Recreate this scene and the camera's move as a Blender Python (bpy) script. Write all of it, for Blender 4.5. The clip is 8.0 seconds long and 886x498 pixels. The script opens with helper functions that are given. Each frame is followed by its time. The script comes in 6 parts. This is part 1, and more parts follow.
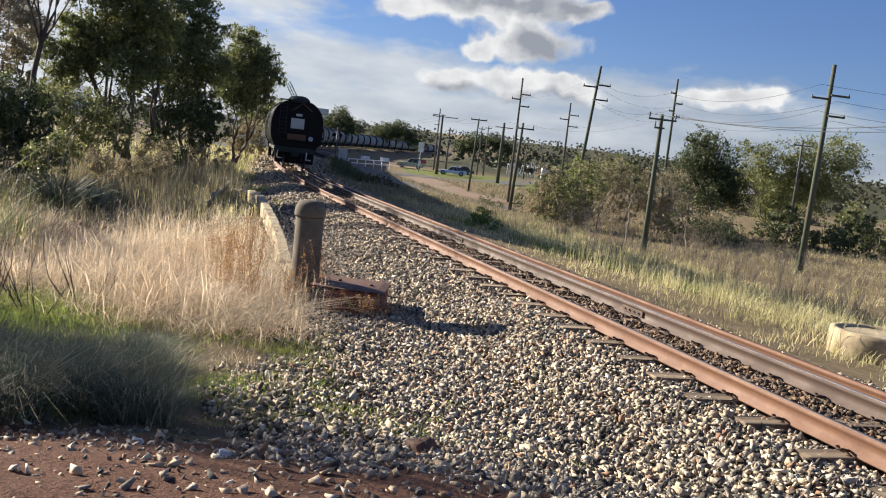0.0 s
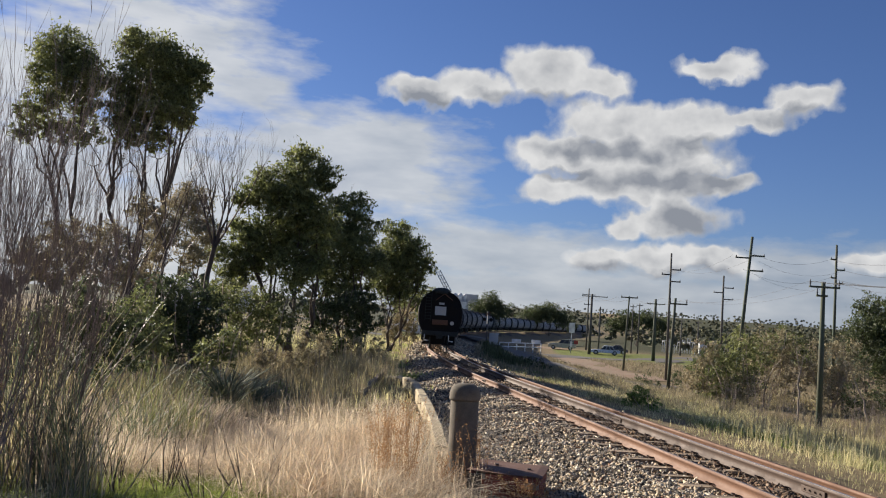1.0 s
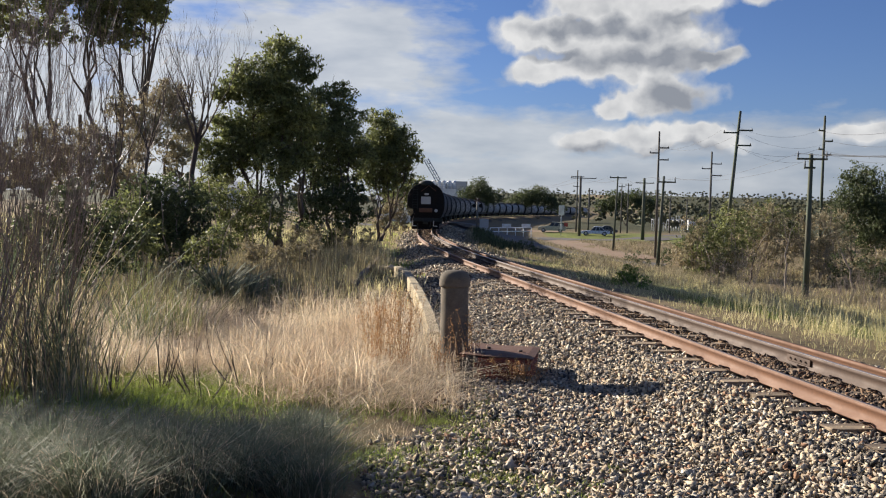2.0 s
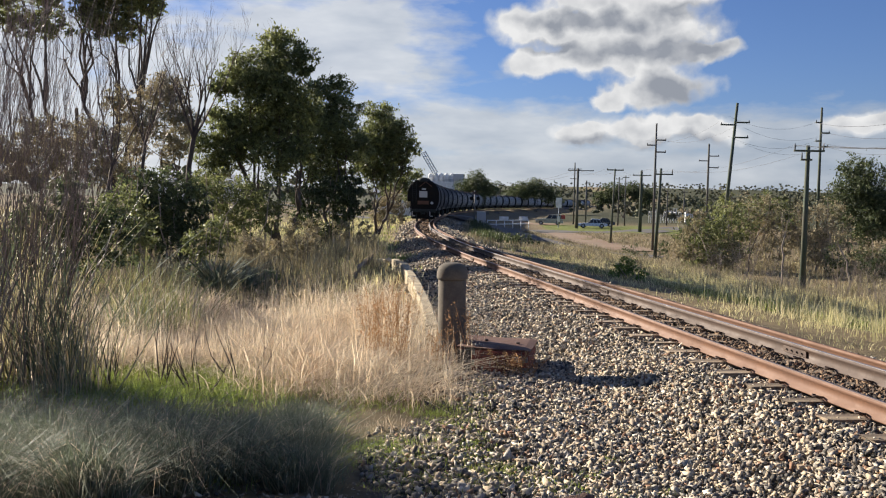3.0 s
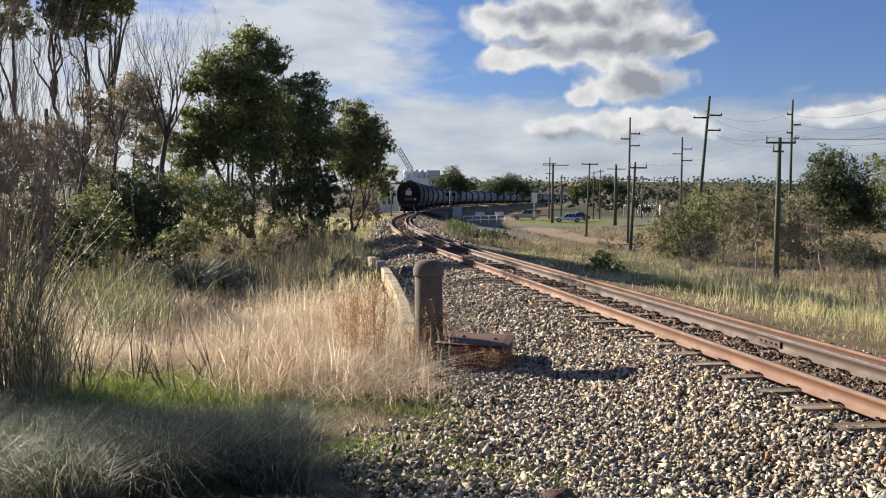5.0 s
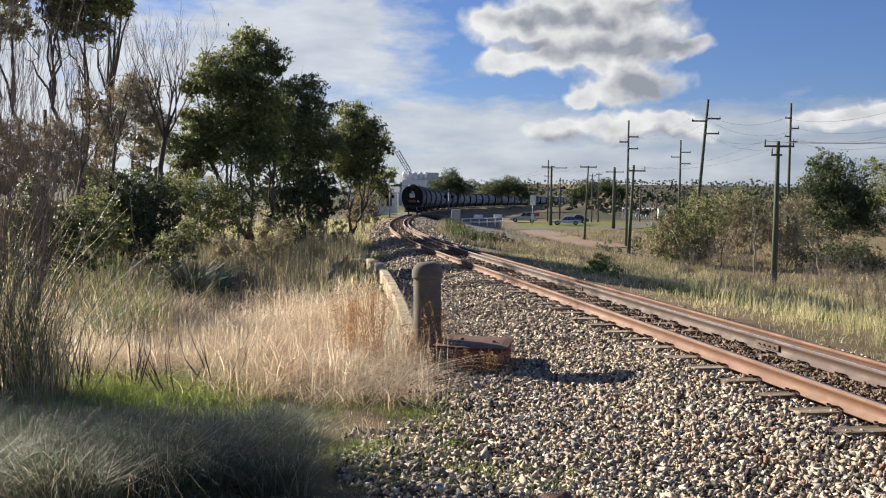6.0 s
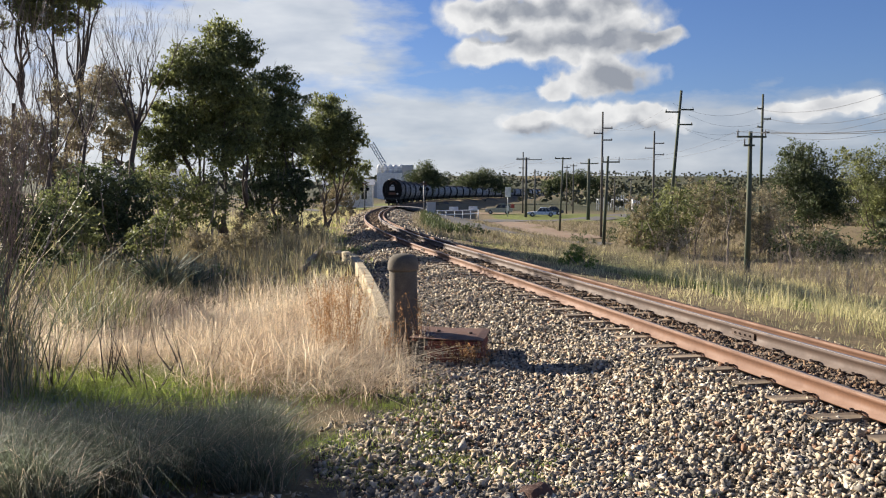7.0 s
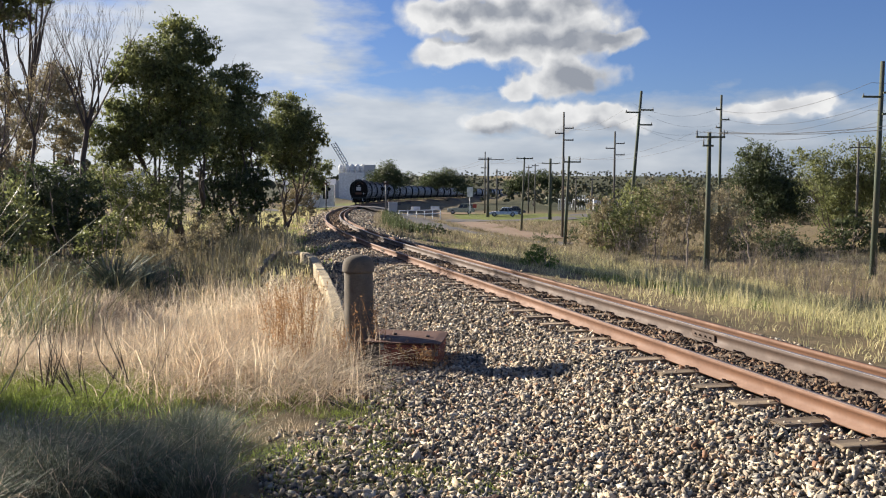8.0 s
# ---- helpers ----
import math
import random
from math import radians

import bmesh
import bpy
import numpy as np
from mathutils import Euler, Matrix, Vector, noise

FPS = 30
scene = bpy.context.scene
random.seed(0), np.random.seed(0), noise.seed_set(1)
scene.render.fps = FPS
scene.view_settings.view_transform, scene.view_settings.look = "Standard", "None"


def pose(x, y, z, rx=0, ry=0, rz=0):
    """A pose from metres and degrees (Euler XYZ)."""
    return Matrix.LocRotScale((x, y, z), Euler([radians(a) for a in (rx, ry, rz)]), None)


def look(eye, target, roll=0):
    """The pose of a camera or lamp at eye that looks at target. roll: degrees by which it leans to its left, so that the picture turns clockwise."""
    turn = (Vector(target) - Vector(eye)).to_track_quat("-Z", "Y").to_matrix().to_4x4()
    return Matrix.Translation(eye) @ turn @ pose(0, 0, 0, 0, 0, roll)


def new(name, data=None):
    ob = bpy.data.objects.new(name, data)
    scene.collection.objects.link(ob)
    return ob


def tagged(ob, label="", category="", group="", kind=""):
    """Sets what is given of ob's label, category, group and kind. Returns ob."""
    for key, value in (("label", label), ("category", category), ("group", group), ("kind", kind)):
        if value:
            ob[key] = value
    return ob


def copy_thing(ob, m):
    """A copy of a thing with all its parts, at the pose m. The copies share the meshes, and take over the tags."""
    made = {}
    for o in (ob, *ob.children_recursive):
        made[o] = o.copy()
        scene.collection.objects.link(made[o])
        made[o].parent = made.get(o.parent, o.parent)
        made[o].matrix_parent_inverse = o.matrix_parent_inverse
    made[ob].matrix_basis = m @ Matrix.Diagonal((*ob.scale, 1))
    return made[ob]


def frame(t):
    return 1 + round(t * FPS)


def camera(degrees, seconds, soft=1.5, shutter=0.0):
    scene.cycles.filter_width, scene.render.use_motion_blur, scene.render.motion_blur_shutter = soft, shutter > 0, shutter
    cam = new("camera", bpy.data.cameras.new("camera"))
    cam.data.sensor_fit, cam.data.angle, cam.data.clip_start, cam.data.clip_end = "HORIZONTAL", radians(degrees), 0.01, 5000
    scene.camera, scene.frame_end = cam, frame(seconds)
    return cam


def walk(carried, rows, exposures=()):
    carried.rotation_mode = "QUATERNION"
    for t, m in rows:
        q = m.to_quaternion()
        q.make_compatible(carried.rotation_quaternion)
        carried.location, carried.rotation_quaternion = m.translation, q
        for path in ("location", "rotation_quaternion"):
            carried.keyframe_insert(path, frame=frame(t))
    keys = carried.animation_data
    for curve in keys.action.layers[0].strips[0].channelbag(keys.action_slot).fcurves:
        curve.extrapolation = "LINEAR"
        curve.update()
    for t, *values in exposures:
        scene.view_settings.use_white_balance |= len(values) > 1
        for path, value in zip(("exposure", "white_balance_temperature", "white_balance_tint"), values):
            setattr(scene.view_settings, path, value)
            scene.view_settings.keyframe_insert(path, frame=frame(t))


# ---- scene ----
# camera and its walk: a phone held up beside the line
cam = camera(52.36, 8.0, soft=1.1, shutter=0.0)
PATH = [
    (0.0, pose(-0.053, 0.001, 1.932, 83.760, -6.499, -7.177)),
    (0.1, pose(-0.051, 0.000, 1.930, 84.994, -6.280, -5.986)),
    (0.2, pose(-0.050, 0.000, 1.927, 85.558, -3.980, -3.826)),
    (0.3, pose(-0.049, 0.000, 1.925, 87.119, -2.565, -1.729)),
    (0.4, pose(-0.047, -0.000, 1.923, 89.873, -2.592, -0.220)),
    (0.5, pose(-0.067, -0.009, 1.929, 93.041, -3.000, 0.474)),
    (1.0, pose(-0.071, -0.085, 1.902, 94.509, -3.840, 2.342)),
    (1.5, pose(-0.044, -0.024, 1.902, 92.459, -2.549, 2.033)),
    (2.0, pose(-0.020, 0.019, 1.903, 87.420, -1.374, 1.718)),
    (3.5, pose(-0.020, -0.022, 1.903, 86.907, -1.146, 1.361)),
    (4.0, pose(-0.013, 0.004, 1.902, 86.789, -0.576, 0.308)),
    (4.5, pose(-0.005, -0.001, 1.906, 86.700, -0.386, 0.005)),
    (6.0, pose(-0.017, 0.001, 1.914, 86.897, -0.608, -0.083)),
    (6.5, pose(-0.012, 0.025, 1.907, 86.793, -0.508, -0.673)),
    (7.0, pose(-0.020, 0.087, 1.893, 86.431, -0.246, -1.661)),
    (7.5, pose(-0.058, 0.088, 1.889, 86.566, 0.231, -3.325)),
    (8.0, pose(0.084, 0.411, 1.890, 86.434, -0.255, -4.034)),
]
EXPOSURES = [(0.0, 1.34), (0.5, 1.4), (0.9, 1.06), (1.5, 1.0), (2.1, 1.14), (3.5, 1.24), (4.5, 1.24), (6.0, 1.27), (7.0, 1.29), (8.0, 1.27)]


# ---- sky, clouds and sun ----
SUN_AZ, SUN_EL = -53.0, 21.0        # degrees from the +y axis towards +x, and above the horizon


def sky_world():
    world = bpy.data.worlds.new("sky")
    scene.world = world
    world.use_nodes = True
    nt = world.node_tree
    nt.nodes.clear()
    N, L = nt.nodes.new, nt.links.new

    def put(sock, value):
        if hasattr(value, "is_output"):
            L(value, sock)
        else:
            sock.default_value = value

    def m(op, a, b=0.0, c=0.0, clamp=False):
        n = N("ShaderNodeMath")
        n.operation, n.use_clamp = op, clamp
        for s, v in zip(n.inputs, (a, b, c)):
            put(s, v)
        return n.outputs[0]

    def vm(op, a, b):
        n = N("ShaderNodeVectorMath")
        n.operation = op
        put(n.inputs[0], a)
        put(n.inputs[1], b)
        return n.outputs["Value"] if op == "LENGTH" else n.outputs[0]

    tc = N("ShaderNodeTexCoord").outputs["Generated"]
    sep = N("ShaderNodeSeparateXYZ")
    L(tc, sep.inputs[0])
    bearing = m("MULTIPLY", m("ARCTAN2", sep.outputs[0], sep.outputs[1]), 57.2958)
    height = m("MULTIPLY", m("ARCSINE", sep.outputs[2]), 57.2958)
    comb = N("ShaderNodeCombineXYZ")
    L(bearing, comb.inputs[0])
    L(height, comb.inputs[1])
    where = comb.outputs[0]

    def noise_at(scale, detail, rough, stretch=1.0, shift=0.0):
        vec = vm("ADD", vm("MULTIPLY", where, (1.0, stretch, 1.0)), (shift, shift * 0.7, 0.0))
        n = N("ShaderNodeTexNoise")
        n.noise_dimensions = "2D"
        L(vec, n.inputs["Vector"])
        n.inputs["Scale"].default_value, n.inputs["Detail"].default_value = scale, detail
        n.inputs["Roughness"].default_value = rough
        return n.outputs["Fac"]

    def blobs(rows, warp):
        total = None
        for b, e, w, h in rows:
            d = vm("LENGTH", vm("MULTIPLY", vm("SUBTRACT", warp, (b, e, 0.0)), (1.0 / w, 1.0 / h, 0.0)), (0, 0, 0))
            v = m("SUBTRACT", 1.0, d)
            total = v if total is None else m("SMOOTH_MAX", total, v, 0.25)
        return total

    # a slow and a quick swirl push the outlines into billows
    def swirl(scale, detail, reach):
        n = N("ShaderNodeTexNoise")
        n.noise_dimensions = "2D"
        L(where, n.inputs["Vector"])
        n.inputs["Scale"].default_value, n.inputs["Detail"].default_value = scale, detail
        return vm("MULTIPLY", vm("SUBTRACT", n.outputs["Color"], (0.5, 0.5, 0.5)), (reach, reach * 0.8, 0.0))

    billow = vm("ADD", vm("ADD", where, swirl(0.35, 2.0, 2.4)), swirl(1.1, 3.0, 0.7))
    fine = noise_at(0.9, 6.0, 0.55)
    broad = noise_at(0.16, 4.0, 0.55, 1.6, 9.0)
    # the heaped clouds: bearing, height and half sizes in degrees
    heaps = CLOUD_HEAPS
    veils = CLOUD_VEILS
    body = m("ADD", blobs(heaps, billow), m("MULTIPLY", m("SUBTRACT", fine, 0.5), 0.4))
    heap = m("MULTIPLY", m("ADD", body, 0.10), 2.6, clamp=True)
    deep = m("MULTIPLY", m("SUBTRACT", body, 0.12), 0.42, clamp=True)
    veil = m("ADD", blobs(veils, where), m("MULTIPLY", m("SUBTRACT", noise_at(0.28, 6.0, 0.55, 3.0, 4.0), 0.5), 1.3))
    veil = m("MULTIPLY", m("MULTIPLY", m("ADD", veil, 0.22), 1.5, clamp=True), 0.9)
    # outside the view a broken field of the same clouds goes on
    rest = m("MULTIPLY", m("SUBTRACT", broad, 0.56), 6.0, clamp=True)
    away = m("MULTIPLY", m("SUBTRACT", m("ABSOLUTE", m("SUBTRACT", bearing, 3.0)), 30.0), 0.08, clamp=True)
    rest = m("MULTIPLY", rest, away)
    cover = m("MAXIMUM", m("MAXIMUM", heap, veil), rest)
    above = m("MULTIPLY", m("ADD", height, 1.0), 2.0, clamp=True)
    cover = m("MULTIPLY", cover, above)
    # grey undersides, where the heaps are thick
    under = m("ADD", blobs(CLOUD_SHADE, billow), m("MULTIPLY", m("SUBTRACT", noise_at(0.7, 4.0, 0.5, 1.3, 2.0), 0.5), 0.6))
    under = m("MULTIPLY", m("ADD", under, 0.25), 1.3, clamp=True)
    tone = N("ShaderNodeMix")
    tone.data_type = "RGBA"
    # billows: lit towards the sun, grey on the lee side
    relief = m("SUBTRACT", noise_at(0.38, 4.0, 0.5, 1.2, 20.0), noise_at(0.38, 4.0, 0.5, 1.2, 20.9))
    relief = m("ADD", m("MULTIPLY", relief, 0.9), m("ADD", deep, 0.06))
    L(m("ADD", m("MULTIPLY", under, 0.72), relief, clamp=True), tone.inputs["Factor"])
    soft = N("ShaderNodeMix")
    soft.data_type = "RGBA"
    # the thin cloud is brighter towards the sun
    L(m("SUBTRACT", noise_at(0.2, 4.0, 0.5, 3.5, 7.0), m("MULTIPLY", bearing, 0.014), clamp=True), soft.inputs["Factor"])
    soft.inputs["A"].default_value = (0.43, 0.50, 0.60, 1)
    soft.inputs["B"].default_value = (0.95, 0.97, 0.99, 1)
    both = N("ShaderNodeMix")
    both.data_type = "RGBA"
    L(m("MAXIMUM", heap, rest), both.inputs["Factor"])
    L(soft.outputs["Result"], both.inputs["A"])
    L(tone.outputs["Result"], both.inputs["B"])
    tone.inputs["A"].default_value = (1.0, 1.0, 1.0, 1)
    tone.inputs["B"].default_value = (0.36, 0.39, 0.45, 1)

    sky = N("ShaderNodeTexSky")
    sky.sky_type, sky.sun_disc = "NISHITA", False
    sky.sun_elevation, sky.sun_rotation = radians(SUN_EL), radians(SUN_AZ)
    sky.air_density, sky.dust_density, sky.ozone_density = 1.0, 0.2, 6.0
    clear, cloud = N("ShaderNodeBackground"), N("ShaderNodeBackground")
    tint = N("ShaderNodeMix")
    tint.data_type, tint.blend_type = "RGBA", "MULTIPLY"
    tint.inputs["Factor"].default_value = 1.0
    L(sky.outputs[0], tint.inputs["A"])
    tint.inputs["B"].default_value = (1.08, 1.0, 1.2, 1)
    L(tint.outputs["Result"], clear.inputs[0])
    clear.inputs[1].default_value = 0.038
    L(both.outputs["Result"], cloud.inputs[0])
    cloud.inputs[1].default_value = 0.36
    mix, out = N("ShaderNodeMixShader"), N("ShaderNodeOutputWorld")
    L(cover, mix.inputs[0])
    L(clear.outputs[0], mix.inputs[1])
    L(cloud.outputs[0], mix.inputs[2])
    L(mix.outputs[0], out.inputs[0])


CLOUD_HEAPS = [
    (-4.8, 14.2, 2.7, 0.9),
    (-1.2, 14.8, 2.8, 1.2),
    (3.6, 15.8, 3.2, 1.8),
    (6.8, 15.4, 2.0, 1.0),
    (13.8, 16.3, 2.9, 0.8),
    (8.3, 12.9, 4.6, 1.8),
    (12.6, 12.9, 3.4, 1.6),
    (4.2, 11.0, 3.4, 1.5),
    (9.6, 10.6, 6.0, 1.9),
    (16.2, 13.3, 2.2, 0.8),
    (19.0, 14.2, 2.3, 1.1),
    (3.9, 8.8, 2.3, 1.0),
    (9.0, 9.0, 5.6, 1.2),
    (14.4, 9.3, 2.2, 0.7),
    (11.8, 7.3, 3.4, 1.4),
    (8.6, 6.6, 1.4, 0.8),
    (7.4, 4.3, 2.2, 0.9),
    (11.2, 4.8, 3.0, 1.1),
    (14.6, 4.6, 2.6, 0.9),
    (24.5, 5.2, 3.6, 0.9),
]
CLOUD_VEILS = [
    (-22.0, 3.0, 26.0, 5.5),
    (-48.0, 4.0, 30.0, 7.0),
    (10.0, 1.5, 40.0, 3.2),
    (-9.0, 10.2, 8.4, 2.7),
    (-6.0, 8.3, 4.7, 2.2),
    (-29.4, 12.8, 2.9, 2.9),
    (-15.7, 13.2, 3.3, 1.5),
    (0.8, 4.4, 11.9, 2.0),
    (20.1, 4.0, 11.9, 2.0),
    (10.4, 2.5, 14.4, 1.4),
    (-15.9, 7.4, 9.4, 4.0),
    (-27.5, 7.1, 7.2, 5.7),
    (-21.0, 15.0, 8.0, 4.0),
    (-7.5, 11.3, 5.5, 1.6),
    (-9.0, 8.6, 4.4, 2.4),
    (0.5, 4.6, 6.0, 1.3),
]
CLOUD_SHADE = [
    (11.8, 9.3, 4.9, 0.95),
    (7.0, 11.2, 4.2, 0.7),
    (5.0, 9.6, 2.6, 0.4),
    (13.0, 11.6, 2.6, 0.6),
    (12.9, 6.9, 2.6, 1.3),
    (-4.0, 13.6, 2.4, 0.5),
    (2.2, 14.2, 3.4, 0.6),
    (18.6, 13.3, 1.8, 0.4),
    (9.0, 3.6, 3.6, 0.6),
    (13.0, 3.7, 3.0, 0.6),
]
sky_world()
sun = new("sun", bpy.data.lights.new("sun", "SUN"))
sun.data.energy, sun.data.angle, sun.data.color = 5.0, radians(0.6), (1.0, 0.90, 0.76)
_a, _e = radians(SUN_AZ), radians(SUN_EL)
sun.matrix_world = look((math.sin(_a) * math.cos(_e) * 50, math.cos(_a) * math.cos(_e) * 50, math.sin(_e) * 50), (0, 0, 0))


# ---- the lie of the land ----
_S = np.arange(-60.0, 620.0, 1.0)
_HEAD = np.radians(np.interp(_S, [-60, 30, 45, 58, 70, 86, 100, 144, 230, 363, 620],
                             [-9.9, -9.9, -7.2, -5.2, -3.2, -1.0, 0.2, 2.4, 8.0, 16.5, 24.0]))
_PX = np.concatenate([[0], np.cumsum(np.sin(_HEAD))[:-1]])
_PY = np.concatenate([[0], np.cumsum(np.cos(_HEAD))[:-1]])
_k = int(np.argmin(np.abs(_S - 8.0)))
_PX = _PX - _PX[_k] + 4.34           # the left-hand rail passes (4.34, 8.0)
_PY = _PY - _PY[_k] + 8.0


def rail_xy(s, off=0.0):
    """Place and heading at s metres along the line, off metres to the right of the left-hand rail."""
    x, y, h = np.interp(s, _S, _PX), np.interp(s, _S, _PY), np.interp(s, _S, _HEAD)
    return x + off * np.cos(h), y - off * np.sin(h), h


def left_of(x, y):
    """Metres to the left of the left-hand rail."""
    h = np.interp(y, _PY, _HEAD)
    return (np.interp(y, _PY, _PX) - x) * np.cos(h)


def step(a, b, v):
    k = np.clip((v - a) / (b - a), 0, 1)
    return k * k * (3 - 2 * k)


def waves(x, y):
    return (0.5 * np.sin(x * 0.31 + y * 0.17 + 1.3) + 0.3 * np.sin(x * 0.83 - y * 0.61) + 0.2 * np.sin(x * 1.7 + y * 1.45 + 2.0))


def ground_z(x, y):
    x, y = np.asarray(x, float), np.asarray(y, float)
    u = left_of(x, y)
    r = np.hypot(x, y)
    # left-hand side: shoulder, swale, rough bank, rise under the trees
    left = -0.265 - 0.315 * step(0.5, 2.1, u) - 0.35 * step(3.3, 7.0, u) * step(10, 17, y)
    left += step(7, 26, u) * step(14, 45, y) * 1.9 + 0.10 * waves(x, y) * step(3.0, 8.0, u)
    left += 0.012 * np.clip(u - 26, 0, 120)
    mound = np.exp(-((x + 0.8) / 3.6) ** 4 - ((y - 1.6) / 4.4) ** 4)
    left = left + (0.32 - left) * mound * step(0.9, 3.4, u)
    # right-hand side: shoulder, then falling ground
    v = -u
    cap = np.interp(y, [0, 60, 110, 400], [2.5, 2.5, 1.3, 1.0])
    right = -0.265 - 0.355 * step(2.05, 3.6, v) - np.minimum(0.125 * np.clip(v - 3.4, 0, None), cap) + 0.12 * waves(x, y) * step(4.0, 9.0, v)
    z = np.where(u > -0.8, left, right)
    far = step(260, 1100, r)
    z = z + far * (13 + 7 * np.sin(x * 0.0041 + 0.6) + 4 * np.sin(x * 0.011 + y * 0.006))
    return z


# ---- materials ----
def material(name, base, rough=0.8, metal=0.0, vary=0.25, scale=6.0, fine=60.0, bump=0.3, bump_dist=0.01,
             second=None, island=0.0, objrand=0.0, through_light=0.0, spec=0.5, patch=0.5, stretch=(1, 1, 1)):
    """A surface with broad stains and fine grain: base colour, an optional second colour in patches."""
    mat = bpy.data.materials.new(name)
    mat.use_nodes = True
    nt = mat.node_tree
    N, L = nt.nodes.new, nt.links.new
    bsdf, out = nt.nodes["Principled BSDF"], nt.nodes["Material Output"]
    tc = N("ShaderNodeTexCoord")
    mp = N("ShaderNodeMapping")
    mp.inputs["Scale"].default_value = stretch
    L(tc.outputs["Object"], mp.inputs[0])

    def nz(sc, det):
        n = N("ShaderNodeTexNoise")
        L(mp.outputs[0], n.inputs["Vector"])
        n.inputs["Scale"].default_value, n.inputs["Detail"].default_value, n.inputs["Roughness"].default_value = sc, det, 0.6
        return n.outputs["Fac"]

    def mix(kind, fac, a, b):
        n = N("ShaderNodeMix")
        n.data_type, n.blend_type = "RGBA", kind
        for key, v in (("Factor", fac), ("A", a), ("B", b)):
            if hasattr(v, "is_output"):
                L(v, n.inputs[key])
            else:
                n.inputs[key].default_value = v if key == "Factor" else (*v[:3], 1)
        return n.outputs["Result"]

    def ramp(v, lo, hi, a=0.0, b=1.0):
        n = N("ShaderNodeMapRange")
        L(v, n.inputs[0])
        for i, q in enumerate((lo, hi, a, b)):
            n.inputs[1 + i].default_value = q
        return n.outputs[0]

    broad, grain = nz(scale, 5.0), nz(fine, 3.0)
    col = base
    if second:
        col = mix("MIX", ramp(broad, patch - 0.12, patch + 0.12), base, second)
    lo, hi = 1.0 - vary, 1.0 + vary
    shade = N("ShaderNodeCombineColor")
    g = ramp(grain, 0.25, 0.75, lo, hi)
    for i in range(3):
        L(g, shade.inputs[i])
    col = mix("MULTIPLY", 1.0, col, shade.outputs[0])
    for amount, node in ((island, "ShaderNodeNewGeometry"), (objrand, "ShaderNodeObjectInfo")):
        if amount:
            n = N(node)
            v = ramp(n.outputs["Random Per Island" if node.endswith("Geometry") else "Random"], 0, 1, 1 - amount, 1 + amount)
            c = N("ShaderNodeCombineColor")
            for i in range(3):
                L(v, c.inputs[i])
            col = mix("MULTIPLY", 1.0, col, c.outputs[0])
    if hasattr(col, "is_output"):
        L(col, bsdf.inputs["Base Color"])
    else:
        bsdf.inputs["Base Color"].default_value = (*col, 1)
    L(ramp(broad, 0.3, 0.7, max(0.02, rough - 0.1), min(1, rough + 0.1)), bsdf.inputs["Roughness"])
    bsdf.inputs["Metallic"].default_value = metal
    bsdf.inputs["Specular IOR Level"].default_value = spec
    if bump:
        b = N("ShaderNodeBump")
        b.inputs["Strength"].default_value, b.inputs["Distance"].default_value = bump, bump_dist
        L(grain, b.inputs["Height"])
        L(b.outputs[0], bsdf.inputs["Normal"])
    if through_light:
        t, s = N("ShaderNodeBsdfTranslucent"), N("ShaderNodeMixShader")
        L(col, t.inputs[0])
        s.inputs[0].default_value = through_light
        L(bsdf.outputs[0], s.inputs[1])
        L(t.outputs[0], s.inputs[2])
        L(s.outputs[0], out.inputs[0])
    return mat


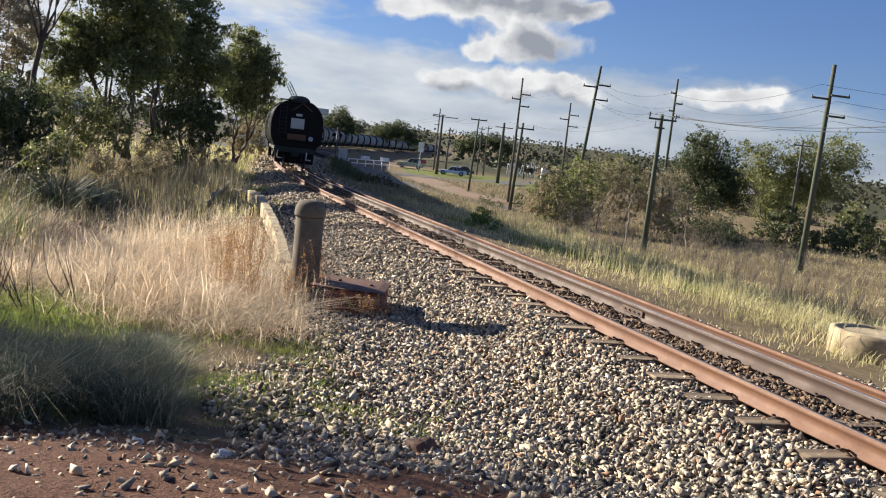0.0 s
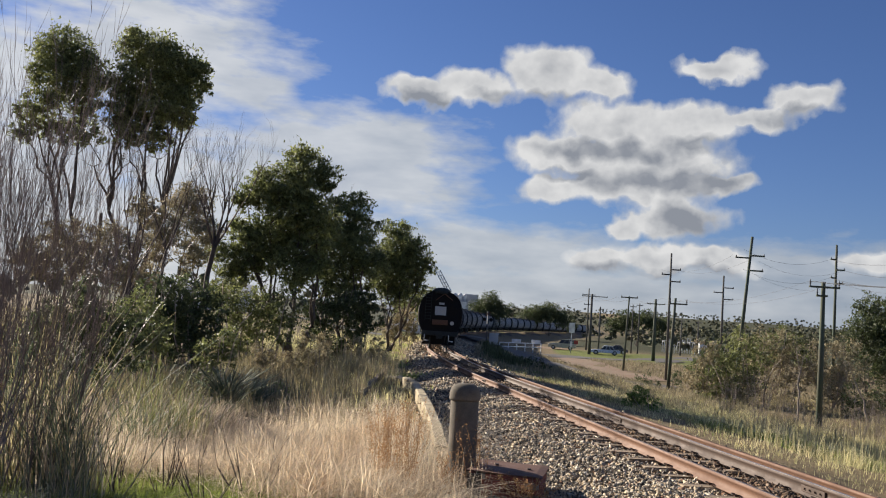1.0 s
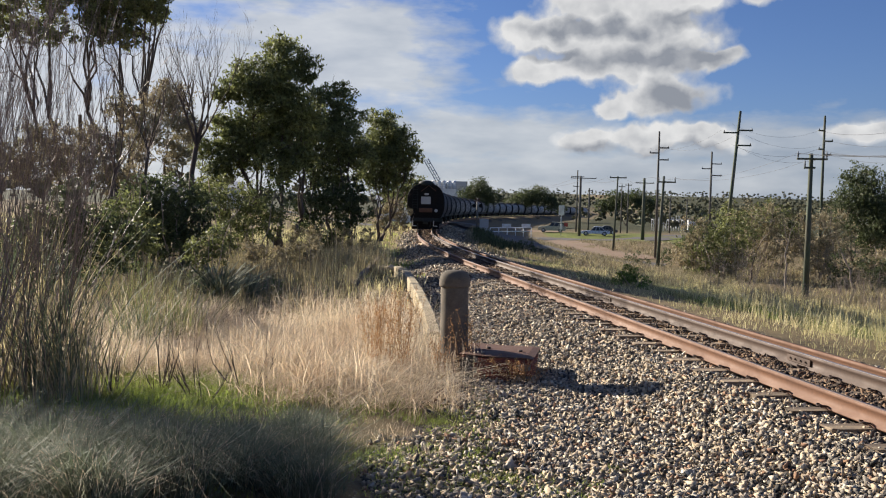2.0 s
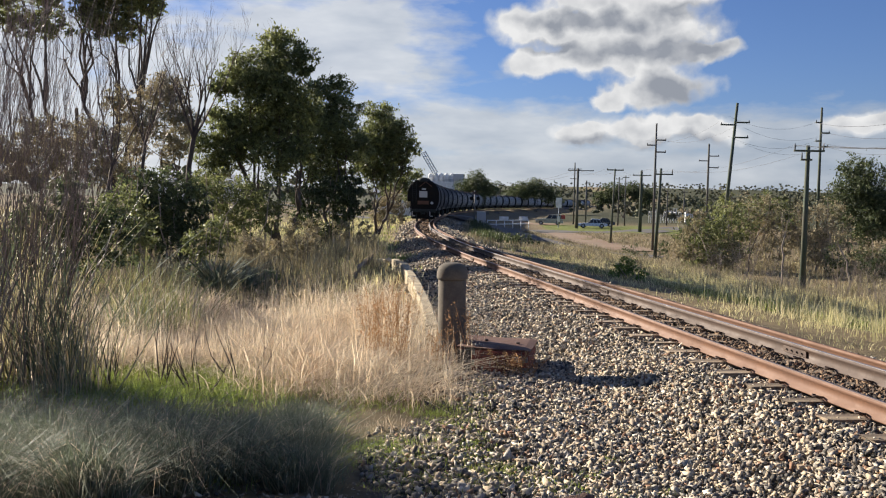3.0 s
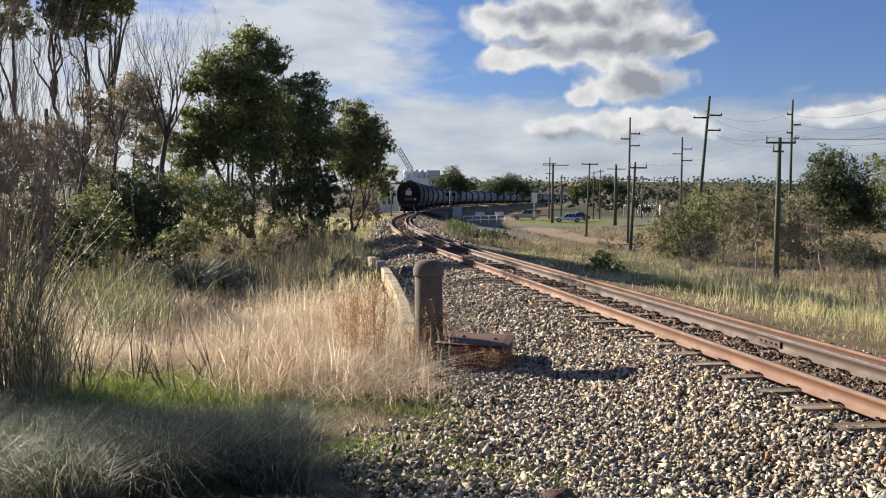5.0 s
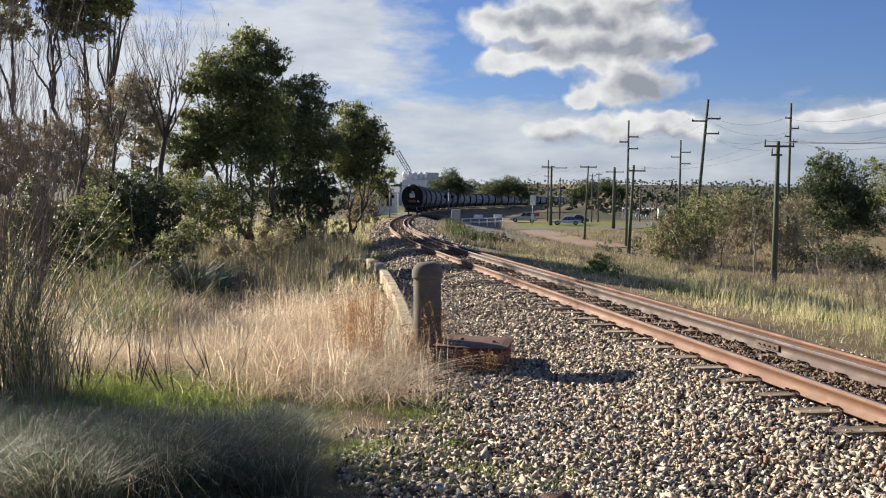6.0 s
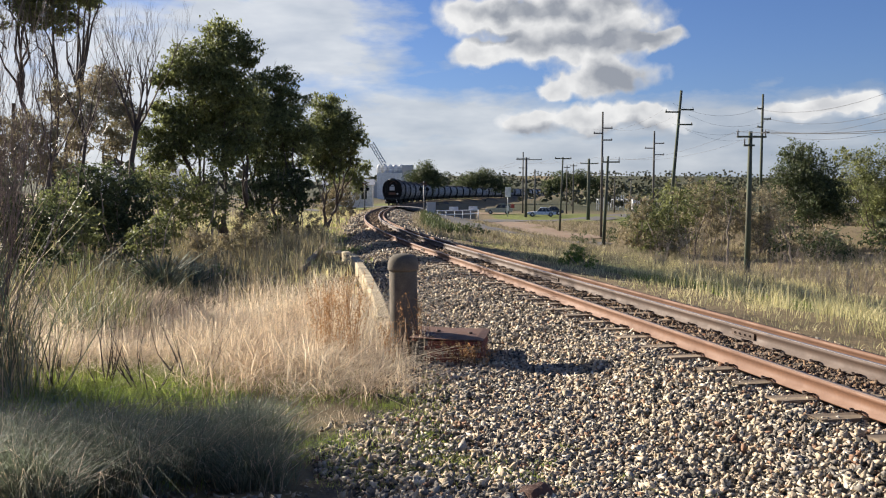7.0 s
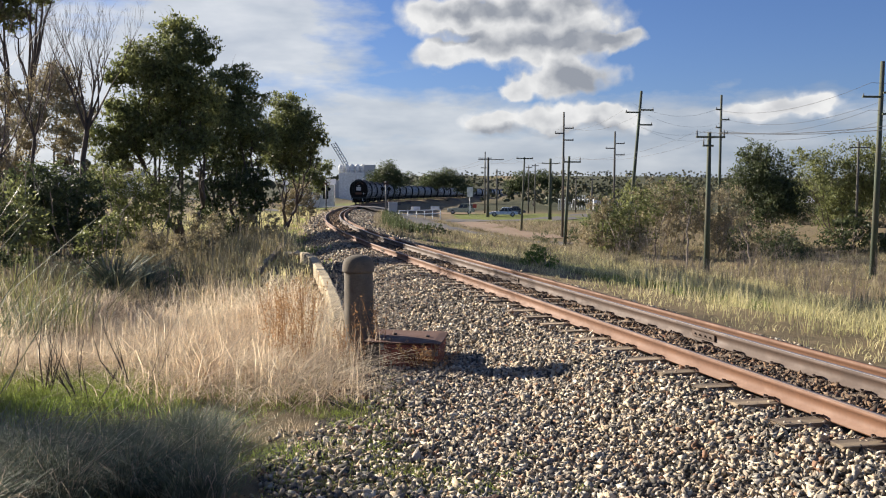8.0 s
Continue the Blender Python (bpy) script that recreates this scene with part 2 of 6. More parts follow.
def ground_material():
    """Earth that is red and stony on the mound, grey-brown with short green grass elsewhere."""
    mat = bpy.data.materials.new("earth")
    mat.use_nodes = True
    nt = mat.node_tree
    N, L = nt.nodes.new, nt.links.new
    bsdf = nt.nodes["Principled BSDF"]
    tc = N("ShaderNodeTexCoord")

    def nz(sc, det, rough=0.6):
        n = N("ShaderNodeTexNoise")
        L(tc.outputs["Object"], n.inputs["Vector"])
        n.inputs["Scale"].default_value, n.inputs["Detail"].default_value, n.inputs["Roughness"].default_value = sc, det, rough
        return n.outputs["Fac"]

    def mix(fac, a, b):
        n = N("ShaderNodeMix")
        n.data_type = "RGBA"
        for key, v in (("Factor", fac), ("A", a), ("B", b)):
            if hasattr(v, "is_output"):
                L(v, n.inputs[key])
            else:
                n.inputs[key].default_value = v if key == "Factor" else (*v, 1)
        return n.outputs["Result"]

    def ramp(v, lo, hi, a=0.0, b=1.0):
        n = N("ShaderNodeMapRange")
        L(v, n.inputs[0])
        for i, q in enumerate((lo, hi, a, b)):
            n.inputs[1 + i].default_value = q
        return n.outputs[0]

    def m(op, a, b):
        n = N("ShaderNodeMath")
        n.operation = op
        for s, v in zip(n.inputs, (a, b)):
            if hasattr(v, "is_output"):
                L(v, s)
            else:
                s.default_value = v
        return n.outputs[0]

    zone = N("ShaderNodeAttribute")
    zone.attribute_name = "soil"          # red = red earth, green = green grass, blue = dusty, darkened ballast bed
    sep = N("ShaderNodeSeparateColor")
    L(zone.outputs["Color"], sep.inputs[0])
    grain, mid, broad = nz(38, 5), nz(3.1, 4), nz(0.23, 4)
    straw = mix(ramp(mid, 0.35, 0.65), (0.25, 0.19, 0.11), (0.15, 0.12, 0.07))
    green = mix(ramp(mid, 0.3, 0.7), (0.115, 0.15, 0.035), (0.19, 0.20, 0.06))
    col = mix(ramp(m("ADD", sep.outputs[1], m("SUBTRACT", broad, 0.5)), 0.35, 0.65), straw, green)
    red = mix(ramp(grain, 0.3, 0.7), (0.062, 0.033, 0.024), (0.17, 0.088, 0.058))
    col = mix(ramp(m("ADD", sep.outputs[0], m("MULTIPLY", m("SUBTRACT", mid, 0.5), 0.7)), 0.35, 0.6), col, red)
    col = mix(zone.outputs["Alpha"], col, mix(ramp(broad, 0.35, 0.65), (0.045, 0.052, 0.027), (0.07, 0.07, 0.038)))
    # dusty ballast bed, darkened to paint shade into the gaps between stones
    shaded_dust = mix(ramp(grain, 0.3, 0.7), (0.05, 0.043, 0.037), (0.13, 0.11, 0.09))
    col = mix(ramp(m("ADD", sep.outputs[2], m("MULTIPLY", m("SUBTRACT", mid, 0.5), 0.5)), 0.35, 0.6), col, shaded_dust)
    L(col, bsdf.inputs["Base Color"])
    bsdf.inputs["Roughness"].default_value = 0.95
    bsdf.inputs["Specular IOR Level"].default_value = 0.15
    b = N("ShaderNodeBump")
    b.inputs["Strength"].default_value, b.inputs["Distance"].default_value = 0.7, 0.04
    L(m("ADD", grain, mid), b.inputs["Height"])
    L(b.outputs[0], bsdf.inputs["Normal"])
    return mat


EARTH = ground_material()
def stone_material(name="ballast stone", wash=(1, 1, 1)):
    """Broken rock: each stone takes a grey, tan, brown or pale tone of its own."""
    mat = material(name, wash, 0.9, vary=0.3, scale=9, fine=70, bump=0.4, spec=0.3)
    nt = mat.node_tree
    N, L = nt.nodes.new, nt.links.new
    geo, ramp, mul = N("ShaderNodeNewGeometry"), N("ShaderNodeValToRGB"), N("ShaderNodeMix")
    ramp.color_ramp.interpolation = "CONSTANT"
    tones = [(0.0, (0.07, 0.065, 0.058)), (0.14, (0.19, 0.172, 0.148)), (0.30, (0.45, 0.36, 0.25)), (0.46, (0.32, 0.265, 0.205)), (0.60, (0.56, 0.455, 0.32)),
             (0.74, (0.26, 0.155, 0.098)), (0.80, (0.40, 0.36, 0.30)), (0.94, (0.64, 0.57, 0.45))]
    el = ramp.color_ramp.elements
    while len(el) < len(tones):
        el.new(0.5)
    for e, (p, c) in zip(el, tones):
        e.position, e.color = p, (*c, 1)
    mul.data_type, mul.blend_type = "RGBA", "MULTIPLY"
    mul.inputs["Factor"].default_value = 1.0
    bsdf = nt.nodes["Principled BSDF"]
    src = bsdf.inputs["Base Color"].links[0].from_socket
    L(geo.outputs["Random Per Island"], ramp.inputs[0])
    L(src, mul.inputs["A"])
    L(ramp.outputs[0], mul.inputs["B"])
    L(mul.outputs["Result"], bsdf.inputs["Base Color"])
    return mat


STONE = stone_material()
STONE_RUSTY = stone_material("rust-stained ballast stone", (0.44, 0.36, 0.32))
RUST = material("orange rust", (0.17, 0.082, 0.044), 0.75, vary=0.12, scale=2.0, fine=30, second=(0.135, 0.066, 0.038), bump=0.25, bump_dist=0.003)
RUST_DARK = material("dark brown rail", (0.088, 0.054, 0.038), 0.75, vary=0.15, scale=2.0, fine=30, second=(0.068, 0.044, 0.033), bump=0.25, bump_dist=0.003)
POLISHED = material("polished rail head", (0.46, 0.41, 0.375), 0.5, 0.7, vary=0.12, scale=3, fine=30, bump=0.05, stretch=(1, 1, 1))
HEAD_DULL = material("dull rail head", (0.25, 0.185, 0.15), 0.55, 0.3, vary=0.15, scale=3, fine=30, bump=0.05)
TIMBER = material("weathered sleeper timber", (0.33, 0.255, 0.17), 0.9, vary=0.35, scale=2.5, fine=40, second=(0.15, 0.11, 0.08), objrand=0.35,
                  bump=0.6, bump_dist=0.006, stretch=(0.25, 2.5, 1))
CLIP_STEEL = material("dark fastening steel", (0.05, 0.032, 0.026), 0.7, 0.3, vary=0.3, bump=0.2)
CONCRETE = material("weathered concrete", (0.15, 0.125, 0.095), 0.9, vary=0.2, scale=3, fine=50, second=(0.10, 0.085, 0.065), bump=0.4, bump_dist=0.004)
CONCRETE_PALE = material("pale yellowish concrete", (0.46, 0.375, 0.24), 0.9, vary=0.2, scale=2.5, fine=45, second=(0.27, 0.22, 0.14), bump=0.4, bump_dist=0.005)
BRICK = material("dark red brick", (0.26, 0.075, 0.05), 0.85, vary=0.3, scale=4, fine=50, second=(0.17, 0.06, 0.045), objrand=0.25, bump=0.4, bump_dist=0.004)
MORTAR = material("grey mortar", (0.25, 0.22, 0.19), 0.95, vary=0.2)
RUST_LID = material("rusted steel lid", (0.13, 0.068, 0.045), 0.75, 0.2, vary=0.3, scale=3, fine=40, second=(0.12, 0.06, 0.042), bump=0.3, bump_dist=0.003)
BARK = material("grey-brown bark", (0.11, 0.085, 0.07), 0.95, vary=0.35, scale=2, fine=14, second=(0.065, 0.05, 0.042), bump=0.8, bump_dist=0.02, stretch=(1, 1, 0.25))
BARK_PALE = material("pale dead wood", (0.25, 0.21, 0.175), 0.9, vary=0.25, scale=3, fine=20, bump=0.4)
TWIG = material("dry grey-brown twigs", (0.36, 0.30, 0.25), 0.9, vary=0.3, scale=4, fine=20, island=0.3, bump=0.0)
TWIG_DARK = material("dark purple-brown twigs", (0.20, 0.155, 0.135), 0.5, vary=0.3, scale=4, fine=20, island=0.4, bump=0.0, spec=0.5)
LEAF = material("olive gum leaves", (0.21, 0.225, 0.085), 0.55, vary=0.2, scale=0.6, fine=5, second=(0.13, 0.15, 0.06), island=0.5, bump=0, through_light=0.45, spec=0.4)
LEAF_DARK = material("dark green leaves", (0.10, 0.12, 0.05), 0.55, vary=0.2, scale=0.6, fine=5, second=(0.068, 0.088, 0.04), island=0.5, bump=0, through_light=0.4, spec=0.4)
LEAF_BROWN = material("brown-olive scrub leaves", (0.36, 0.30, 0.19), 0.8, vary=0.2, scale=0.6, fine=5, second=(0.25, 0.225, 0.13), island=0.4, bump=0, through_light=0.25)
LEAF_BRIGHT = material("bright green leaves", (0.13, 0.20, 0.04), 0.55, vary=0.2, scale=0.8, fine=5, island=0.4, bump=0, through_light=0.35)
STRAW = material("dry straw grass", (0.76, 0.66, 0.50), 0.75, vary=0.15, scale=0.7, fine=5, second=(0.60, 0.47, 0.33), island=0.4, bump=0, through_light=0.5, spec=0.25)
STRAW_RUSSET = material("russet seed heads", (0.42, 0.25, 0.12), 0.85, vary=0.2, scale=0.7, fine=5, island=0.35, bump=0, through_light=0.3, spec=0.2)
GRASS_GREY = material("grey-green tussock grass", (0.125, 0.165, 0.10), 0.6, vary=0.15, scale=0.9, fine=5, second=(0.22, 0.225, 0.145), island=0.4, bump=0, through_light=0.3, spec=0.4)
GRASS_GREEN = material("short green grass", (0.33, 0.42, 0.09), 0.6, vary=0.15, scale=0.9, fine=5, second=(0.28, 0.31, 0.09), island=0.35, bump=0, through_light=0.5, spec=0.3)
GRASS_OLIVE = material("olive green weeds", (0.20, 0.23, 0.085), 0.65, vary=0.15, scale=0.9, fine=5, second=(0.27, 0.25, 0.12), island=0.4, bump=0, through_light=0.4, spec=0.3)
GRASS_YELLOW = material("yellow-green tall grass", (0.68, 0.59, 0.34), 0.7, vary=0.15, scale=0.4, fine=5, second=(0.50, 0.47, 0.22), island=0.45, bump=0, through_light=0.35, spec=0.25)
POLE_GREEN = material("green-stained pole timber", (0.062, 0.09, 0.058), 0.9, vary=0.3, scale=1.5, fine=14, second=(0.095, 0.09, 0.066), bump=0.5, stretch=(3, 3, 0.3))
POLE_GREY = material("grey pole timber", (0.105, 0.10, 0.088), 0.9, vary=0.3, scale=1.5, fine=14, bump=0.5, stretch=(3, 3, 0.3))
WIRE = material("dark wire", (0.06, 0.06, 0.065), 0.6, 0.3, bump=0)
BLACK_PAINT = material("sooty black paint", (0.008, 0.008, 0.009), 0.7, vary=0.4, scale=1.5, fine=12, second=(0.013, 0.011, 0.010), bump=0.2, spec=0.15)
WAGON_GREY = material("dusty grey wagon side", (0.55, 0.54, 0.525), 0.75, vary=0.15, scale=0.7, fine=8, second=(0.43, 0.42, 0.40), bump=0.2, stretch=(1, 1, 0.3))
WAGON_DARK = material("grimy dark steel", (0.022, 0.028, 0.028), 0.7, 0.2, vary=0.4, scale=2, fine=15, bump=0.3)
RUSTY_BROWN = material("rusty brown steel", (0.12, 0.062, 0.04), 0.8, 0.1, vary=0.3, scale=2, fine=15, bump=0.3)
WHITE = material("white paint", (0.84, 0.84, 0.82), 0.55, vary=0.06, scale=2, fine=20, bump=0.05, second=(0.66, 0.65, 0.62))
GREY_PAINT = material("pale grey paint", (0.45, 0.46, 0.47), 0.6, vary=0.1, scale=2, fine=20, bump=0.05)
GREY_DARK = material("dark grey paint", (0.10, 0.10, 0.105), 0.6, vary=0.15, bump=0.05)
RED_PAINT = material("dull red paint", (0.33, 0.05, 0.04), 0.6, vary=0.15, bump=0.05)
BEIGE_CAR = material("beige metallic car paint", (0.42, 0.40, 0.30), 0.3, 0.3, vary=0.05, bump=0)
SILVER_CAR = material("silver car paint", (0.52, 0.55, 0.60), 0.28, 0.4, vary=0.05, bump=0)
CAR_GLASS = material("dark car glass", (0.02, 0.025, 0.03), 0.08, vary=0.05, bump=0)
RUBBER = material("black rubber", (0.02, 0.02, 0.02), 0.85, vary=0.2, bump=0.1)
ASPHALT = material("worn asphalt", (0.085, 0.08, 0.076), 0.9, vary=0.25, scale=0.6, fine=30, second=(0.12, 0.11, 0.10), bump=0.4)
SANDY = material("orange sandy earth", (0.24, 0.175, 0.115), 0.95, vary=0.2, scale=0.5, fine=8, second=(0.23, 0.145, 0.09), bump=0.5)
FAR_WOOD = material("far bushland leaves", (0.125, 0.135, 0.07), 0.8, vary=0.3, scale=0.05, fine=0.6, second=(0.16, 0.145, 0.085), island=0.35, bump=0)


# ---- mesh tools ----
def mesh_from(name, verts, faces, mats, smooth=False, index=None):
    """A mesh from numpy arrays; faces is one array of k-gons or a list of such arrays."""
    me = bpy.data.meshes.new(name)
    faces = faces if isinstance(faces, list) else [faces]
    verts = np.asarray(verts, np.float32).reshape(-1, 3)
    sizes = np.concatenate([np.full(len(f), f.shape[1], np.int32) for f in faces])
    loops = np.concatenate([np.asarray(f, np.int32).ravel() for f in faces])
    me.vertices.add(len(verts))
    me.vertices.foreach_set("co", verts.ravel())
    me.loops.add(len(loops))
    me.loops.foreach_set("vertex_index", loops)
    me.polygons.add(len(sizes))
    me.polygons.foreach_set("loop_start", np.concatenate([[0], np.cumsum(sizes)[:-1]]).astype(np.int32))
    for mt in (mats if isinstance(mats, (list, tuple)) else [mats]):
        me.materials.append(mt)
    if index is not None:
        me.polygons.foreach_set("material_index", np.asarray(index, np.int32))
    if smooth:
        me.polygons.foreach_set("use_smooth", np.ones(len(sizes), bool))
    me.update(calc_edges=True)
    me.validate()
    return me


def thing(name, label, category, group="", at=(0, 0, 0), turn=0.0, kind=""):
    ob = new(name)
    ob.empty_display_size = 0.2
    ob.matrix_basis = Matrix.Translation(at) @ Matrix.Rotation(radians(turn), 4, "Z")
    return tagged(ob, label, category, group, kind)


def part(name, shape, mat, parent, label=""):
    """One mesh object under a thing or a part. shape: a bmesh or a finished mesh."""
    if isinstance(shape, bmesh.types.BMesh):
        me = bpy.data.meshes.new(name)
        shape.to_mesh(me)
        shape.free()
        me.materials.append(mat)
    else:
        me = shape
    ob = new(name, me)
    ob.parent = parent
    return tagged(ob, label)


def box(bm, x0, x1, y0, y1, z0, z1, bevel=0.0, m=None):
    vs = [bm.verts.new((x, y, z)) for z in (z0, z1) for x, y in ((x0, y0), (x1, y0), (x1, y1), (x0, y1))]
    fs = [bm.faces.new([vs[i] for i in q]) for q in ((3, 2, 1, 0), (4, 5, 6, 7), (0, 1, 5, 4), (1, 2, 6, 5), (2, 3, 7, 6), (3, 0, 4, 7))]
    geom = vs
    if bevel:
        es = list({e for f in fs for e in f.edges})
        r = bmesh.ops.bevel(bm, geom=es, offset=bevel, segments=2, affect="EDGES", profile=0.7)
        geom = list({v for f in r["faces"] for v in f.verts} | {v for v in vs if v.is_valid})
    if m is not None:
        bmesh.ops.transform(bm, matrix=m, verts=[v for v in geom if v.is_valid])
    return bm


def tube(bm, a, b, r0, r1=None, n=8, caps=True):
    a, b = Vector(a), Vector(b)
    r1 = r0 if r1 is None else r1
    d = (b - a).normalized()
    s = d.orthogonal().normalized()
    t = d.cross(s)
    ra = [bm.verts.new(a + (s * math.cos(k) + t * math.sin(k)) * r0) for k in (2 * math.pi * i / n for i in range(n))]
    rb = [bm.verts.new(b + (s * math.cos(k) + t * math.sin(k)) * r1) for k in (2 * math.pi * i / n for i in range(n))]
    for i in range(n):
        f = bm.faces.new((ra[i], ra[(i + 1) % n], rb[(i + 1) % n], rb[i]))
        f.smooth = n > 5
    if caps:
        bm.faces.new(ra[::-1])
        bm.faces.new(rb)
    return bm


def lathe(bm, rows, n=24, at=(0, 0, 0), smooth=True):
    """A turned body round z: rows of radius, height."""
    rings = [[bm.verts.new((at[0] + r * math.cos(2 * math.pi * i / n), at[1] + r * math.sin(2 * math.pi * i / n), at[2] + z)) for i in range(n)] for r, z in rows]
    for lo, hi in zip(rings, rings[1:]):
        for i in range(n):
            f = bm.faces.new((lo[i], lo[(i + 1) % n], hi[(i + 1) % n], hi[i]))
            f.smooth = smooth
    bm.faces.new(rings[0][::-1])
    bm.faces.new(rings[-1])
    return bm


def branches(chains, sides=5):
    """Tapered tubes along chains of (point, radius); returns verts and quads."""
    V, F, base = [], [], 0
    for ch in chains:
        P = np.array([p for p, _ in ch], float)
        Rr = np.array([r for _, r in ch], float)
        d = np.gradient(P, axis=0)
        d /= np.linalg.norm(d, axis=1)[:, None] + 1e-9
        ref = np.where(np.abs(d[:, 2:3]) > 0.9, [[1.0, 0, 0]], [[0, 0, 1.0]])
        s = np.cross(d, ref)
        s /= np.linalg.norm(s, axis=1)[:, None] + 1e-9
        t = np.cross(d, s)
        k = 2 * np.pi * np.arange(sides) / sides
        ring = P[:, None] + Rr[:, None, None] * (s[:, None] * np.cos(k)[None, :, None] + t[:, None] * np.sin(k)[None, :, None])
        V.append(ring.reshape(-1, 3))
        n = len(P)
        i = np.arange(n - 1)[:, None] * sides + np.arange(sides)[None]
        j = np.arange(n - 1)[:, None] * sides + (np.arange(sides)[None] + 1) % sides
        F.append(np.stack([i, j, j + sides, i + sides], -1).reshape(-1, 4) + base)
        base += n * sides
    return np.concatenate(V), np.concatenate(F)


def grow(rng, start, way, length, radius, depth, spread=0.5, kids=(2, 4), rise=0.15, wobble=0.15, shrink=0.68, ends=None, bits=5):
    """A limb with smaller limbs on it: a list of chains. ends collects the tips."""
    chains, p = [], np.array(start, float)
    d = np.array(way, float)
    d /= np.linalg.norm(d)
    ch = [(p.copy(), radius)]
    tip = radius * (0.45 if depth else 0.15)
    for i in range(bits):
        d = d + rng.normal(0, wobble, 3) + [0, 0, rise * 0.3]
        d /= np.linalg.norm(d)
        p = p + d * length / bits
        ch.append((p.copy(), radius + (tip - radius) * (i + 1) / bits))
    chains.append(ch)
    if depth == 0:
        if ends is not None:
            ends.append(p.copy())
        return chains
    n = int(rng.integers(kids[0], kids[1] + 1))
    for j in range(n):
        k = bits if j == 0 else int(rng.integers(max(1, bits // 2), bits + 1))
        q, r = ch[k]
        side = rng.normal(0, 1, 3)
        side -= d * side.dot(d)
        side /= np.linalg.norm(side) + 1e-9
        a = spread * rng.uniform(0.5, 1.2)
        w = d * math.cos(a) + side * math.sin(a) + np.array([0, 0, rise])
        chains += grow(rng, q, w, length * shrink * rng.uniform(0.75, 1.2), max(r * 0.8, 0.003), depth - 1, spread, kids, rise, wobble, shrink, ends, bits)
    return chains


def leaves(rng, centres, size, long=2.6, hang=0.0):
    """Diamond leaves, slightly folded, at the centres."""
    n = len(centres)
    a = rng.normal(0, 1, (n, 3))
    a[:, 2] -= hang
    a /= np.linalg.norm(a, axis=1)[:, None]
    b = np.cross(a, rng.normal(0, 1, (n, 3)))
    b /= np.linalg.norm(b, axis=1)[:, None] + 1e-9
    c = np.cross(a, b)
    s = size * rng.uniform(0.6, 1.35, (n, 1))
    w = s / long
    V = np.stack([centres - a * s * 0.5, centres + b * w * 0.5 + c * w * 0.12, centres + a * s * 0.5, centres - b * w * 0.5 + c * w * 0.12], 1)
    i = np.arange(n)[:, None] * 4
    return V.reshape(-1, 3), np.concatenate([i + [0, 1, 2], i + [0, 2, 3]]).astype(np.int32)


def blob_points(rng, blobs, n, shell=0.75, least=6):
    """Points in uneven clumps that fill the given balls, denser towards their skins."""
    B = np.array(blobs, float)
    vol = B[:, 3] ** 2.4
    out = []
    for (x, y, z, r), share in zip(B, vol / vol.sum()):
        m = max(least, int(n * share / 26))
        u = rng.normal(0, 1, (m, 3))
        u /= np.linalg.norm(u, axis=1)[:, None]
        rad = r * (1 - shell * rng.uniform(0, 1, (m, 1)) ** 1.6) * rng.uniform(0.82, 1.12, (m, 1))
        cc = np.array([x, y, z]) + u * rad * [1, 1, 0.88]
        for c in cc:
            k = int(rng.integers(14, 40))
            out.append(c + rng.normal(0, 1, (k, 3)) * r * rng.uniform(0.07, 0.15) * [1.1, 1.1, 0.8])
    return np.concatenate(out)


def blades(rng, base, height, width, lean, bend=0.35, way=None):
    """Grass blades as bent, tapering ribbons."""
    n = len(base)
    ang = rng.uniform(0, 2 * np.pi, n)
    d = np.stack([np.cos(ang), np.sin(ang), np.zeros(n)], 1)
    if way is not None:
        d = d + way
    ln = (lean * rng.uniform(0.2, 1.3, n))[:, None]
    side = np.stack([-np.sin(ang + 0.6), np.cos(ang + 0.6), np.zeros(n)], 1) * (width * rng.uniform(0.6, 1.3, n))[:, None] * 0.5
    h = np.asarray(height).reshape(-1, 1) * rng.uniform(0.55, 1.15, (n, 1))
    up = np.array([[0, 0, 1.0]])
    p1 = base + up * h * 0.5 + d * h * ln * 0.35
    p2 = base + up * h * 0.85 + d * h * ln * (0.7 + bend * 0.3)
    p3 = base + up * h * (1.0 - 0.25 * bend) + d * h * ln * (1.1 + bend * 0.8)
    V = np.stack([base - side, base + side, p1 + side * 0.85, p1 - side * 0.85, p2 + side * 0.5, p2 - side * 0.5, p3], 1)
    i = np.arange(n)[:, None] * 7
    quads = np.concatenate([i + [0, 1, 2, 3], i + [3, 2, 4, 5]])
    return V.reshape(-1, 3), [quads.astype(np.int32), (i + [5, 4, 6]).astype(np.int32)]


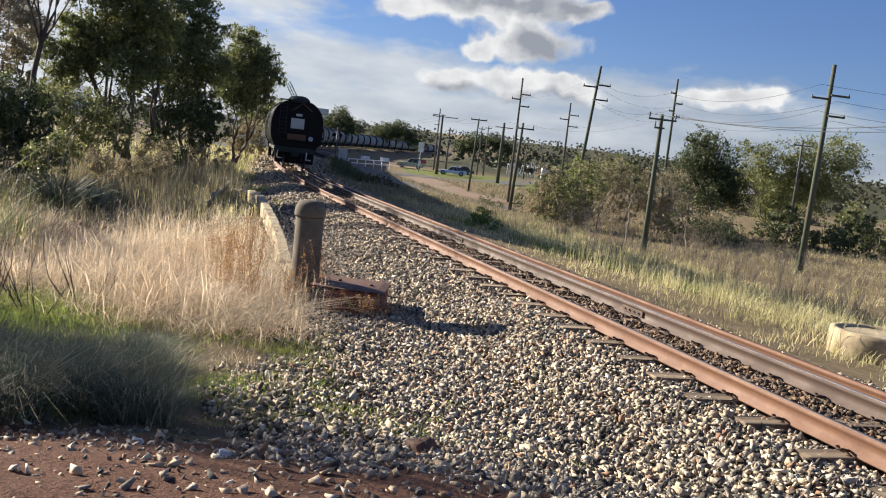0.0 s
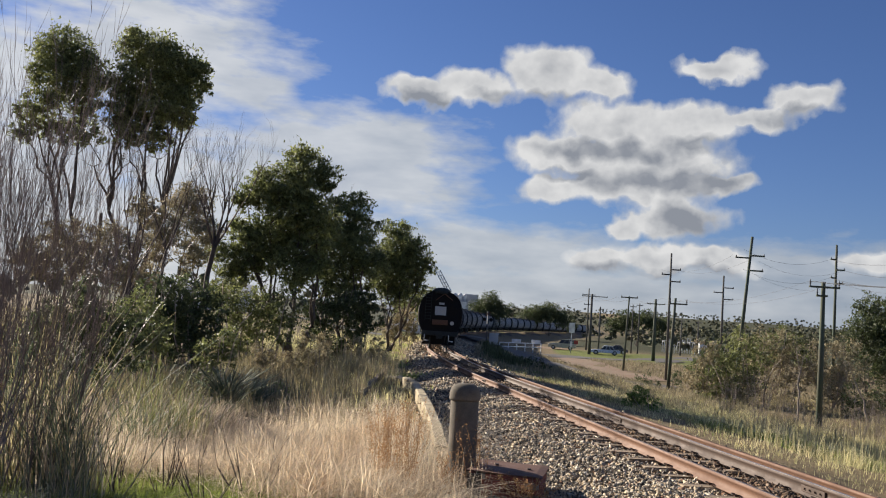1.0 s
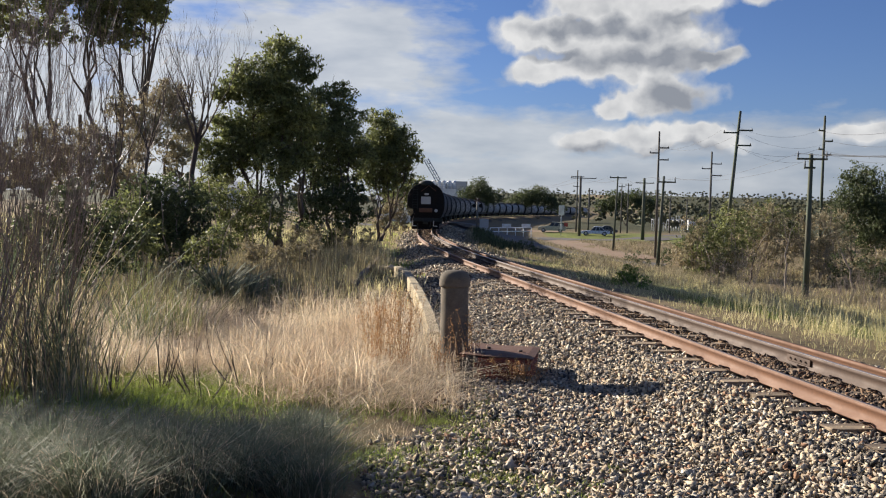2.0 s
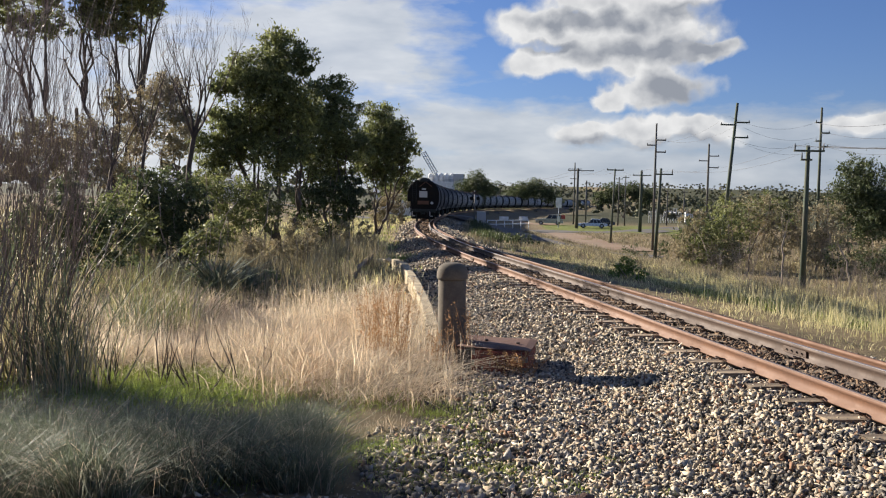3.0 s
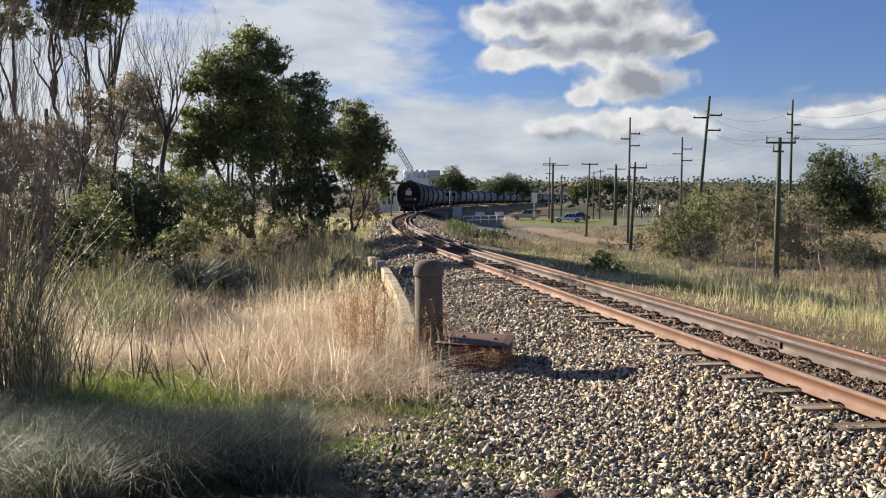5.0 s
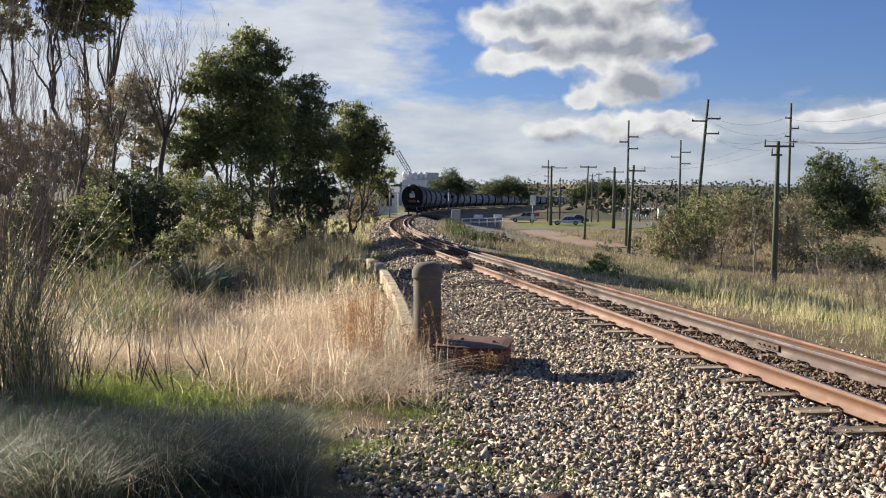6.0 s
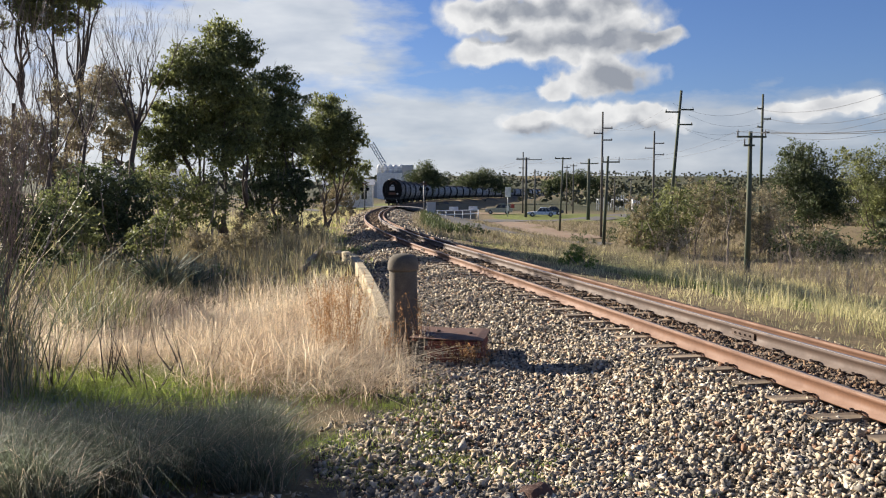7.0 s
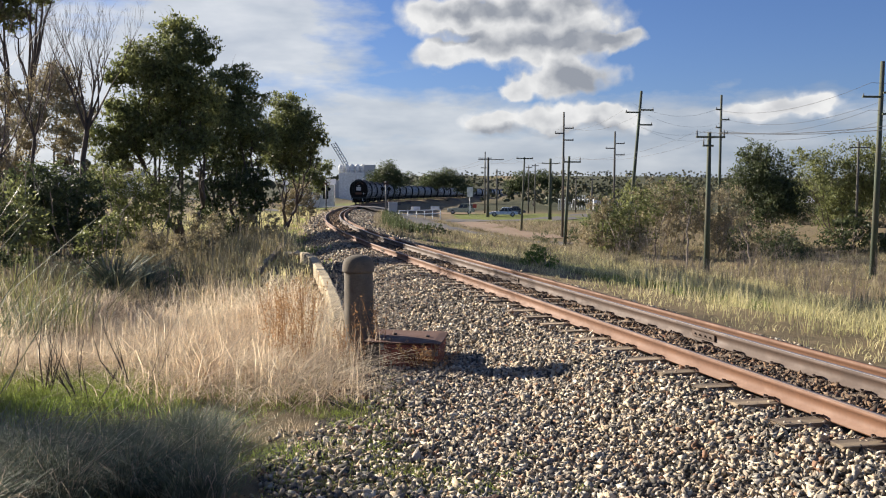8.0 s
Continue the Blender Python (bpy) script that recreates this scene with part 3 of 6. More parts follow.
def stones(rng, centres, size, flat=0.65):
    """Angular broken stones."""
    n = len(centres)
    corner = np.array([(1.1, 0, 0.75), (-0.6, 0.95, 0.75), (-0.6, -0.95, 0.75), (1.1, 0, -0.75), (-0.6, 0.95, -0.75), (-0.6, -0.95, -0.75)], float)
    V = corner[None] * rng.uniform(0.7, 1.15, (n, 6, 1)) + rng.uniform(-0.32, 0.32, (n, 6, 3))
    V = V * np.stack([rng.uniform(0.8, 1.55, n), rng.uniform(0.6, 1.15, n), rng.uniform(0.3, 0.8, n) * flat * 1.3], 1)[:, None] * (np.asarray(size).reshape(-1, 1, 1) * 0.5)
    q = rng.normal(0, 1, (n, 4)) * [1, 0.42, 0.42, 1]
    q /= np.linalg.norm(q, axis=1)[:, None]
    w, x, y, z = q.T
    M = np.stack([1 - 2 * (y * y + z * z), 2 * (x * y - z * w), 2 * (x * z + y * w), 2 * (x * y + z * w), 1 - 2 * (x * x + z * z), 2 * (y * z - x * w),
                  2 * (x * z - y * w), 2 * (y * z + x * w), 1 - 2 * (x * x + y * y)], 1).reshape(n, 3, 3)
    V = np.einsum("nij,nkj->nki", M, V) + centres[:, None]
    tri = np.array([(0, 1, 2), (5, 4, 3), (0, 3, 4), (0, 4, 1), (1, 4, 5), (1, 5, 2), (2, 5, 3), (2, 3, 0)])
    return V.reshape(-1, 3), (np.arange(n)[:, None, None] * 6 + tri[None]).reshape(-1, 3).astype(np.int32)


# ---- ground sheet ----
def build_ground():
    def axis(lo, hi, fine, coarse_to):
        a = list(np.arange(lo, hi + 1e-6, fine))
        s, v = fine, hi
        while v < coarse_to:
            s *= 1.16
            v += s
            a.append(v)
        s, v = fine, lo
        while v > -coarse_to:
            s *= 1.16
            v -= s
            a.insert(0, v)
        return np.array(a)

    xs, ys = axis(-9.0, 15.0, 0.22, 2600), axis(-2.0, 46.0, 0.22, 3800)
    X, Y = np.meshgrid(xs, ys)
    Z = ground_z(X, Y)
    near = np.exp(-((X - 2) / 16) ** 2 - ((Y - 14) / 22) ** 2)
    rng = np.random.default_rng(3)
    Z = Z + near * rng.normal(0, 0.012, Z.shape)
    V = np.stack([X, Y, Z], -1).reshape(-1, 3)
    n, mm = len(xs), len(ys)
    i = (np.arange(mm - 1)[:, None] * n + np.arange(n - 1)[None]).ravel()
    me = mesh_from("ground", V, np.stack([i, i + 1, i + n + 1, i + n], 1), EARTH, smooth=True)
    u = left_of(V[:, 0], V[:, 1])
    x, y = V[:, 0], V[:, 1]
    col = np.zeros((len(V), 4), np.float32)
    col[:, 3] = step(165, 200, np.hypot(x, y)) * step(10, 20, np.abs(u))
    col[:, 0] = np.exp(-((x + 0.3) / 3.2) ** 6 - ((y - 1.2) / 5.5) ** 8) * (u > 2.2)
    lim = np.interp(y, [0, 8.5, 12, 16, 24, 30, 36, 45, 52, 64], [5.0, 5.0, 3.4, 3.1, 2.5, 2.0, 1.6, 1.2, 1.1, 0.9])
    col[:, 2] = step(-4.5, -3.7, u) * (1 - step(lim - 0.2, lim + 0.6, u)) * (1 - col[:, 0])
    green = 0.6 * step(26, 36, y) * step(2.6, 4.0, u) * (1 - step(9, 18, u))
    green += 0.75 * np.exp(-((x + 3.6) / 1.7) ** 2 - ((y - 12.5) / 1.8) ** 2)
    green += 0.6 * step(6, 9, -u) * (1 - step(14, 20, -u)) * step(18, 25, y) * (1 - step(40, 55, y))
    green += 0.75 * step(14, 17, -u) * (1 - step(34, 44, -u)) * step(112, 125, y) * (1 - step(160, 170, y))
    green += 0.45 * np.exp(-((x + 0.6) / 1.8) ** 2 - ((y - 9.2) / 1.3) ** 2)
    col[:, 1] = np.clip(green, 0, 1)
    at = me.attributes.new("soil", "FLOAT_COLOR", "POINT")
    at.data.foreach_set("color", col.ravel())
    ob = new("ground", me)
    return tagged(ob, "rough ground of dry grass, red earth and gravel beside the line", "ground", kind="structure")


ground = build_ground()


# ---- the railway line: three rails for two gauges on timber sleepers ----
GAUGES = [0.0, 1.137, 1.505]
SLEEPER_STEP = 0.80


def rail_mesh(name, off, mats):
    prof = np.array([(-0.033, 0.0), (0.033, 0.0), (0.038, -0.042), (0.011, -0.056), (0.009, -0.150), (0.074, -0.174), (0.074, -0.190),
                     (-0.074, -0.190), (-0.074, -0.174), (-0.009, -0.150), (-0.011, -0.056), (-0.038, -0.042)])
    s = np.concatenate([np.arange(-40, 60, 0.8), np.arange(60, 480, 3.0)])
    x, y, h = rail_xy(s, off)
    k = len(prof)
    dip = 0.004 * np.sin(s * 0.5 + off * 3) * (s > 28)
    V = np.stack([x[:, None] + prof[None, :, 0] * np.cos(h)[:, None], y[:, None] - prof[None, :, 0] * np.sin(h)[:, None],
                  dip[:, None] + prof[None, :, 1] + 0 * x[:, None]], -1)
    i = np.arange(len(s) - 1)[:, None] * k + np.arange(k)[None]
    j = np.arange(len(s) - 1)[:, None] * k + (np.arange(k)[None] + 1) % k
    F = np.stack([i, i + k, j + k, j], -1).reshape(-1, 4)
    idx = np.tile(np.array([1] + [0] * (k - 1)), len(s) - 1)
    return mesh_from(name, V, F, mats, index=idx)


track = thing("railway_track", "dual-gauge railway track with three rusty rails on timber sleepers", "railway track", kind="structure")
part("rail", rail_mesh("rail", GAUGES[0], [RUST, HEAD_DULL]), RUST, track, "orange-rusted rail with a dull worn head")
part("rail", rail_mesh("rail", GAUGES[1], [RUST_DARK, POLISHED]), RUST, track, "dark brown rail with a polished silver head")
part("rail", rail_mesh("rail", GAUGES[2], [RUST, RUST]), RUST, track, "unused rail rusted orange all over")


# ---- the post, the brick pit and other things beside the line ----
def build_post():
    ob = thing("bollard", "stout weathered concrete post with a domed cap, standing in dry grass", "bollard", at=(-0.205, 13.75, -0.66))
    bm = bmesh.new()
    lathe(bm, [(0.215, 0.0), (0.217, 0.3), (0.213, 0.8), (0.212, 1.36), (0.206, 1.375)], 32)
    part("shaft", bm, CONCRETE, ob)
    bm = bmesh.new()
    lathe(bm, [(0.218, 1.375), (0.234, 1.385), (0.237, 1.41), (0.236, 1.47), (0.226, 1.52), (0.203, 1.565), (0.165, 1.60), (0.11, 1.622), (0.05, 1.632), (0.01, 1.634)], 32)
    part("cap", bm, CONCRETE, ob)
    ob.rotation_euler = (radians(0.6), radians(-0.8), 0)
    return ob


build_post()


def build_pit():
    ob = thing("brick_pit", "low dark red brick pit with rusted steel lid beside ballast", "cable pit", at=(0.50, 13.55, -0.64), turn=-10)
    w, d, h = 1.02, 1.1, 0.40
    bm = bmesh.new()
    box(bm, -w / 2 + 0.012, w / 2 - 0.012, -d / 2 + 0.012, d / 2 - 0.012, -0.1, h - 0.01)
    core = part("core", bm, MORTAR, ob)
    rng = np.random.default_rng(4)
    bm = bmesh.new()
    box(bm, -0.112, 0.112, -0.05, 0.05, 0, 0.074, 0.006)
    me = bpy.data.meshes.new("brick")
    bm.to_mesh(me)
    bm.free()
    me.materials.append(BRICK)
    for c in range(5):
        z = c * 0.079 + 0.002
        shift = 0.117 * (c % 2)
        for face, n, half in (("front", 4, w / 2), ("right", 5, d / 2), ("left", 5, d / 2)):
            for k in range(n):
                q = -half + 0.117 + shift + k * 0.234
                if q + 0.112 > half + 0.02 or (face == "front" and q < -0.28):
                    continue
                o = part("brick", me, None, core)
                j = rng.normal(0, 0.004, 3)
                if face == "front":
                    o.matrix_basis = pose(q + j[0], -d / 2 + 0.045 + j[1], z, 0, 0, rng.normal(0, 0.8))
                else:
                    o.matrix_basis = pose((w / 2 - 0.045 + j[1]) * (1 if face == "right" else -1), q + j[0], z, 0, 0, 90 + rng.normal(0, 0.8))
    bm = bmesh.new()
    box(bm, -w / 2 - 0.01, -w / 2 + 0.20, -d / 2 - 0.012, -d / 2 + 0.12, 0.0, h - 0.02, 0.015)
    part("corner_block", bm, CONCRETE, ob, "grey concrete corner block")
    bm = bmesh.new()
    bmesh.ops.create_grid(bm, x_segments=10, y_segments=10, size=0.5)
    for v in bm.verts:
        v.co.x *= w * 1.06
        v.co.y *= d * 1.04
        v.co.z = h + 0.012 + 0.010 * math.sin(v.co.x * 5 + 1) * math.cos(v.co.y * 4) - (0.018 if v.co.x > 0.45 else 0)
    ex = bmesh.ops.extrude_face_region(bm, geom=bm.faces[:])
    for v in [g for g in ex["geom"] if isinstance(g, bmesh.types.BMVert)]:
        v.co.z += 0.014
    bmesh.ops.recalc_face_normals(bm, faces=bm.faces[:])
    lid = part("lid", bm, RUST_LID, ob, "rusted warped steel lid")
    for x, y in ((-0.2, 0.1), (0.3, -0.05)):
        bm = bmesh.new()
        tube(bm, (x, y, h + 0.02), (x, y, h + 0.055), 0.03, n=8)
        part("lid_knob", bm, CLIP_STEEL, lid)
    V, F = stones(rng, np.stack([rng.uniform(-0.45, -0.2, 7), rng.uniform(-0.5, -0.3, 7), np.full(7, h + 0.05)], 1), np.full(7, 0.05))
    tagged(part("rubble", mesh_from("rubble", V, F, STONE), None, lid), kind="stuff")
    return ob


build_pit()


def beam(bm, a, b, w, h, rng, bits=12, rough=0.012):
    """A worn beam from a to b, its top along the line a-b."""
    a, b = Vector(a), Vector(b)
    d = (b - a).normalized()
    s = Vector((d.y, -d.x, 0)).normalized()
    rings = []
    for i in range(bits + 1):
        p = a.lerp(b, i / bits)
        rings.append([bm.verts.new(p + s * (x + rng.normal(0, rough)) + Vector((0, 0, z + rng.normal(0, rough)))) for x, z in ((-w / 2, 0), (w / 2, 0), (w / 2, -h), (-w / 2, -h))])
    for p, q in zip(rings, rings[1:]):
        for k in range(4):
            bm.faces.new((p[k], q[k], q[(k + 1) % 4], p[(k + 1) % 4]))
    bm.faces.new(rings[0])
    bm.faces.new(rings[-1][::-1])
    bmesh.ops.recalc_face_normals(bm, faces=bm.faces[:])
    return bm


_rng = np.random.default_rng(11)
def kerb(bm, line, w, h, rng, rough=0.005):
    """A worn kerb along a bent line; its top follows the line."""
    P = np.array(line, float)
    q = np.concatenate([[0], np.cumsum(np.linalg.norm(np.diff(P, axis=0), axis=1))])
    t = np.arange(0, q[-1], 0.7)
    P = np.stack([np.interp(t, q, P[:, k]) for k in range(3)], 1)
    d = np.gradient(P, axis=0)
    side = np.stack([d[:, 1], -d[:, 0]], 1) / np.hypot(d[:, 0], d[:, 1])[:, None]
    rings = []
    for p, n in zip(P, side):
        rings.append([bm.verts.new((p[0] + n[0] * x + rng.normal(0, rough), p[1] + n[1] * x, p[2] + z + rng.normal(0, rough)))
                      for x, z in ((-w / 2, -0.03), (-w / 2 + 0.04, 0), (w / 2 - 0.04, 0), (w / 2, -0.03), (w / 2, -h), (-w / 2, -h))])
    for lo, hi in zip(rings, rings[1:]):
        for k in range(6):
            bm.faces.new((lo[k], hi[k], hi[(k + 1) % 6], lo[(k + 1) % 6]))
    bm.faces.new(rings[0])
    bm.faces.new(rings[-1][::-1])
    bmesh.ops.recalc_face_normals(bm, faces=bm.faces[:])
    return bm


tagged(part("retaining_wall", kerb(bmesh.new(), [(-0.60, 16.2, -0.33), (-0.87, 19.4, -0.29), (-1.30, 23.4, -0.23), (-1.65, 26.5, -0.22), (-2.08, 30.0, -0.20), (-2.65, 32.6, -0.20)], 0.27, 0.5, _rng), CONCRETE_PALE, None),
       "long pale yellowish concrete retaining kerb beside the ballast", "retaining wall")
tagged(part("concrete_slab", beam(bmesh.new(), (-2.55, 32.9, -0.26), (-3.3, 33.3, -0.32), 0.5, 0.25, _rng, 5, 0.03), CONCRETE_PALE, None), "broken yellowish concrete slab on the bank", "concrete slab")
tagged(part("timber_beam", beam(bmesh.new(), (-3.5, 27.0, -0.42), (-3.75, 37.0, -0.12), 0.13, 0.16, _rng, 10, 0.015), TIMBER, None), "old grey timber pole lying along the bank", "timber beam")

_well = thing("concrete_ring", "short round concrete well ring beside the far ballast edge", "concrete ring", at=(10.75, 15.9, float(ground_z(10.75, 15.9)) - 0.14))
_bm = bmesh.new()
lathe(_bm, [(0.86, 0.0), (0.87, 0.62), (0.85, 0.70), (0.72, 0.71), (0.70, 0.64), (0.70, 0.1), (0.62, 0.05)], 36)
part("wall", _bm, CONCRETE_PALE, _well)
_bm = bmesh.new()
tube(_bm, (0, 0, 0.58), (0, 0, 0.66), 0.695, n=36)
part("cover", _bm, CONCRETE_PALE, _well)


def rock(label, x, y, size, mat, seed, sink=0.3):
    rng = np.random.default_rng(seed)
    bm = bmesh.new()
    bmesh.ops.create_icosphere(bm, subdivisions=3, radius=size / 2)
    for v in bm.verts:
        k = noise.noise(v.co * (2.2 / size) + Vector((seed, 0, 0))) * 0.35 + noise.noise(v.co * (6.0 / size)) * 0.1
        v.co *= 1 + k
        v.co.z *= 0.75
    ob = new("rock", bpy.data.meshes.new("rock"))
    bm.to_mesh(ob.data)
    bm.free()
    ob.data.materials.append(mat)
    ob.location = (x, y, float(ground_z(x, y)) + size * (0.4 - sink))
    return tagged(ob, label, "rock")


rock("brown rounded rock at the edge of the red earth", 0.93, 6.9, 0.27, RUSTY_BROWN, 3)
rock("small orange stone lying on the ballast", 1.62, 7.9, 0.10, SANDY, 5)
rock("small orange stone lying on the ballast", 2.6, 6.4, 0.09, SANDY, 7)
rock("pale stone on the red earth", -0.5, 5.4, 0.09, GREY_PAINT, 9)
rock("pale stone on the red earth", 0.15, 5.7, 0.07, GREY_PAINT, 10)
rock("pale stone on the red earth", -1.1, 5.9, 0.08, GREY_PAINT, 12)


# ---- trees and bushes ----
_seed = [100]


def rng_next():
    _seed[0] += 1
    return np.random.default_rng(_seed[0])


def gum(name, label, leaf, size, count, x, y, mode, blobs):
    """A gum tree: crown balls are given from the foot (dx, dy) and in height above the rails."""
    rng = rng_next()
    zb = float(ground_z(x, y))
    tree = thing(name, label, "tree", at=(x, y, zb - 0.1))
    B = np.array([(a, b, c - zb, r) for a, b, c, r in blobs], float)
    top = B[:, 2].max()
    thick = max(0.08, top * (0.011 if mode == "tall" else 0.018))
    chains = []
    low = max(0.6, min(2.2, (B[:, 2] - B[:, 3]).min() * 0.55))
    if mode == "tall":
        low = top * 0.30
    lean = B[:, :2].mean(0)
    stems = {"multi": 3, "fork": 2, "tall": 3}[mode]
    feet = [np.array([rng.normal(0, 0.25), rng.normal(0, 0.25), 0.0]) for _ in range(stems)]
    forks = []
    for k in range(stems):
        tgt = np.array([lean[0] * 0.45 + (k - (stems - 1) / 2) * top * 0.11 + rng.normal(0, 0.15), lean[1] * 0.5 + rng.normal(0, 0.5), low * rng.uniform(0.8, 1.25)])
        ch = []
        for i in range(7):
            q = i / 6
            p = feet[k] * (1 - q) + tgt * q + rng.normal(0, 0.06, 3) * (0 < i) * [1, 1, 0]
            ch.append((p, thick * (1 - 0.42 * q) * (1.25 if i == 0 else 1.0)))
        chains.append(ch)
        forks.append((ch[-1][0], ch[-1][1]))
    for bx, by, bz, r in B:
        k = int(np.argmin([np.hypot(fk[0][0] - bx, fk[0][1] - by) for fk in forks]))
        p0, r0 = forks[k]
        p1 = np.array([bx, by, bz - r * 0.35])
        ch = []
        for i in range(7):
            q = i / 6
            p = p0 * (1 - q) + p1 * q + rng.normal(0, 0.05 * top * 0.2, 3) * (0 < i < 6)
            p[2] += 0.10 * top * math.sin(math.pi * q) * (0.3 if mode == "tall" else -0.15)
            ch.append((p, r0 * 0.75 * (1 - 0.72 * q)))
        chains.append(ch)
        for _ in range(5):
            d = rng.normal(0, 1, 3) + [0, 0, 0.7]
            chains += grow(rng, ch[int(rng.integers(3, 7))][0], d, r * 1.0, r0 * 0.22, 1, 0.6, (2, 3), 0.2, 0.2, 0.6, None, 4)
    V, F = branches(chains, 6)
    part("trunk", mesh_from("trunk", V, F, BARK, smooth=True), None, tree)
    P = blob_points(rng, B, count)
    V, F = leaves(rng, P, size * (1.25 if size > 0.155 else 1.0), 2.6, 0.5)
    part("crown", mesh_from("crown", V, F, leaf), None, tree)
    return tree


def bush(name, label, leaf, size, count, x, y, blobs):
    rng = rng_next()
    zb = float(ground_z(x, y))
    ob = thing(name, label, "bush", at=(x, y, zb - 0.05))
    B = np.array([(a, b, c - zb, r) for a, b, c, r in blobs], float)
    chains = []
    for bx, by, bz, r in B:
        for _ in range(4):
            tip = np.array([bx, by, bz]) + rng.normal(0, 0.5, 3) * r
            foot = np.array([bx * 0.75 + rng.normal(0, 0.15), by * 0.75 + rng.normal(0, 0.15), -0.35])
            ch = []
            for i in range(6):
                q = i / 5
                p = foot * (1 - q) + tip * q + rng.normal(0, 0.07, 3) * r * (0 < i)
                p[2] += 0.1 * r * math.sin(math.pi * q)
                ch.append((p, 0.025 * (1 - 0.75 * q) + r * 0.012))
            chains.append(ch)
    V, F = branches(chains, 3)
    tagged(part("stem_mass", mesh_from("stem_mass", V, F, TWIG), None, ob), kind="stuff")
    low = [(bx, by, max(0.3 * r, bz - r * 1.0), r * 0.9) for bx, by, bz, r in B if bz - r > 0.1]
    P = blob_points(rng, np.concatenate([B, np.array(low).reshape(-1, 4)]), count, 0.6)
    P = P[(P[:, 2] > -0.1) & (rng.uniform(0, 1, len(P)) < 0.72)]
    V, F = leaves(rng, P, size * (1.2 if size > 0.145 else 1.0), 2.2, 0.0)
    part("foliage", mesh_from("foliage", V, F, leaf), None, ob)
    return ob



gum('gum_tree', 'tall gum tree with an airy crown above bare forked stems', LEAF, 0.24, 20123, -30.5, 69.4, 'tall',
    [(-3.8, -0.7, 21.1, 2.46), (-2.0, -0.7, 19.5, 2.07), (-3.5, -2.3, 18.0, 1.86), (-4.6, -3.0, 16.1, 1.39), (-2.0, -0.0, 16.8, 1.47), (-5.5, -2.5, 14.3, 1.19), (-2.8, -0.7, 14.7, 1.39), (-4.3, -1.3, 15.2, 1.29), (-2.3, -0.7, 18.0, 1.47), (-4.6, -2.8, 19.3, 1.19)])
gum('gum_tree', 'tall gum tree with a dense dark crown on leaning stems', LEAF, 0.24, 31623, -26.2, 65.5, 'tall',
    [(-0.2, 0.5, 20.5, 2.38), (1.8, 1.0, 19.3, 2.55), (-1.0, 0.0, 18.0, 1.93), (1.8, -0.0, 16.5, 2.20), (-0.2, 0.2, 15.2, 1.83), (3.2, 1.3, 20.0, 1.21), (-1.6, -0.7, 16.3, 1.47), (-0.7, -0.7, 14.0, 1.10), (2.8, 0.5, 17.3, 1.29), (2.5, 1.6, 16.1, 1.10), (1.3, -0.0, 14.0, 1.21), (-1.6, -0.2, 15.0, 1.21), (-3.0, -2.0, 13.8, 1.10), (-2.3, -1.0, 18.0, 1.10), (3.8, 1.6, 18.6, 0.91), (-1.0, -0.7, 21.3, 1.02)])
gum('gum_tree', 'slender gum tree with a thin brownish crown', LEAF_BROWN, 0.14, 14949, -13.0, 37.8, 'multi',
    [(-0.0, 0.7, 6.3, 1.13), (0.8, 0.6, 5.1, 0.83), (-0.5, -0.5, 5.0, 0.95), (-1.6, -0.1, 5.8, 0.8), (0.5, 0.1, 4.1, 0.8), (-1.0, 0.0, 3.9, 0.65)])
gum('gum_tree', 'broad gum tree with dark olive leaves, sunlit along one edge', LEAF, 0.16, 34500, -9.1, 44.1, 'multi',
    [(-0.4, 0.4, 9.2, 1.3), (0.8, -0.2, 8.7, 0.9), (-1.6, -0.6, 7.8, 1.41), (-0.2, -0.6, 7.2, 1.55), (-2.8, -0.3, 7.3, 0.9), (0.4, 0.1, 6.0, 1.41), (-1.5, 0.2, 5.6, 1.55), (-0.2, -0.7, 4.1, 1.3), (-2.2, 0.1, 4.3, 1.19), (-2.8, -0.2, 5.5, 0.9), (0.9, -0.3, 4.2, 0.85)])
gum('gum_tree', 'round-crowned gum tree with dark green leaves', LEAF, 0.16, 23000, -8.0, 51.4, 'multi',
    [(-0.0, 0.5, 8.1, 1.24), (0.9, -0.3, 6.9, 1.08), (-0.7, -0.3, 6.3, 1.37), (0.4, -0.5, 5.5, 1.63), (-0.5, 0.4, 3.8, 1.37), (1.4, 0.2, 4.8, 1.17), (0.6, 0.4, 3.3, 0.98), (-1.0, -0.7, 7.2, 0.98), (-1.7, 0.2, 5.4, 1.04), (-1.0, 0.2, 8.3, 0.65)])
gum('gum_tree', 'leaning gum tree with forked trunks beside the line', LEAF, 0.16, 24149, -6.2, 59.7, 'fork',
    [(0.2, 0.3, 7.5, 1.13), (1.4, -0.5, 6.5, 1.13), (2.1, -0.1, 5.6, 0.83), (0.9, -0.4, 5.2, 1.35), (-0.2, -0.5, 5.9, 1.24), (-0.7, 0.4, 4.3, 1.2), (1.5, 0.6, 4.3, 0.9), (0.5, -0.2, 3.7, 0.98), (2.7, 0.3, 5.1, 0.34)])
gum('tree', 'dark dense tree standing among the roadside scrub', LEAF_DARK, 0.20, 20700, 34.0, 77.9, 'multi',
    [(-0.2, 1.1, 5.3, 1.71), (0.3, -0.1, 4.0, 2.24), (-1.3, 0.7, 3.4, 1.92), (1.4, 0.2, 2.1, 2.24), (-0.3, -0.5, 1.1, 2.24), (2.2, -0.3, 0.9, 1.92), (-1.6, 1.1, 1.6, 1.17)])
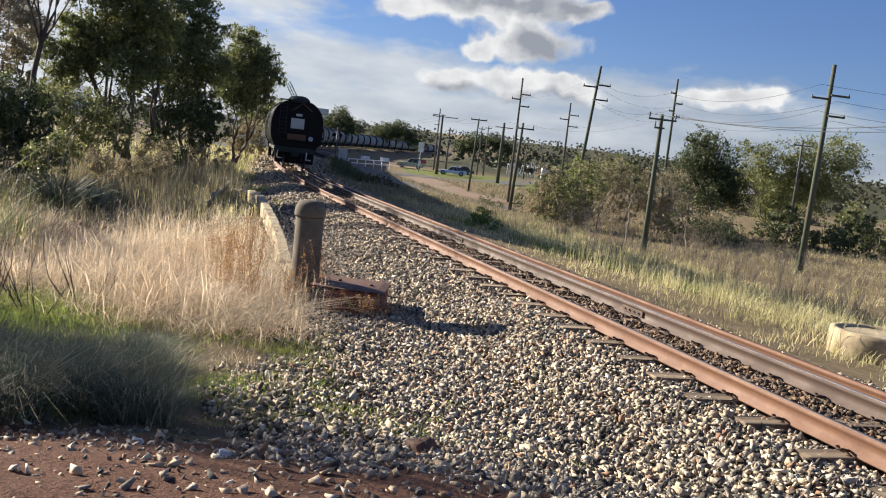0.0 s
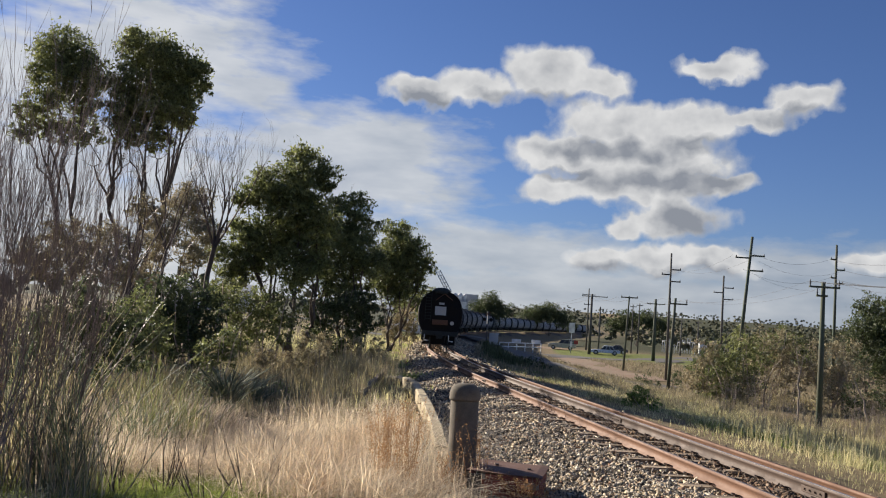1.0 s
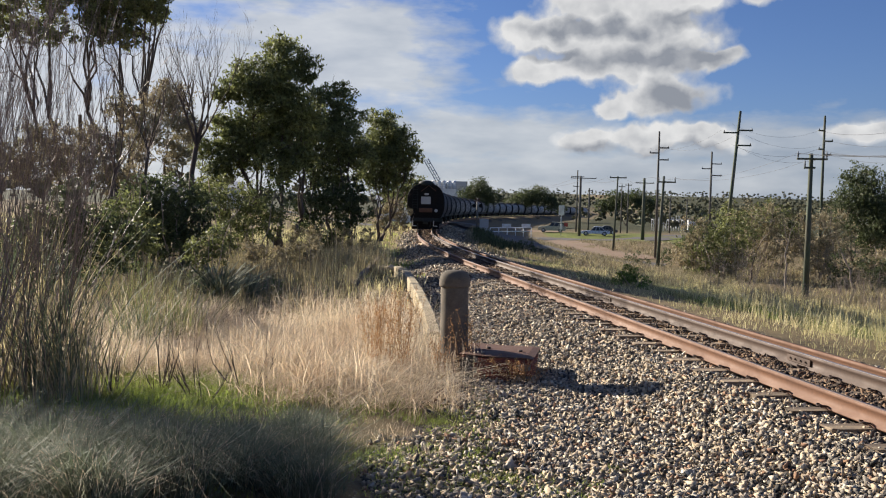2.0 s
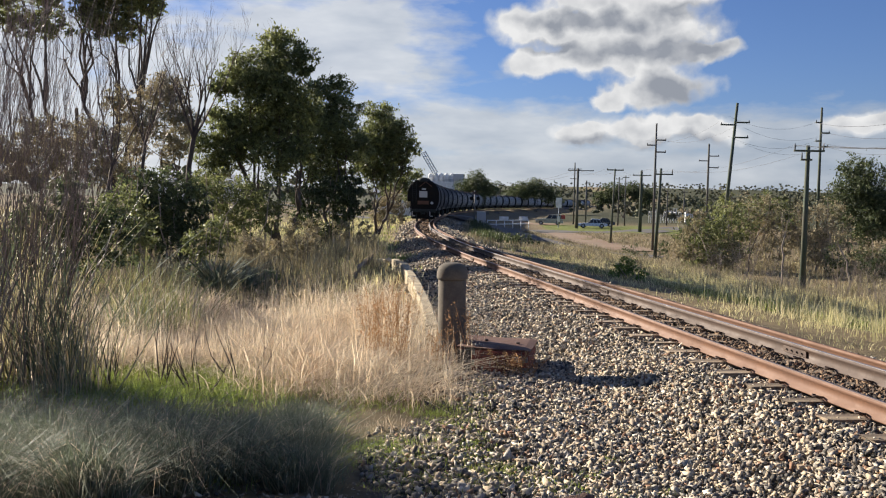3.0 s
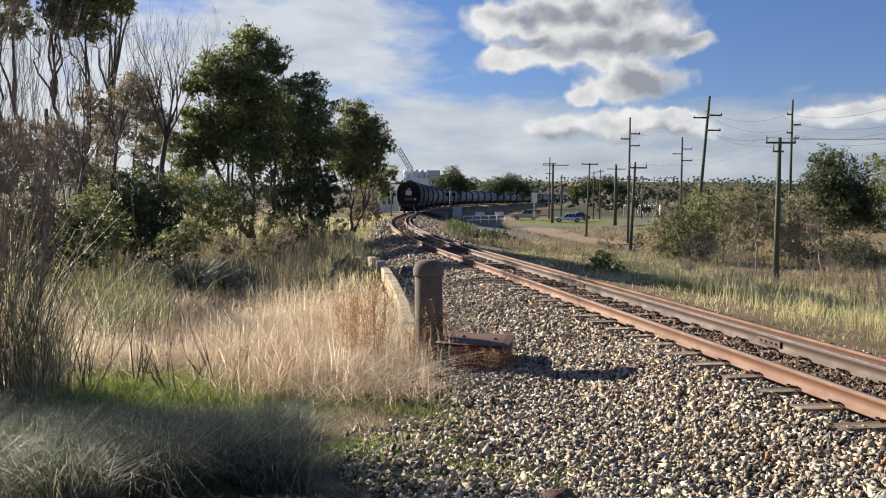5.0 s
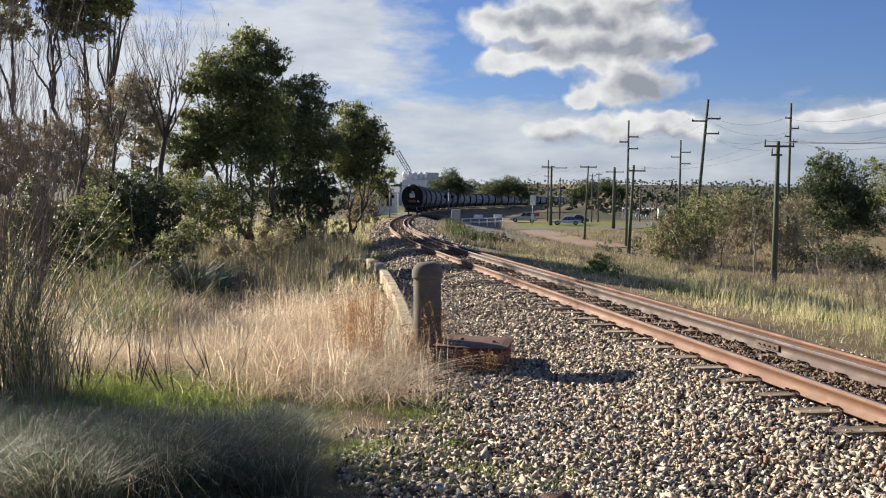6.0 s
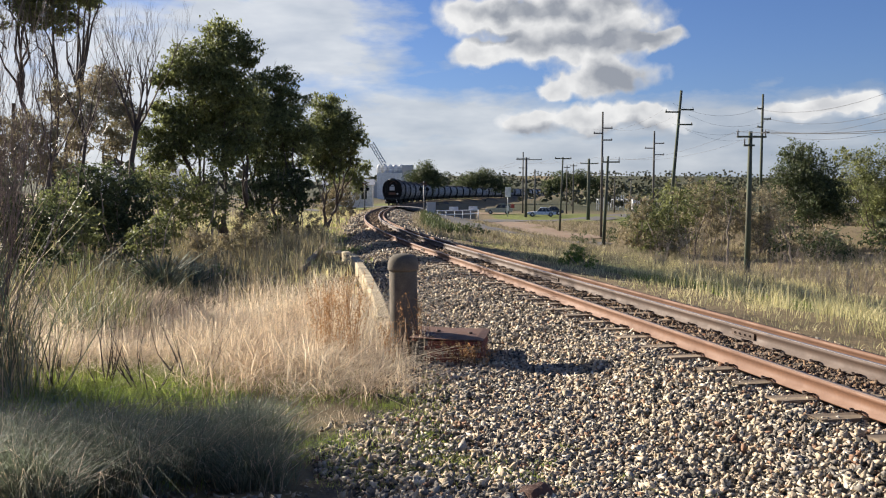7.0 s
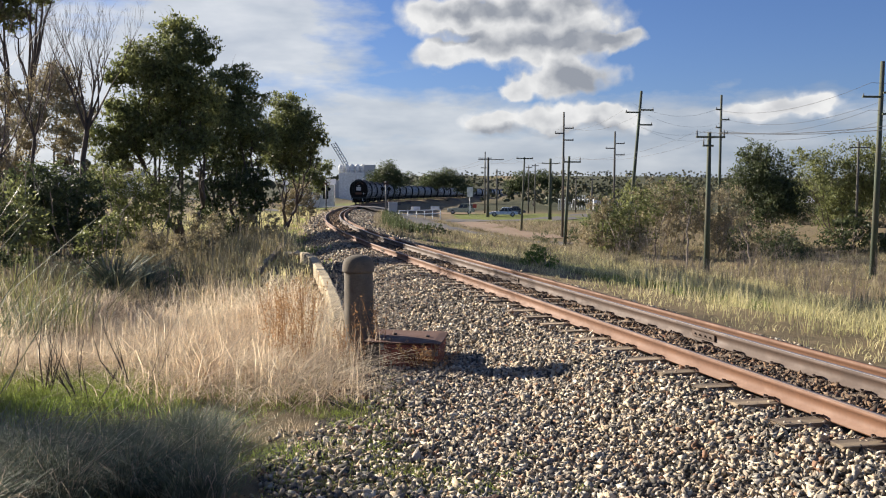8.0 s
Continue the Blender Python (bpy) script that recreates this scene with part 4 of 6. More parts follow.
gum('tree', 'spreading olive tree at the edge of the bushland', LEAF, 0.22, 25299, 46.8, 88.4, 'multi',
    [(-4.1, 1.5, 5.8, 1.13), (-2.7, -0.1, 4.9, 2.26), (-0.7, -1.1, 2.7, 2.63), (1.0, -2.1, 5.2, 2.63), (2.6, -2.4, 2.6, 2.88), (-0.2, 1.0, 0.1, 2.63), (-3.0, 2.6, 2.1, 1.88), (4.7, -1.7, 5.5, 2.82)])
gum('tree', 'round green tree standing beyond the train', LEAF_DARK, 0.31, 12649, 2.0, 210.0, 'multi',
    [(-0.0, -0.3, 6.8, 2.9), (-2.6, 1.0, 5.2, 2.37), (2.9, 1.4, 5.2, 2.63), (-0.0, 0.3, 3.9, 2.9)])
gum('tree', 'broad dark tree standing beyond the train', LEAF_DARK, 0.37, 17250, 22.6, 299.1, 'multi',
    [(-4.7, -0.5, 5.7, 3.76), (-0.1, -0.2, 6.7, 4.14), (4.5, -1.4, 4.8, 3.39), (-8.8, 0.1, 3.8, 2.82), (7.5, 0.6, 3.0, 2.26)])
gum('tree', 'broad tree behind the poles', LEAF_DARK, 0.34, 14949, 44.2, 256.2, 'multi',
    [(-3.0, 1.5, 5.0, 3.59), (2.2, -0.9, 6.1, 3.26), (-6.1, 2.1, 3.7, 2.28), (6.4, 0.2, 4.6, 2.94)])
gum('tree', 'pale green tree half hiding the plant buildings', LEAF, 0.28, 8049, -11.2, 149.6, 'multi',
    [(-0.3, 0.6, 5.1, 2.07), (2.4, -0.7, 6.0, 1.51), (-1.8, -1.3, 3.2, 1.88), (1.4, 0.6, 3.3, 1.69)])
gum('gum_tree', 'brownish gum tree with a ragged crown behind the shrubs', LEAF_BROWN, 0.14, 14949, -15.2, 34.8, 'multi',
    [(0.2, 0.2, 4.3, 0.95), (-0.6, 0.1, 3.3, 1.0), (0.9, 0.0, 3.1, 0.91), (1.7, 0.7, 2.9, 0.76), (-1.2, -0.6, 4.2, 0.95), (1.3, 0.3, 4.2, 0.67), (-2.1, -0.9, 3.3, 1.07)])
gum('gum_tree', 'small olive gum tree between taller ones', LEAF, 0.14, 8740, -13.1, 44.1, 'multi',
    [(-0.1, -0.1, 4.6, 0.87), (0.6, -0.2, 3.6, 0.92), (-0.2, 0.4, 2.5, 0.87), (0.7, 0.3, 4.9, 0.63), (0.5, 0.1, 6.0, 0.52)])
bush('bush', 'dark dense bush behind the bare shrubs', LEAF_DARK, 0.12, 12100, -9.8, 21.9,
     [(-0.4, -0.1, 1.3, 0.83), (0.3, 0.4, 1.1, 0.75), (1.1, 0.1, 1.2, 0.63), (-0.9, -0.6, 0.9, 0.83), (0.1, -0.2, 2.0, 0.6)])
bush('bush', 'olive bush at the foot of the gum trees', LEAF, 0.12, 7920, -9.2, 26.4,
     [(-0.8, -0.3, 1.8, 0.67), (-1.4, -0.1, 1.4, 0.67), (-0.3, -0.4, 1.0, 0.6), (1.6, 0.5, 1.0, 0.53), (1.1, 0.2, 0.5, 0.49)])
bush('bush', 'dense dark green bush under the gum trees', LEAF_DARK, 0.14, 13200, -10.4, 30.3,
     [(-0.0, -0.1, 2.1, 1.0), (-0.6, -0.6, 2.2, 0.76), (0.9, 0.3, 2.0, 0.84), (0.5, -0.1, 1.3, 0.92), (-0.4, -0.1, 1.4, 0.8)])
bush('bush', 'olive bush in the shade of the gum trees', LEAF, 0.14, 11000, -10.4, 40.7,
     [(-1.2, 0.0, 2.6, 0.95), (-0.6, -0.1, 1.8, 1.0), (0.6, -0.2, 2.1, 1.16), (1.5, 0.2, 2.0, 0.95), (-0.1, -0.2, 1.2, 0.95)])
bush('bush', 'dark bush at the foot of a gum tree', LEAF_DARK, 0.15, 9900, -7.2, 49.5,
     [(-1.5, -0.8, 1.9, 1.0), (0.2, -0.0, 2.0, 1.0), (-0.5, -0.1, 2.7, 0.82), (1.1, 0.1, 1.9, 0.69), (0.8, 0.4, 2.8, 0.69)])
bush('bush', 'brown withered bush beside the line', LEAF_BROWN, 0.15, 3960, -5.6, 65.8,
     [(0.0, 0.1, 1.8, 0.99), (-0.9, 0.2, 1.4, 0.75), (0.9, -0.2, 1.5, 0.58)])
bush('bush', 'small round dark bush on the bank', LEAF_DARK, 0.12, 3300, -7.9, 49.4,
     [(0.2, 0.4, -0.0, 0.69), (-0.2, -0.0, -0.2, 0.44)])
bush('bush', 'low bright green bush', LEAF_BRIGHT, 0.06, 1980, -6.1, 27.3,
     [(0.1, 0.1, -0.5, 0.3), (-0.1, -0.0, -0.6, 0.21)])
bush('bush', 'brown scrubby bush on the bank', LEAF_BROWN, 0.11, 6600, -7.4, 35.2,
     [(-1.0, -0.4, 0.2, 0.54), (-0.2, -0.0, -0.1, 0.54), (0.6, 0.3, 0.1, 0.54), (-0.6, -0.1, -0.6, 0.45), (1.2, 0.1, 0.4, 0.45)])
bush('bush', 'brown scrubby bush on the bank', LEAF_BROWN, 0.11, 4840, -6.8, 43.5,
     [(0.7, 0.3, 0.6, 0.44), (1.8, 0.0, 0.6, 0.39), (-0.7, -0.3, 0.7, 0.5), (-1.6, -0.5, 0.6, 0.5)])
bush('bush', 'olive scrub bush on the falling ground', LEAF, 0.19, 7040, 19.1, 69.4,
     [(0.5, 0.7, 0.5, 2.08), (-1.3, 0.6, -0.3, 1.81), (1.4, -0.8, 1.4, 1.63), (-0.7, -0.6, -1.4, 1.35)])
bush('bush', 'brown scrub bush on the falling ground', LEAF_BROWN, 0.17, 6600, 18.0, 69.7,
     [(-1.3, 0.8, -1.1, 1.17), (-0.6, 0.3, 0.9, 1.08), (0.2, -0.3, -1.9, 1.08), (1.6, -1.2, -1.4, 1.35)])
bush('bush', 'olive-brown scrub bush with bare stems', LEAF_BROWN, 0.17, 7040, 23.3, 72.3,
     [(-0.3, 0.9, -0.3, 1.91), (0.6, 0.2, 1.8, 1.43), (-1.5, 0.0, 2.2, 1.24), (1.1, -1.0, 0.0, 1.33)])
bush('bush', 'olive scrub bush with bare stems', LEAF, 0.19, 4840, 24.5, 76.2,
     [(0.3, 0.6, 2.3, 1.3), (-2.2, 0.5, 2.4, 1.1), (1.9, -0.2, 2.0, 1.2)])
bush('bush', 'greyish brown thicket behind the power pole', LEAF_BROWN, 0.16, 7920, 27.1, 69.9,
     [(0.2, 0.9, 0.9, 1.88), (1.1, -0.4, 0.1, 1.69), (-1.1, 0.8, 1.2, 1.41), (0.6, -0.2, 2.0, 1.22), (-0.6, -0.2, -1.0, 1.22)])
bush('bush', 'dark low bush in the scrub', LEAF_DARK, 0.15, 4400, 28.4, 64.0,
     [(-1.9, 0.5, -1.2, 1.14), (0.5, 0.5, -1.4, 1.32), (1.8, -0.3, -1.5, 1.32)])
bush('bush', 'bright green weedy bush beside the ballast', LEAF_BRIGHT, 0.08, 3300, 6.3, 35.4,
     [(0.0, 0.1, -0.45, 0.46), (0.4, -0.1, -0.75, 0.38), (-0.3, 0.2, -0.85, 0.36)])
bush('bush', 'low dark bush by the sandy track', LEAF_DARK, 0.12, 2860, 4.0, 65.9,
     [(-0.3, -0.2, -0.8, 0.62), (0.5, 0.1, -0.8, 0.5), (-1.1, 0.2, -0.7, 0.5), (0.9, -0.3, -1.0, 0.37)])
bush('bush', 'low dark bush among dry grass', LEAF_DARK, 0.12, 2640, 15.5, 78.5,
     [(-1.1, 0.6, -2.0, 0.75), (-0.2, -0.1, -2.3, 0.6), (1.5, -0.1, -1.5, 0.7)])


def bare_tree(label, x, y, height, lean, seed, wood, thick, depth=4, kids=(2, 3), spread=0.38, trunk=0.3, fork=2):
    rng = np.random.default_rng(seed)
    zb = float(ground_z(x, y))
    ob = thing("dead_tree", label, "tree", at=(x, y, zb - 0.1))
    chains = []
    ch = []
    for i in range(6):
        q = i / 5
        ch.append((np.array([lean * height * trunk * q * q, 0, height * trunk * q]) + rng.normal(0, 0.05, 3) * (i > 0), thick * (1 - 0.3 * q)))
    chains.append(ch)
    for k in range(fork):
        d = np.array([lean + (k - (fork - 1) / 2) * 1.1 / fork, rng.normal(0, 0.2), 1.0])
        chains += grow(rng, ch[-1][0], d, height * (1 - trunk) * 0.36, thick * 0.5, depth, spread, kids, 0.22, 0.09, 0.72, None, 5)
    V, F = branches(chains[:1], 7)
    part("trunk", mesh_from("trunk", V, F, wood, smooth=True), None, ob)
    for name, some in (("limb_mass", [c for c in chains[1:] if c[0][1] >= thick * 0.25]), ("twig_mass", [c for c in chains[1:] if c[0][1] < thick * 0.25])):
        if some:
            V, F = branches(some, 3)
            tagged(part(name, mesh_from(name, V, F, wood), None, ob), kind="stuff")
    return ob


def polar(b, d):
    return d * math.sin(radians(b)), d * math.cos(radians(b))


bare_tree("leafless dead tree with fine upswept twigs", *polar(-17.9, 33), 9.9, 0.12, 5, BARK, 0.12, depth=4, kids=(2, 4), trunk=0.50, fork=5, spread=0.44)
bare_tree("leafless dead sapling with upswept twigs", *polar(-20.6, 34), 9.8, 0.10, 8, BARK, 0.08, depth=4, kids=(2, 3), trunk=0.45, fork=4, spread=0.42)
bare_tree("leafless dead sapling with upswept twigs", *polar(-22.6, 31), 9.4, 0.14, 9, BARK, 0.075, depth=4, kids=(2, 3), trunk=0.38, fork=4, spread=0.42)
bare_tree("bleached dead tree with crooked side limbs", *polar(19.2, 64), 6.6, 0.0, 12, BARK_PALE, 0.07, depth=3, trunk=0.5, fork=2, spread=0.8)
bare_tree("bleached dead tree with crooked side limbs", *polar(17.2, 66), 5.0, 0.1, 13, BARK, 0.06, depth=3, trunk=0.4, fork=2, spread=0.6)
bare_tree("broken pale dead limb standing in the thicket", *polar(22.9, 66), 4.4, -0.35, 15, BARK_PALE, 0.065, depth=2, trunk=0.6, fork=1, spread=0.5)


def twig_shrub(label, x, y, height, stems, seed, wood, fan=0.22, thick=0.012, depth=3, spread_at=0.5, drift=(0.0, 0.0)):
    """A tall broom of bare stems that rise from a crowded foot."""
    rng = np.random.default_rng(seed)
    zb = float(ground_z(x, y))
    ob = thing("bare_shrub", label, "shrub", at=(x, y, zb - 0.05))
    chains = []
    for _ in range(stems):
        a = rng.uniform(0, 2 * math.pi)
        q = rng.uniform(0, 1) ** 0.5 * spread_at
        foot = np.array([q * math.cos(a), q * math.sin(a), 0.0])
        d = np.array([math.cos(a) * fan * rng.uniform(0, 1.4) + drift[0], math.sin(a) * fan * rng.uniform(0, 1.4) + drift[1], 1.0])
        chains += grow(rng, foot, d, height * rng.uniform(0.35, 0.6), thick * rng.uniform(0.6, 1.3), depth, 0.3, (2, 3), 0.25, 0.06, 0.62, None, 3)
    for name, pick in (("stem_mass", lambda r: r >= thick * 0.42), ("twig_mass", lambda r: r < thick * 0.42)):
        some = [c for c in chains if pick(c[0][1])]
        if some:
            V, F = branches(some, 3)
            tagged(part(name, mesh_from(name, V, F, wood), None, ob), kind="stuff")
    return ob


_tall = [(-26.6, 11.9, 4.6, 70, 0.5), (-28.6, 12.2, 5.8, 80, 0.7), (-30.6, 12.8, 6.2, 70, 0.8), (-33.0, 13.6, 6.4, 70, 0.9), (-31.5, 11.4, 6.0, 70, 0.8)]
for _n, (_b, _d, _h, _c, _w) in enumerate(_tall):
    twig_shrub("tall leafless shrub of crowded purple-brown stems", *polar(_b, _d), _h * 0.72, int(_c * 0.38), 30 + _n, TWIG_DARK, 0.34, 0.013, 4, _w * 0.7, (0.10, 0.0))


# ---- grasses ----
def stuff(name, label, category, V, F, mat):
    ob = new(name, mesh_from(name, V, F, mat))
    return tagged(ob, label, category, kind="stuff")


def scatter(rng, n, x0, x1, y0, y1, keep):
    x, y = rng.uniform(x0, x1, n), rng.uniform(y0, y1, n)
    k = rng.uniform(0, 1, n) < keep(x, y, left_of(x, y))
    x, y = x[k], y[k]
    return np.stack([x, y, ground_z(x, y) - 0.02], 1)


ROADS = [[(4, 122), (4.8, 105), (5.6, 94), (8.0, 84), (13, 79), (19, 78)], [(10.5, 118), (12, 108), (13, 98), (14.5, 90), (18, 84)]]


def paved(x, y):
    """1 on the service road and the sandy track, 0 off them."""
    best = np.full(len(x), 1e9)
    for line in ROADS:
        P = np.array(line, float)
        for a, b in zip(P, P[1:]):
            d = b - a
            t = np.clip(((x - a[0]) * d[0] + (y - a[1]) * d[1]) / (d @ d), 0, 1)
            best = np.minimum(best, np.hypot(x - a[0] - t * d[0], y - a[1] - t * d[1]))
    return 1 - step(1.8, 3.2, best)


def clumped(rng, centres, each, spread):
    P = np.repeat(centres, each, 0)
    P = P + rng.normal(0, 1, P.shape) * [spread, spread, 0]
    P[:, 2] = ground_z(P[:, 0], P[:, 1]) - 0.02
    return P


def dry_grass():
    rng = rng_next()
    keep = lambda x, y, u: step(3.0, 3.9, u) * step(10.2, 11.6, y + 0.35 * x + 0.5) * (1 - step(17, 26, y)) * (1 - 0.95 * np.exp(-((x + 3.75) / 1.15) ** 2 - ((y - 11.4) / 1.3) ** 2))
    C = scatter(rng, 1250, -8.5, 0.4, 9.5, 26, keep)
    P = clumped(rng, C, 26, 0.13)
    P = P[left_of(P[:, 0], P[:, 1]) > 2.9 + 0.4 * step(14.3, 15.2, P[:, 1])]
    P = P[np.hypot((P[:, 0] - 0.5) / 0.62, (P[:, 1] - 13.55) / 0.7) > 1]
    P = P[~((P[:, 0] > -0.12) & (P[:, 1] < 13.4))]
    h = 0.50 * (0.5 + 0.9 * rng.uniform(0, 1, len(P))) * (1 + 0.25 * np.sin(P[:, 0] * 2.1 + P[:, 1]))
    h = h * (1 - 0.5 * step(-1.15, -0.6, P[:, 0]))
    V, F = blades(rng, P, h, np.full(len(P), 0.0125), 1.05 * rng.uniform(0.3, 1.6, len(P)), 1.0, np.array([0.25, -0.1, 0]))
    stuff("dry_grass", "tangled mass of dry straw-coloured grass", "grass", V, F, STRAW)
    T = clumped(rng, scatter(rng, 2300, -6.5, -0.5, 10.6, 19, keep), 6, 0.15)
    V, F = blades(rng, T, np.full(len(T), 0.42), np.full(len(T), 0.011), 2.4, 1.0)
    stuff("bent_straw", "bent and fallen pale straw stems", "grass", V, F, STRAW)
    # fine seed heads above it
    C = scatter(rng, 520, -5.5, 0.2, 10.8, 20, keep)
    P = clumped(rng, C, 7, 0.10)
    h = 0.72 * rng.uniform(0.7, 1.25, len(P))
    V, F = blades(rng, P, h, np.full(len(P), 0.005), 0.22, 0.5, np.array([0.3, 0, 0]))
    stuff("seeding_grass", "tall thin seeding stalks of dry grass", "grass", V, F, STRAW)
    # russet stalks with feathery heads near the post
    C = np.array([(-1.0, 12.9, 0), (-0.95, 13.3, 0), (-1.3, 13.4, 0), (-1.45, 13.1, 0), (-0.42, 13.1, 0), (-1.2, 14.6, 0), (-1.5, 14.2, 0), (0.62, 12.75, 0), (-0.02, 13.3, 0), (0.78, 12.85, 0)])
    tall = np.array([1.15, 1.25, 1.1, 1.2, 0.6, 1.2, 1.1, 0.42, 0.95, 0.36])
    for c, hh in zip(C, tall):
        z = float(ground_z(c[0], c[1]))
        chains, pts = [], []
        for _ in range(8):
            foot = np.array([rng.normal(0, 0.06), rng.normal(0, 0.05), 0])
            tip = foot + np.array([rng.normal(0.04, 0.16), rng.normal(0, 0.14), hh * rng.uniform(0.8, 1.1)])
            chains.append([(foot * (1 - q) + tip * q + np.array([0.04 * math.sin(3 * q), 0, 0]), 0.004 - 0.002 * q) for q in (0, 0.3, 0.6, 1.0)])
            q = rng.uniform(0.3, 1.0, (60, 1))
            pts.append(foot * (1 - q) + tip * q + rng.normal(0, 0.024, (60, 3)))
        ob = thing("weed_stalk", "dry russet weed with feathery seed heads", "weed", "dry weeds round the post", at=(c[0], c[1], z - 0.02))
        V, F = branches(chains, 3)
        tagged(part("stem_mass", mesh_from("stem_mass", V, F, STRAW_RUSSET), None, ob), kind="stuff")
        V, F = leaves(rng, np.concatenate(pts), 0.03, 2.2, 0.2)
        tagged(part("seed_mass", mesh_from("seed_mass", V, F, STRAW_RUSSET), None, ob), kind="stuff")


dry_grass()


def tussock(label, x, y, h, n, mat, spread=0.10, lean=0.5):
    rng = rng_next()
    z = float(ground_z(x, y))
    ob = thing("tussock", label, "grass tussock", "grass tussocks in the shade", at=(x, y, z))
    for name, k, mt, hh in (("blade_mass", n, mat, h), ("dead_blade_mass", n // 7, STRAW, h * 0.9)):
        P = np.stack([rng.normal(0, spread, k), rng.normal(0, spread, k), np.full(k, -0.03)], 1)
        V, F = blades(rng, P, np.full(k, hh), np.full(k, 0.0065), lean, 0.8, P * [2.4, 2.4, 0])
        tagged(part(name, mesh_from(name, V, F, mt), None, ob), kind="stuff")
    return ob


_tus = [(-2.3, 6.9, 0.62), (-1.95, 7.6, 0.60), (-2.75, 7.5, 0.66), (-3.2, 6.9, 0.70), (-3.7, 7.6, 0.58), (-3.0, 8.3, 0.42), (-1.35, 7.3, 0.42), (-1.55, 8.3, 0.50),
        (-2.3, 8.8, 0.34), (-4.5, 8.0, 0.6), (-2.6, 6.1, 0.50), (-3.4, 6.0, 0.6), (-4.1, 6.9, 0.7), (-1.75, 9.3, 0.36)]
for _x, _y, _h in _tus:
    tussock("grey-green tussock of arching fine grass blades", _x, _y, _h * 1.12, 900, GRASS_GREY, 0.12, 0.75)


def strappy(x, y, n, length, label):
    rng = rng_next()
    z = float(ground_z(x, y))
    P = np.stack([rng.normal(0, 0.06, n), rng.normal(0, 0.06, n), np.zeros(n)], 1)
    V, F = blades(rng, P, np.full(n, length), np.full(n, 0.05), 0.9, 1.0, P * 6)
    ob = new("strap_plant", mesh_from("strap_plant", V, F, GRASS_GREY))
    ob.location = (x, y, z)
    return tagged(ob, label, "plant")


def reed_clump(x, y, n, height, mat, label):
    rng = rng_next()
    P = np.stack([rng.normal(0, 0.22, n), rng.normal(0, 0.22, n), np.full(n, -0.05)], 1)
    ob = thing("reed_clump", label, "reeds", at=(x, y, float(ground_z(x, y))))
    for name, Q, mt, hh in (("blade_mass", P[n // 3:], mat, height), ("dead_blade_mass", P[:n // 3], STRAW, height * 0.7)):
        V, F = blades(rng, Q, np.full(len(Q), hh), np.full(len(Q), 0.013), 0.42, 0.7, Q * [1.6, 1.6, 0])
        tagged(part(name, mesh_from(name, V, F, mt), None, ob), kind="stuff")
    return ob


for _b, _d, _h, _m in ((-25.6, 11.9, 2.2, GRASS_GREY), (-26.5, 12.5, 2.5, GRASS_YELLOW), (-24.6, 11.6, 1.9, GRASS_GREY), (-23.6, 11.7, 1.5, GRASS_YELLOW), (-20.4, 16.2, 1.3, GRASS_GREY), (-27.4, 13.6, 2.6, GRASS_GREY), (-19.4, 17.0, 1.7, GRASS_OLIVE), (-18.2, 17.8, 1.5, GRASS_OLIVE), (-20.6, 18.0, 2.0, GRASS_OLIVE), (-17.4, 19.0, 1.3, GRASS_OLIVE)):
    reed_clump(*polar(_b, _d), 130, _h, _m, "tall upright clump of straw and green reeds")
strappy(*polar(-15.6, 25), 170, 1.3, "clump of long grey-green strap leaves on the bank")
strappy(*polar(-13.9, 27), 120, 0.9, "clump of long grey-green strap leaves on the bank")

_r = rng_next()
_P = clumped(_r, scatter(_r, 1300, -6.5, -1.8, 9.6, 14.5, lambda x, y, u: 0.25 + 0.75 * np.exp(-((x + 3.75) / 1.2) ** 2 - ((y - 11.4) / 1.3) ** 2)), 22, 0.12)
_V, _F = blades(_r, _P, np.full(len(_P), 0.20), np.full(len(_P), 0.010), 0.6, 0.7)
stuff("green_grass", "patch of fresh short green grass", "grass", _V, _F, GRASS_GREEN)
_P = clumped(_r, scatter(_r, 1500, -2.6, 1.6, 7.2, 12.4, lambda x, y, u: step(2.8, 4.2, u) * 0.9 * (np.sin(x * 2.1 + y) * np.sin(y * 1.7 - x) > -0.35)), 16, 0.09)
_V, _F = blades(_r, _P, np.full(len(_P), 0.085), np.full(len(_P), 0.006), 0.6, 0.6)
stuff("low_weeds", "low green weeds creeping over the gravel edge", "weeds", _V, _F, GRASS_GREEN)
_P = clumped(_r, np.array([(1.75, 7.6, 0), (1.3, 7.3, 0), (1.9, 7.2, 0), (0.15, 9.0, 0), (-0.25, 9.1, 0), (1.1, 8.1, 0), (2.3, 7.0, 0), (1.4, 8.6, 0)]), 40, 0.07)
_V, _F = blades(_r, _P, np.full(len(_P), 0.09), np.full(len(_P), 0.007), 0.8, 0.6)
stuff("ballast_weeds", "small green weeds among the ballast stones", "weeds", _V, _F, GRASS_GREEN)
_P = clumped(_r, scatter(_r, 140, -2.6, 1.2, 8.6, 12.6, lambda x, y, u: step(3.2, 4.2, u)), 12, 0.08)
_V, _F = blades(_r, _P, np.full(len(_P), 0.16), np.full(len(_P), 0.005), 0.8, 0.7)
stuff("straw_litter", "thin dead grass along the gravel edge", "grass", _V, _F, STRAW)

_P = clumped(_r, scatter(_r, 1900, -26, 4, 36, 118, lambda x, y, u: step(1.5, 2.4, u) * (1 - 0.7 * step(9, 16, u))), 12, 0.35)
_V, _F = blades(_r, _P, np.full(len(_P), 0.4), np.full(len(_P), 0.04), 0.6, 0.6)
stuff("verge_grass", "green and straw-coloured grass along the verge", "grass", _V, _F, GRASS_YELLOW)

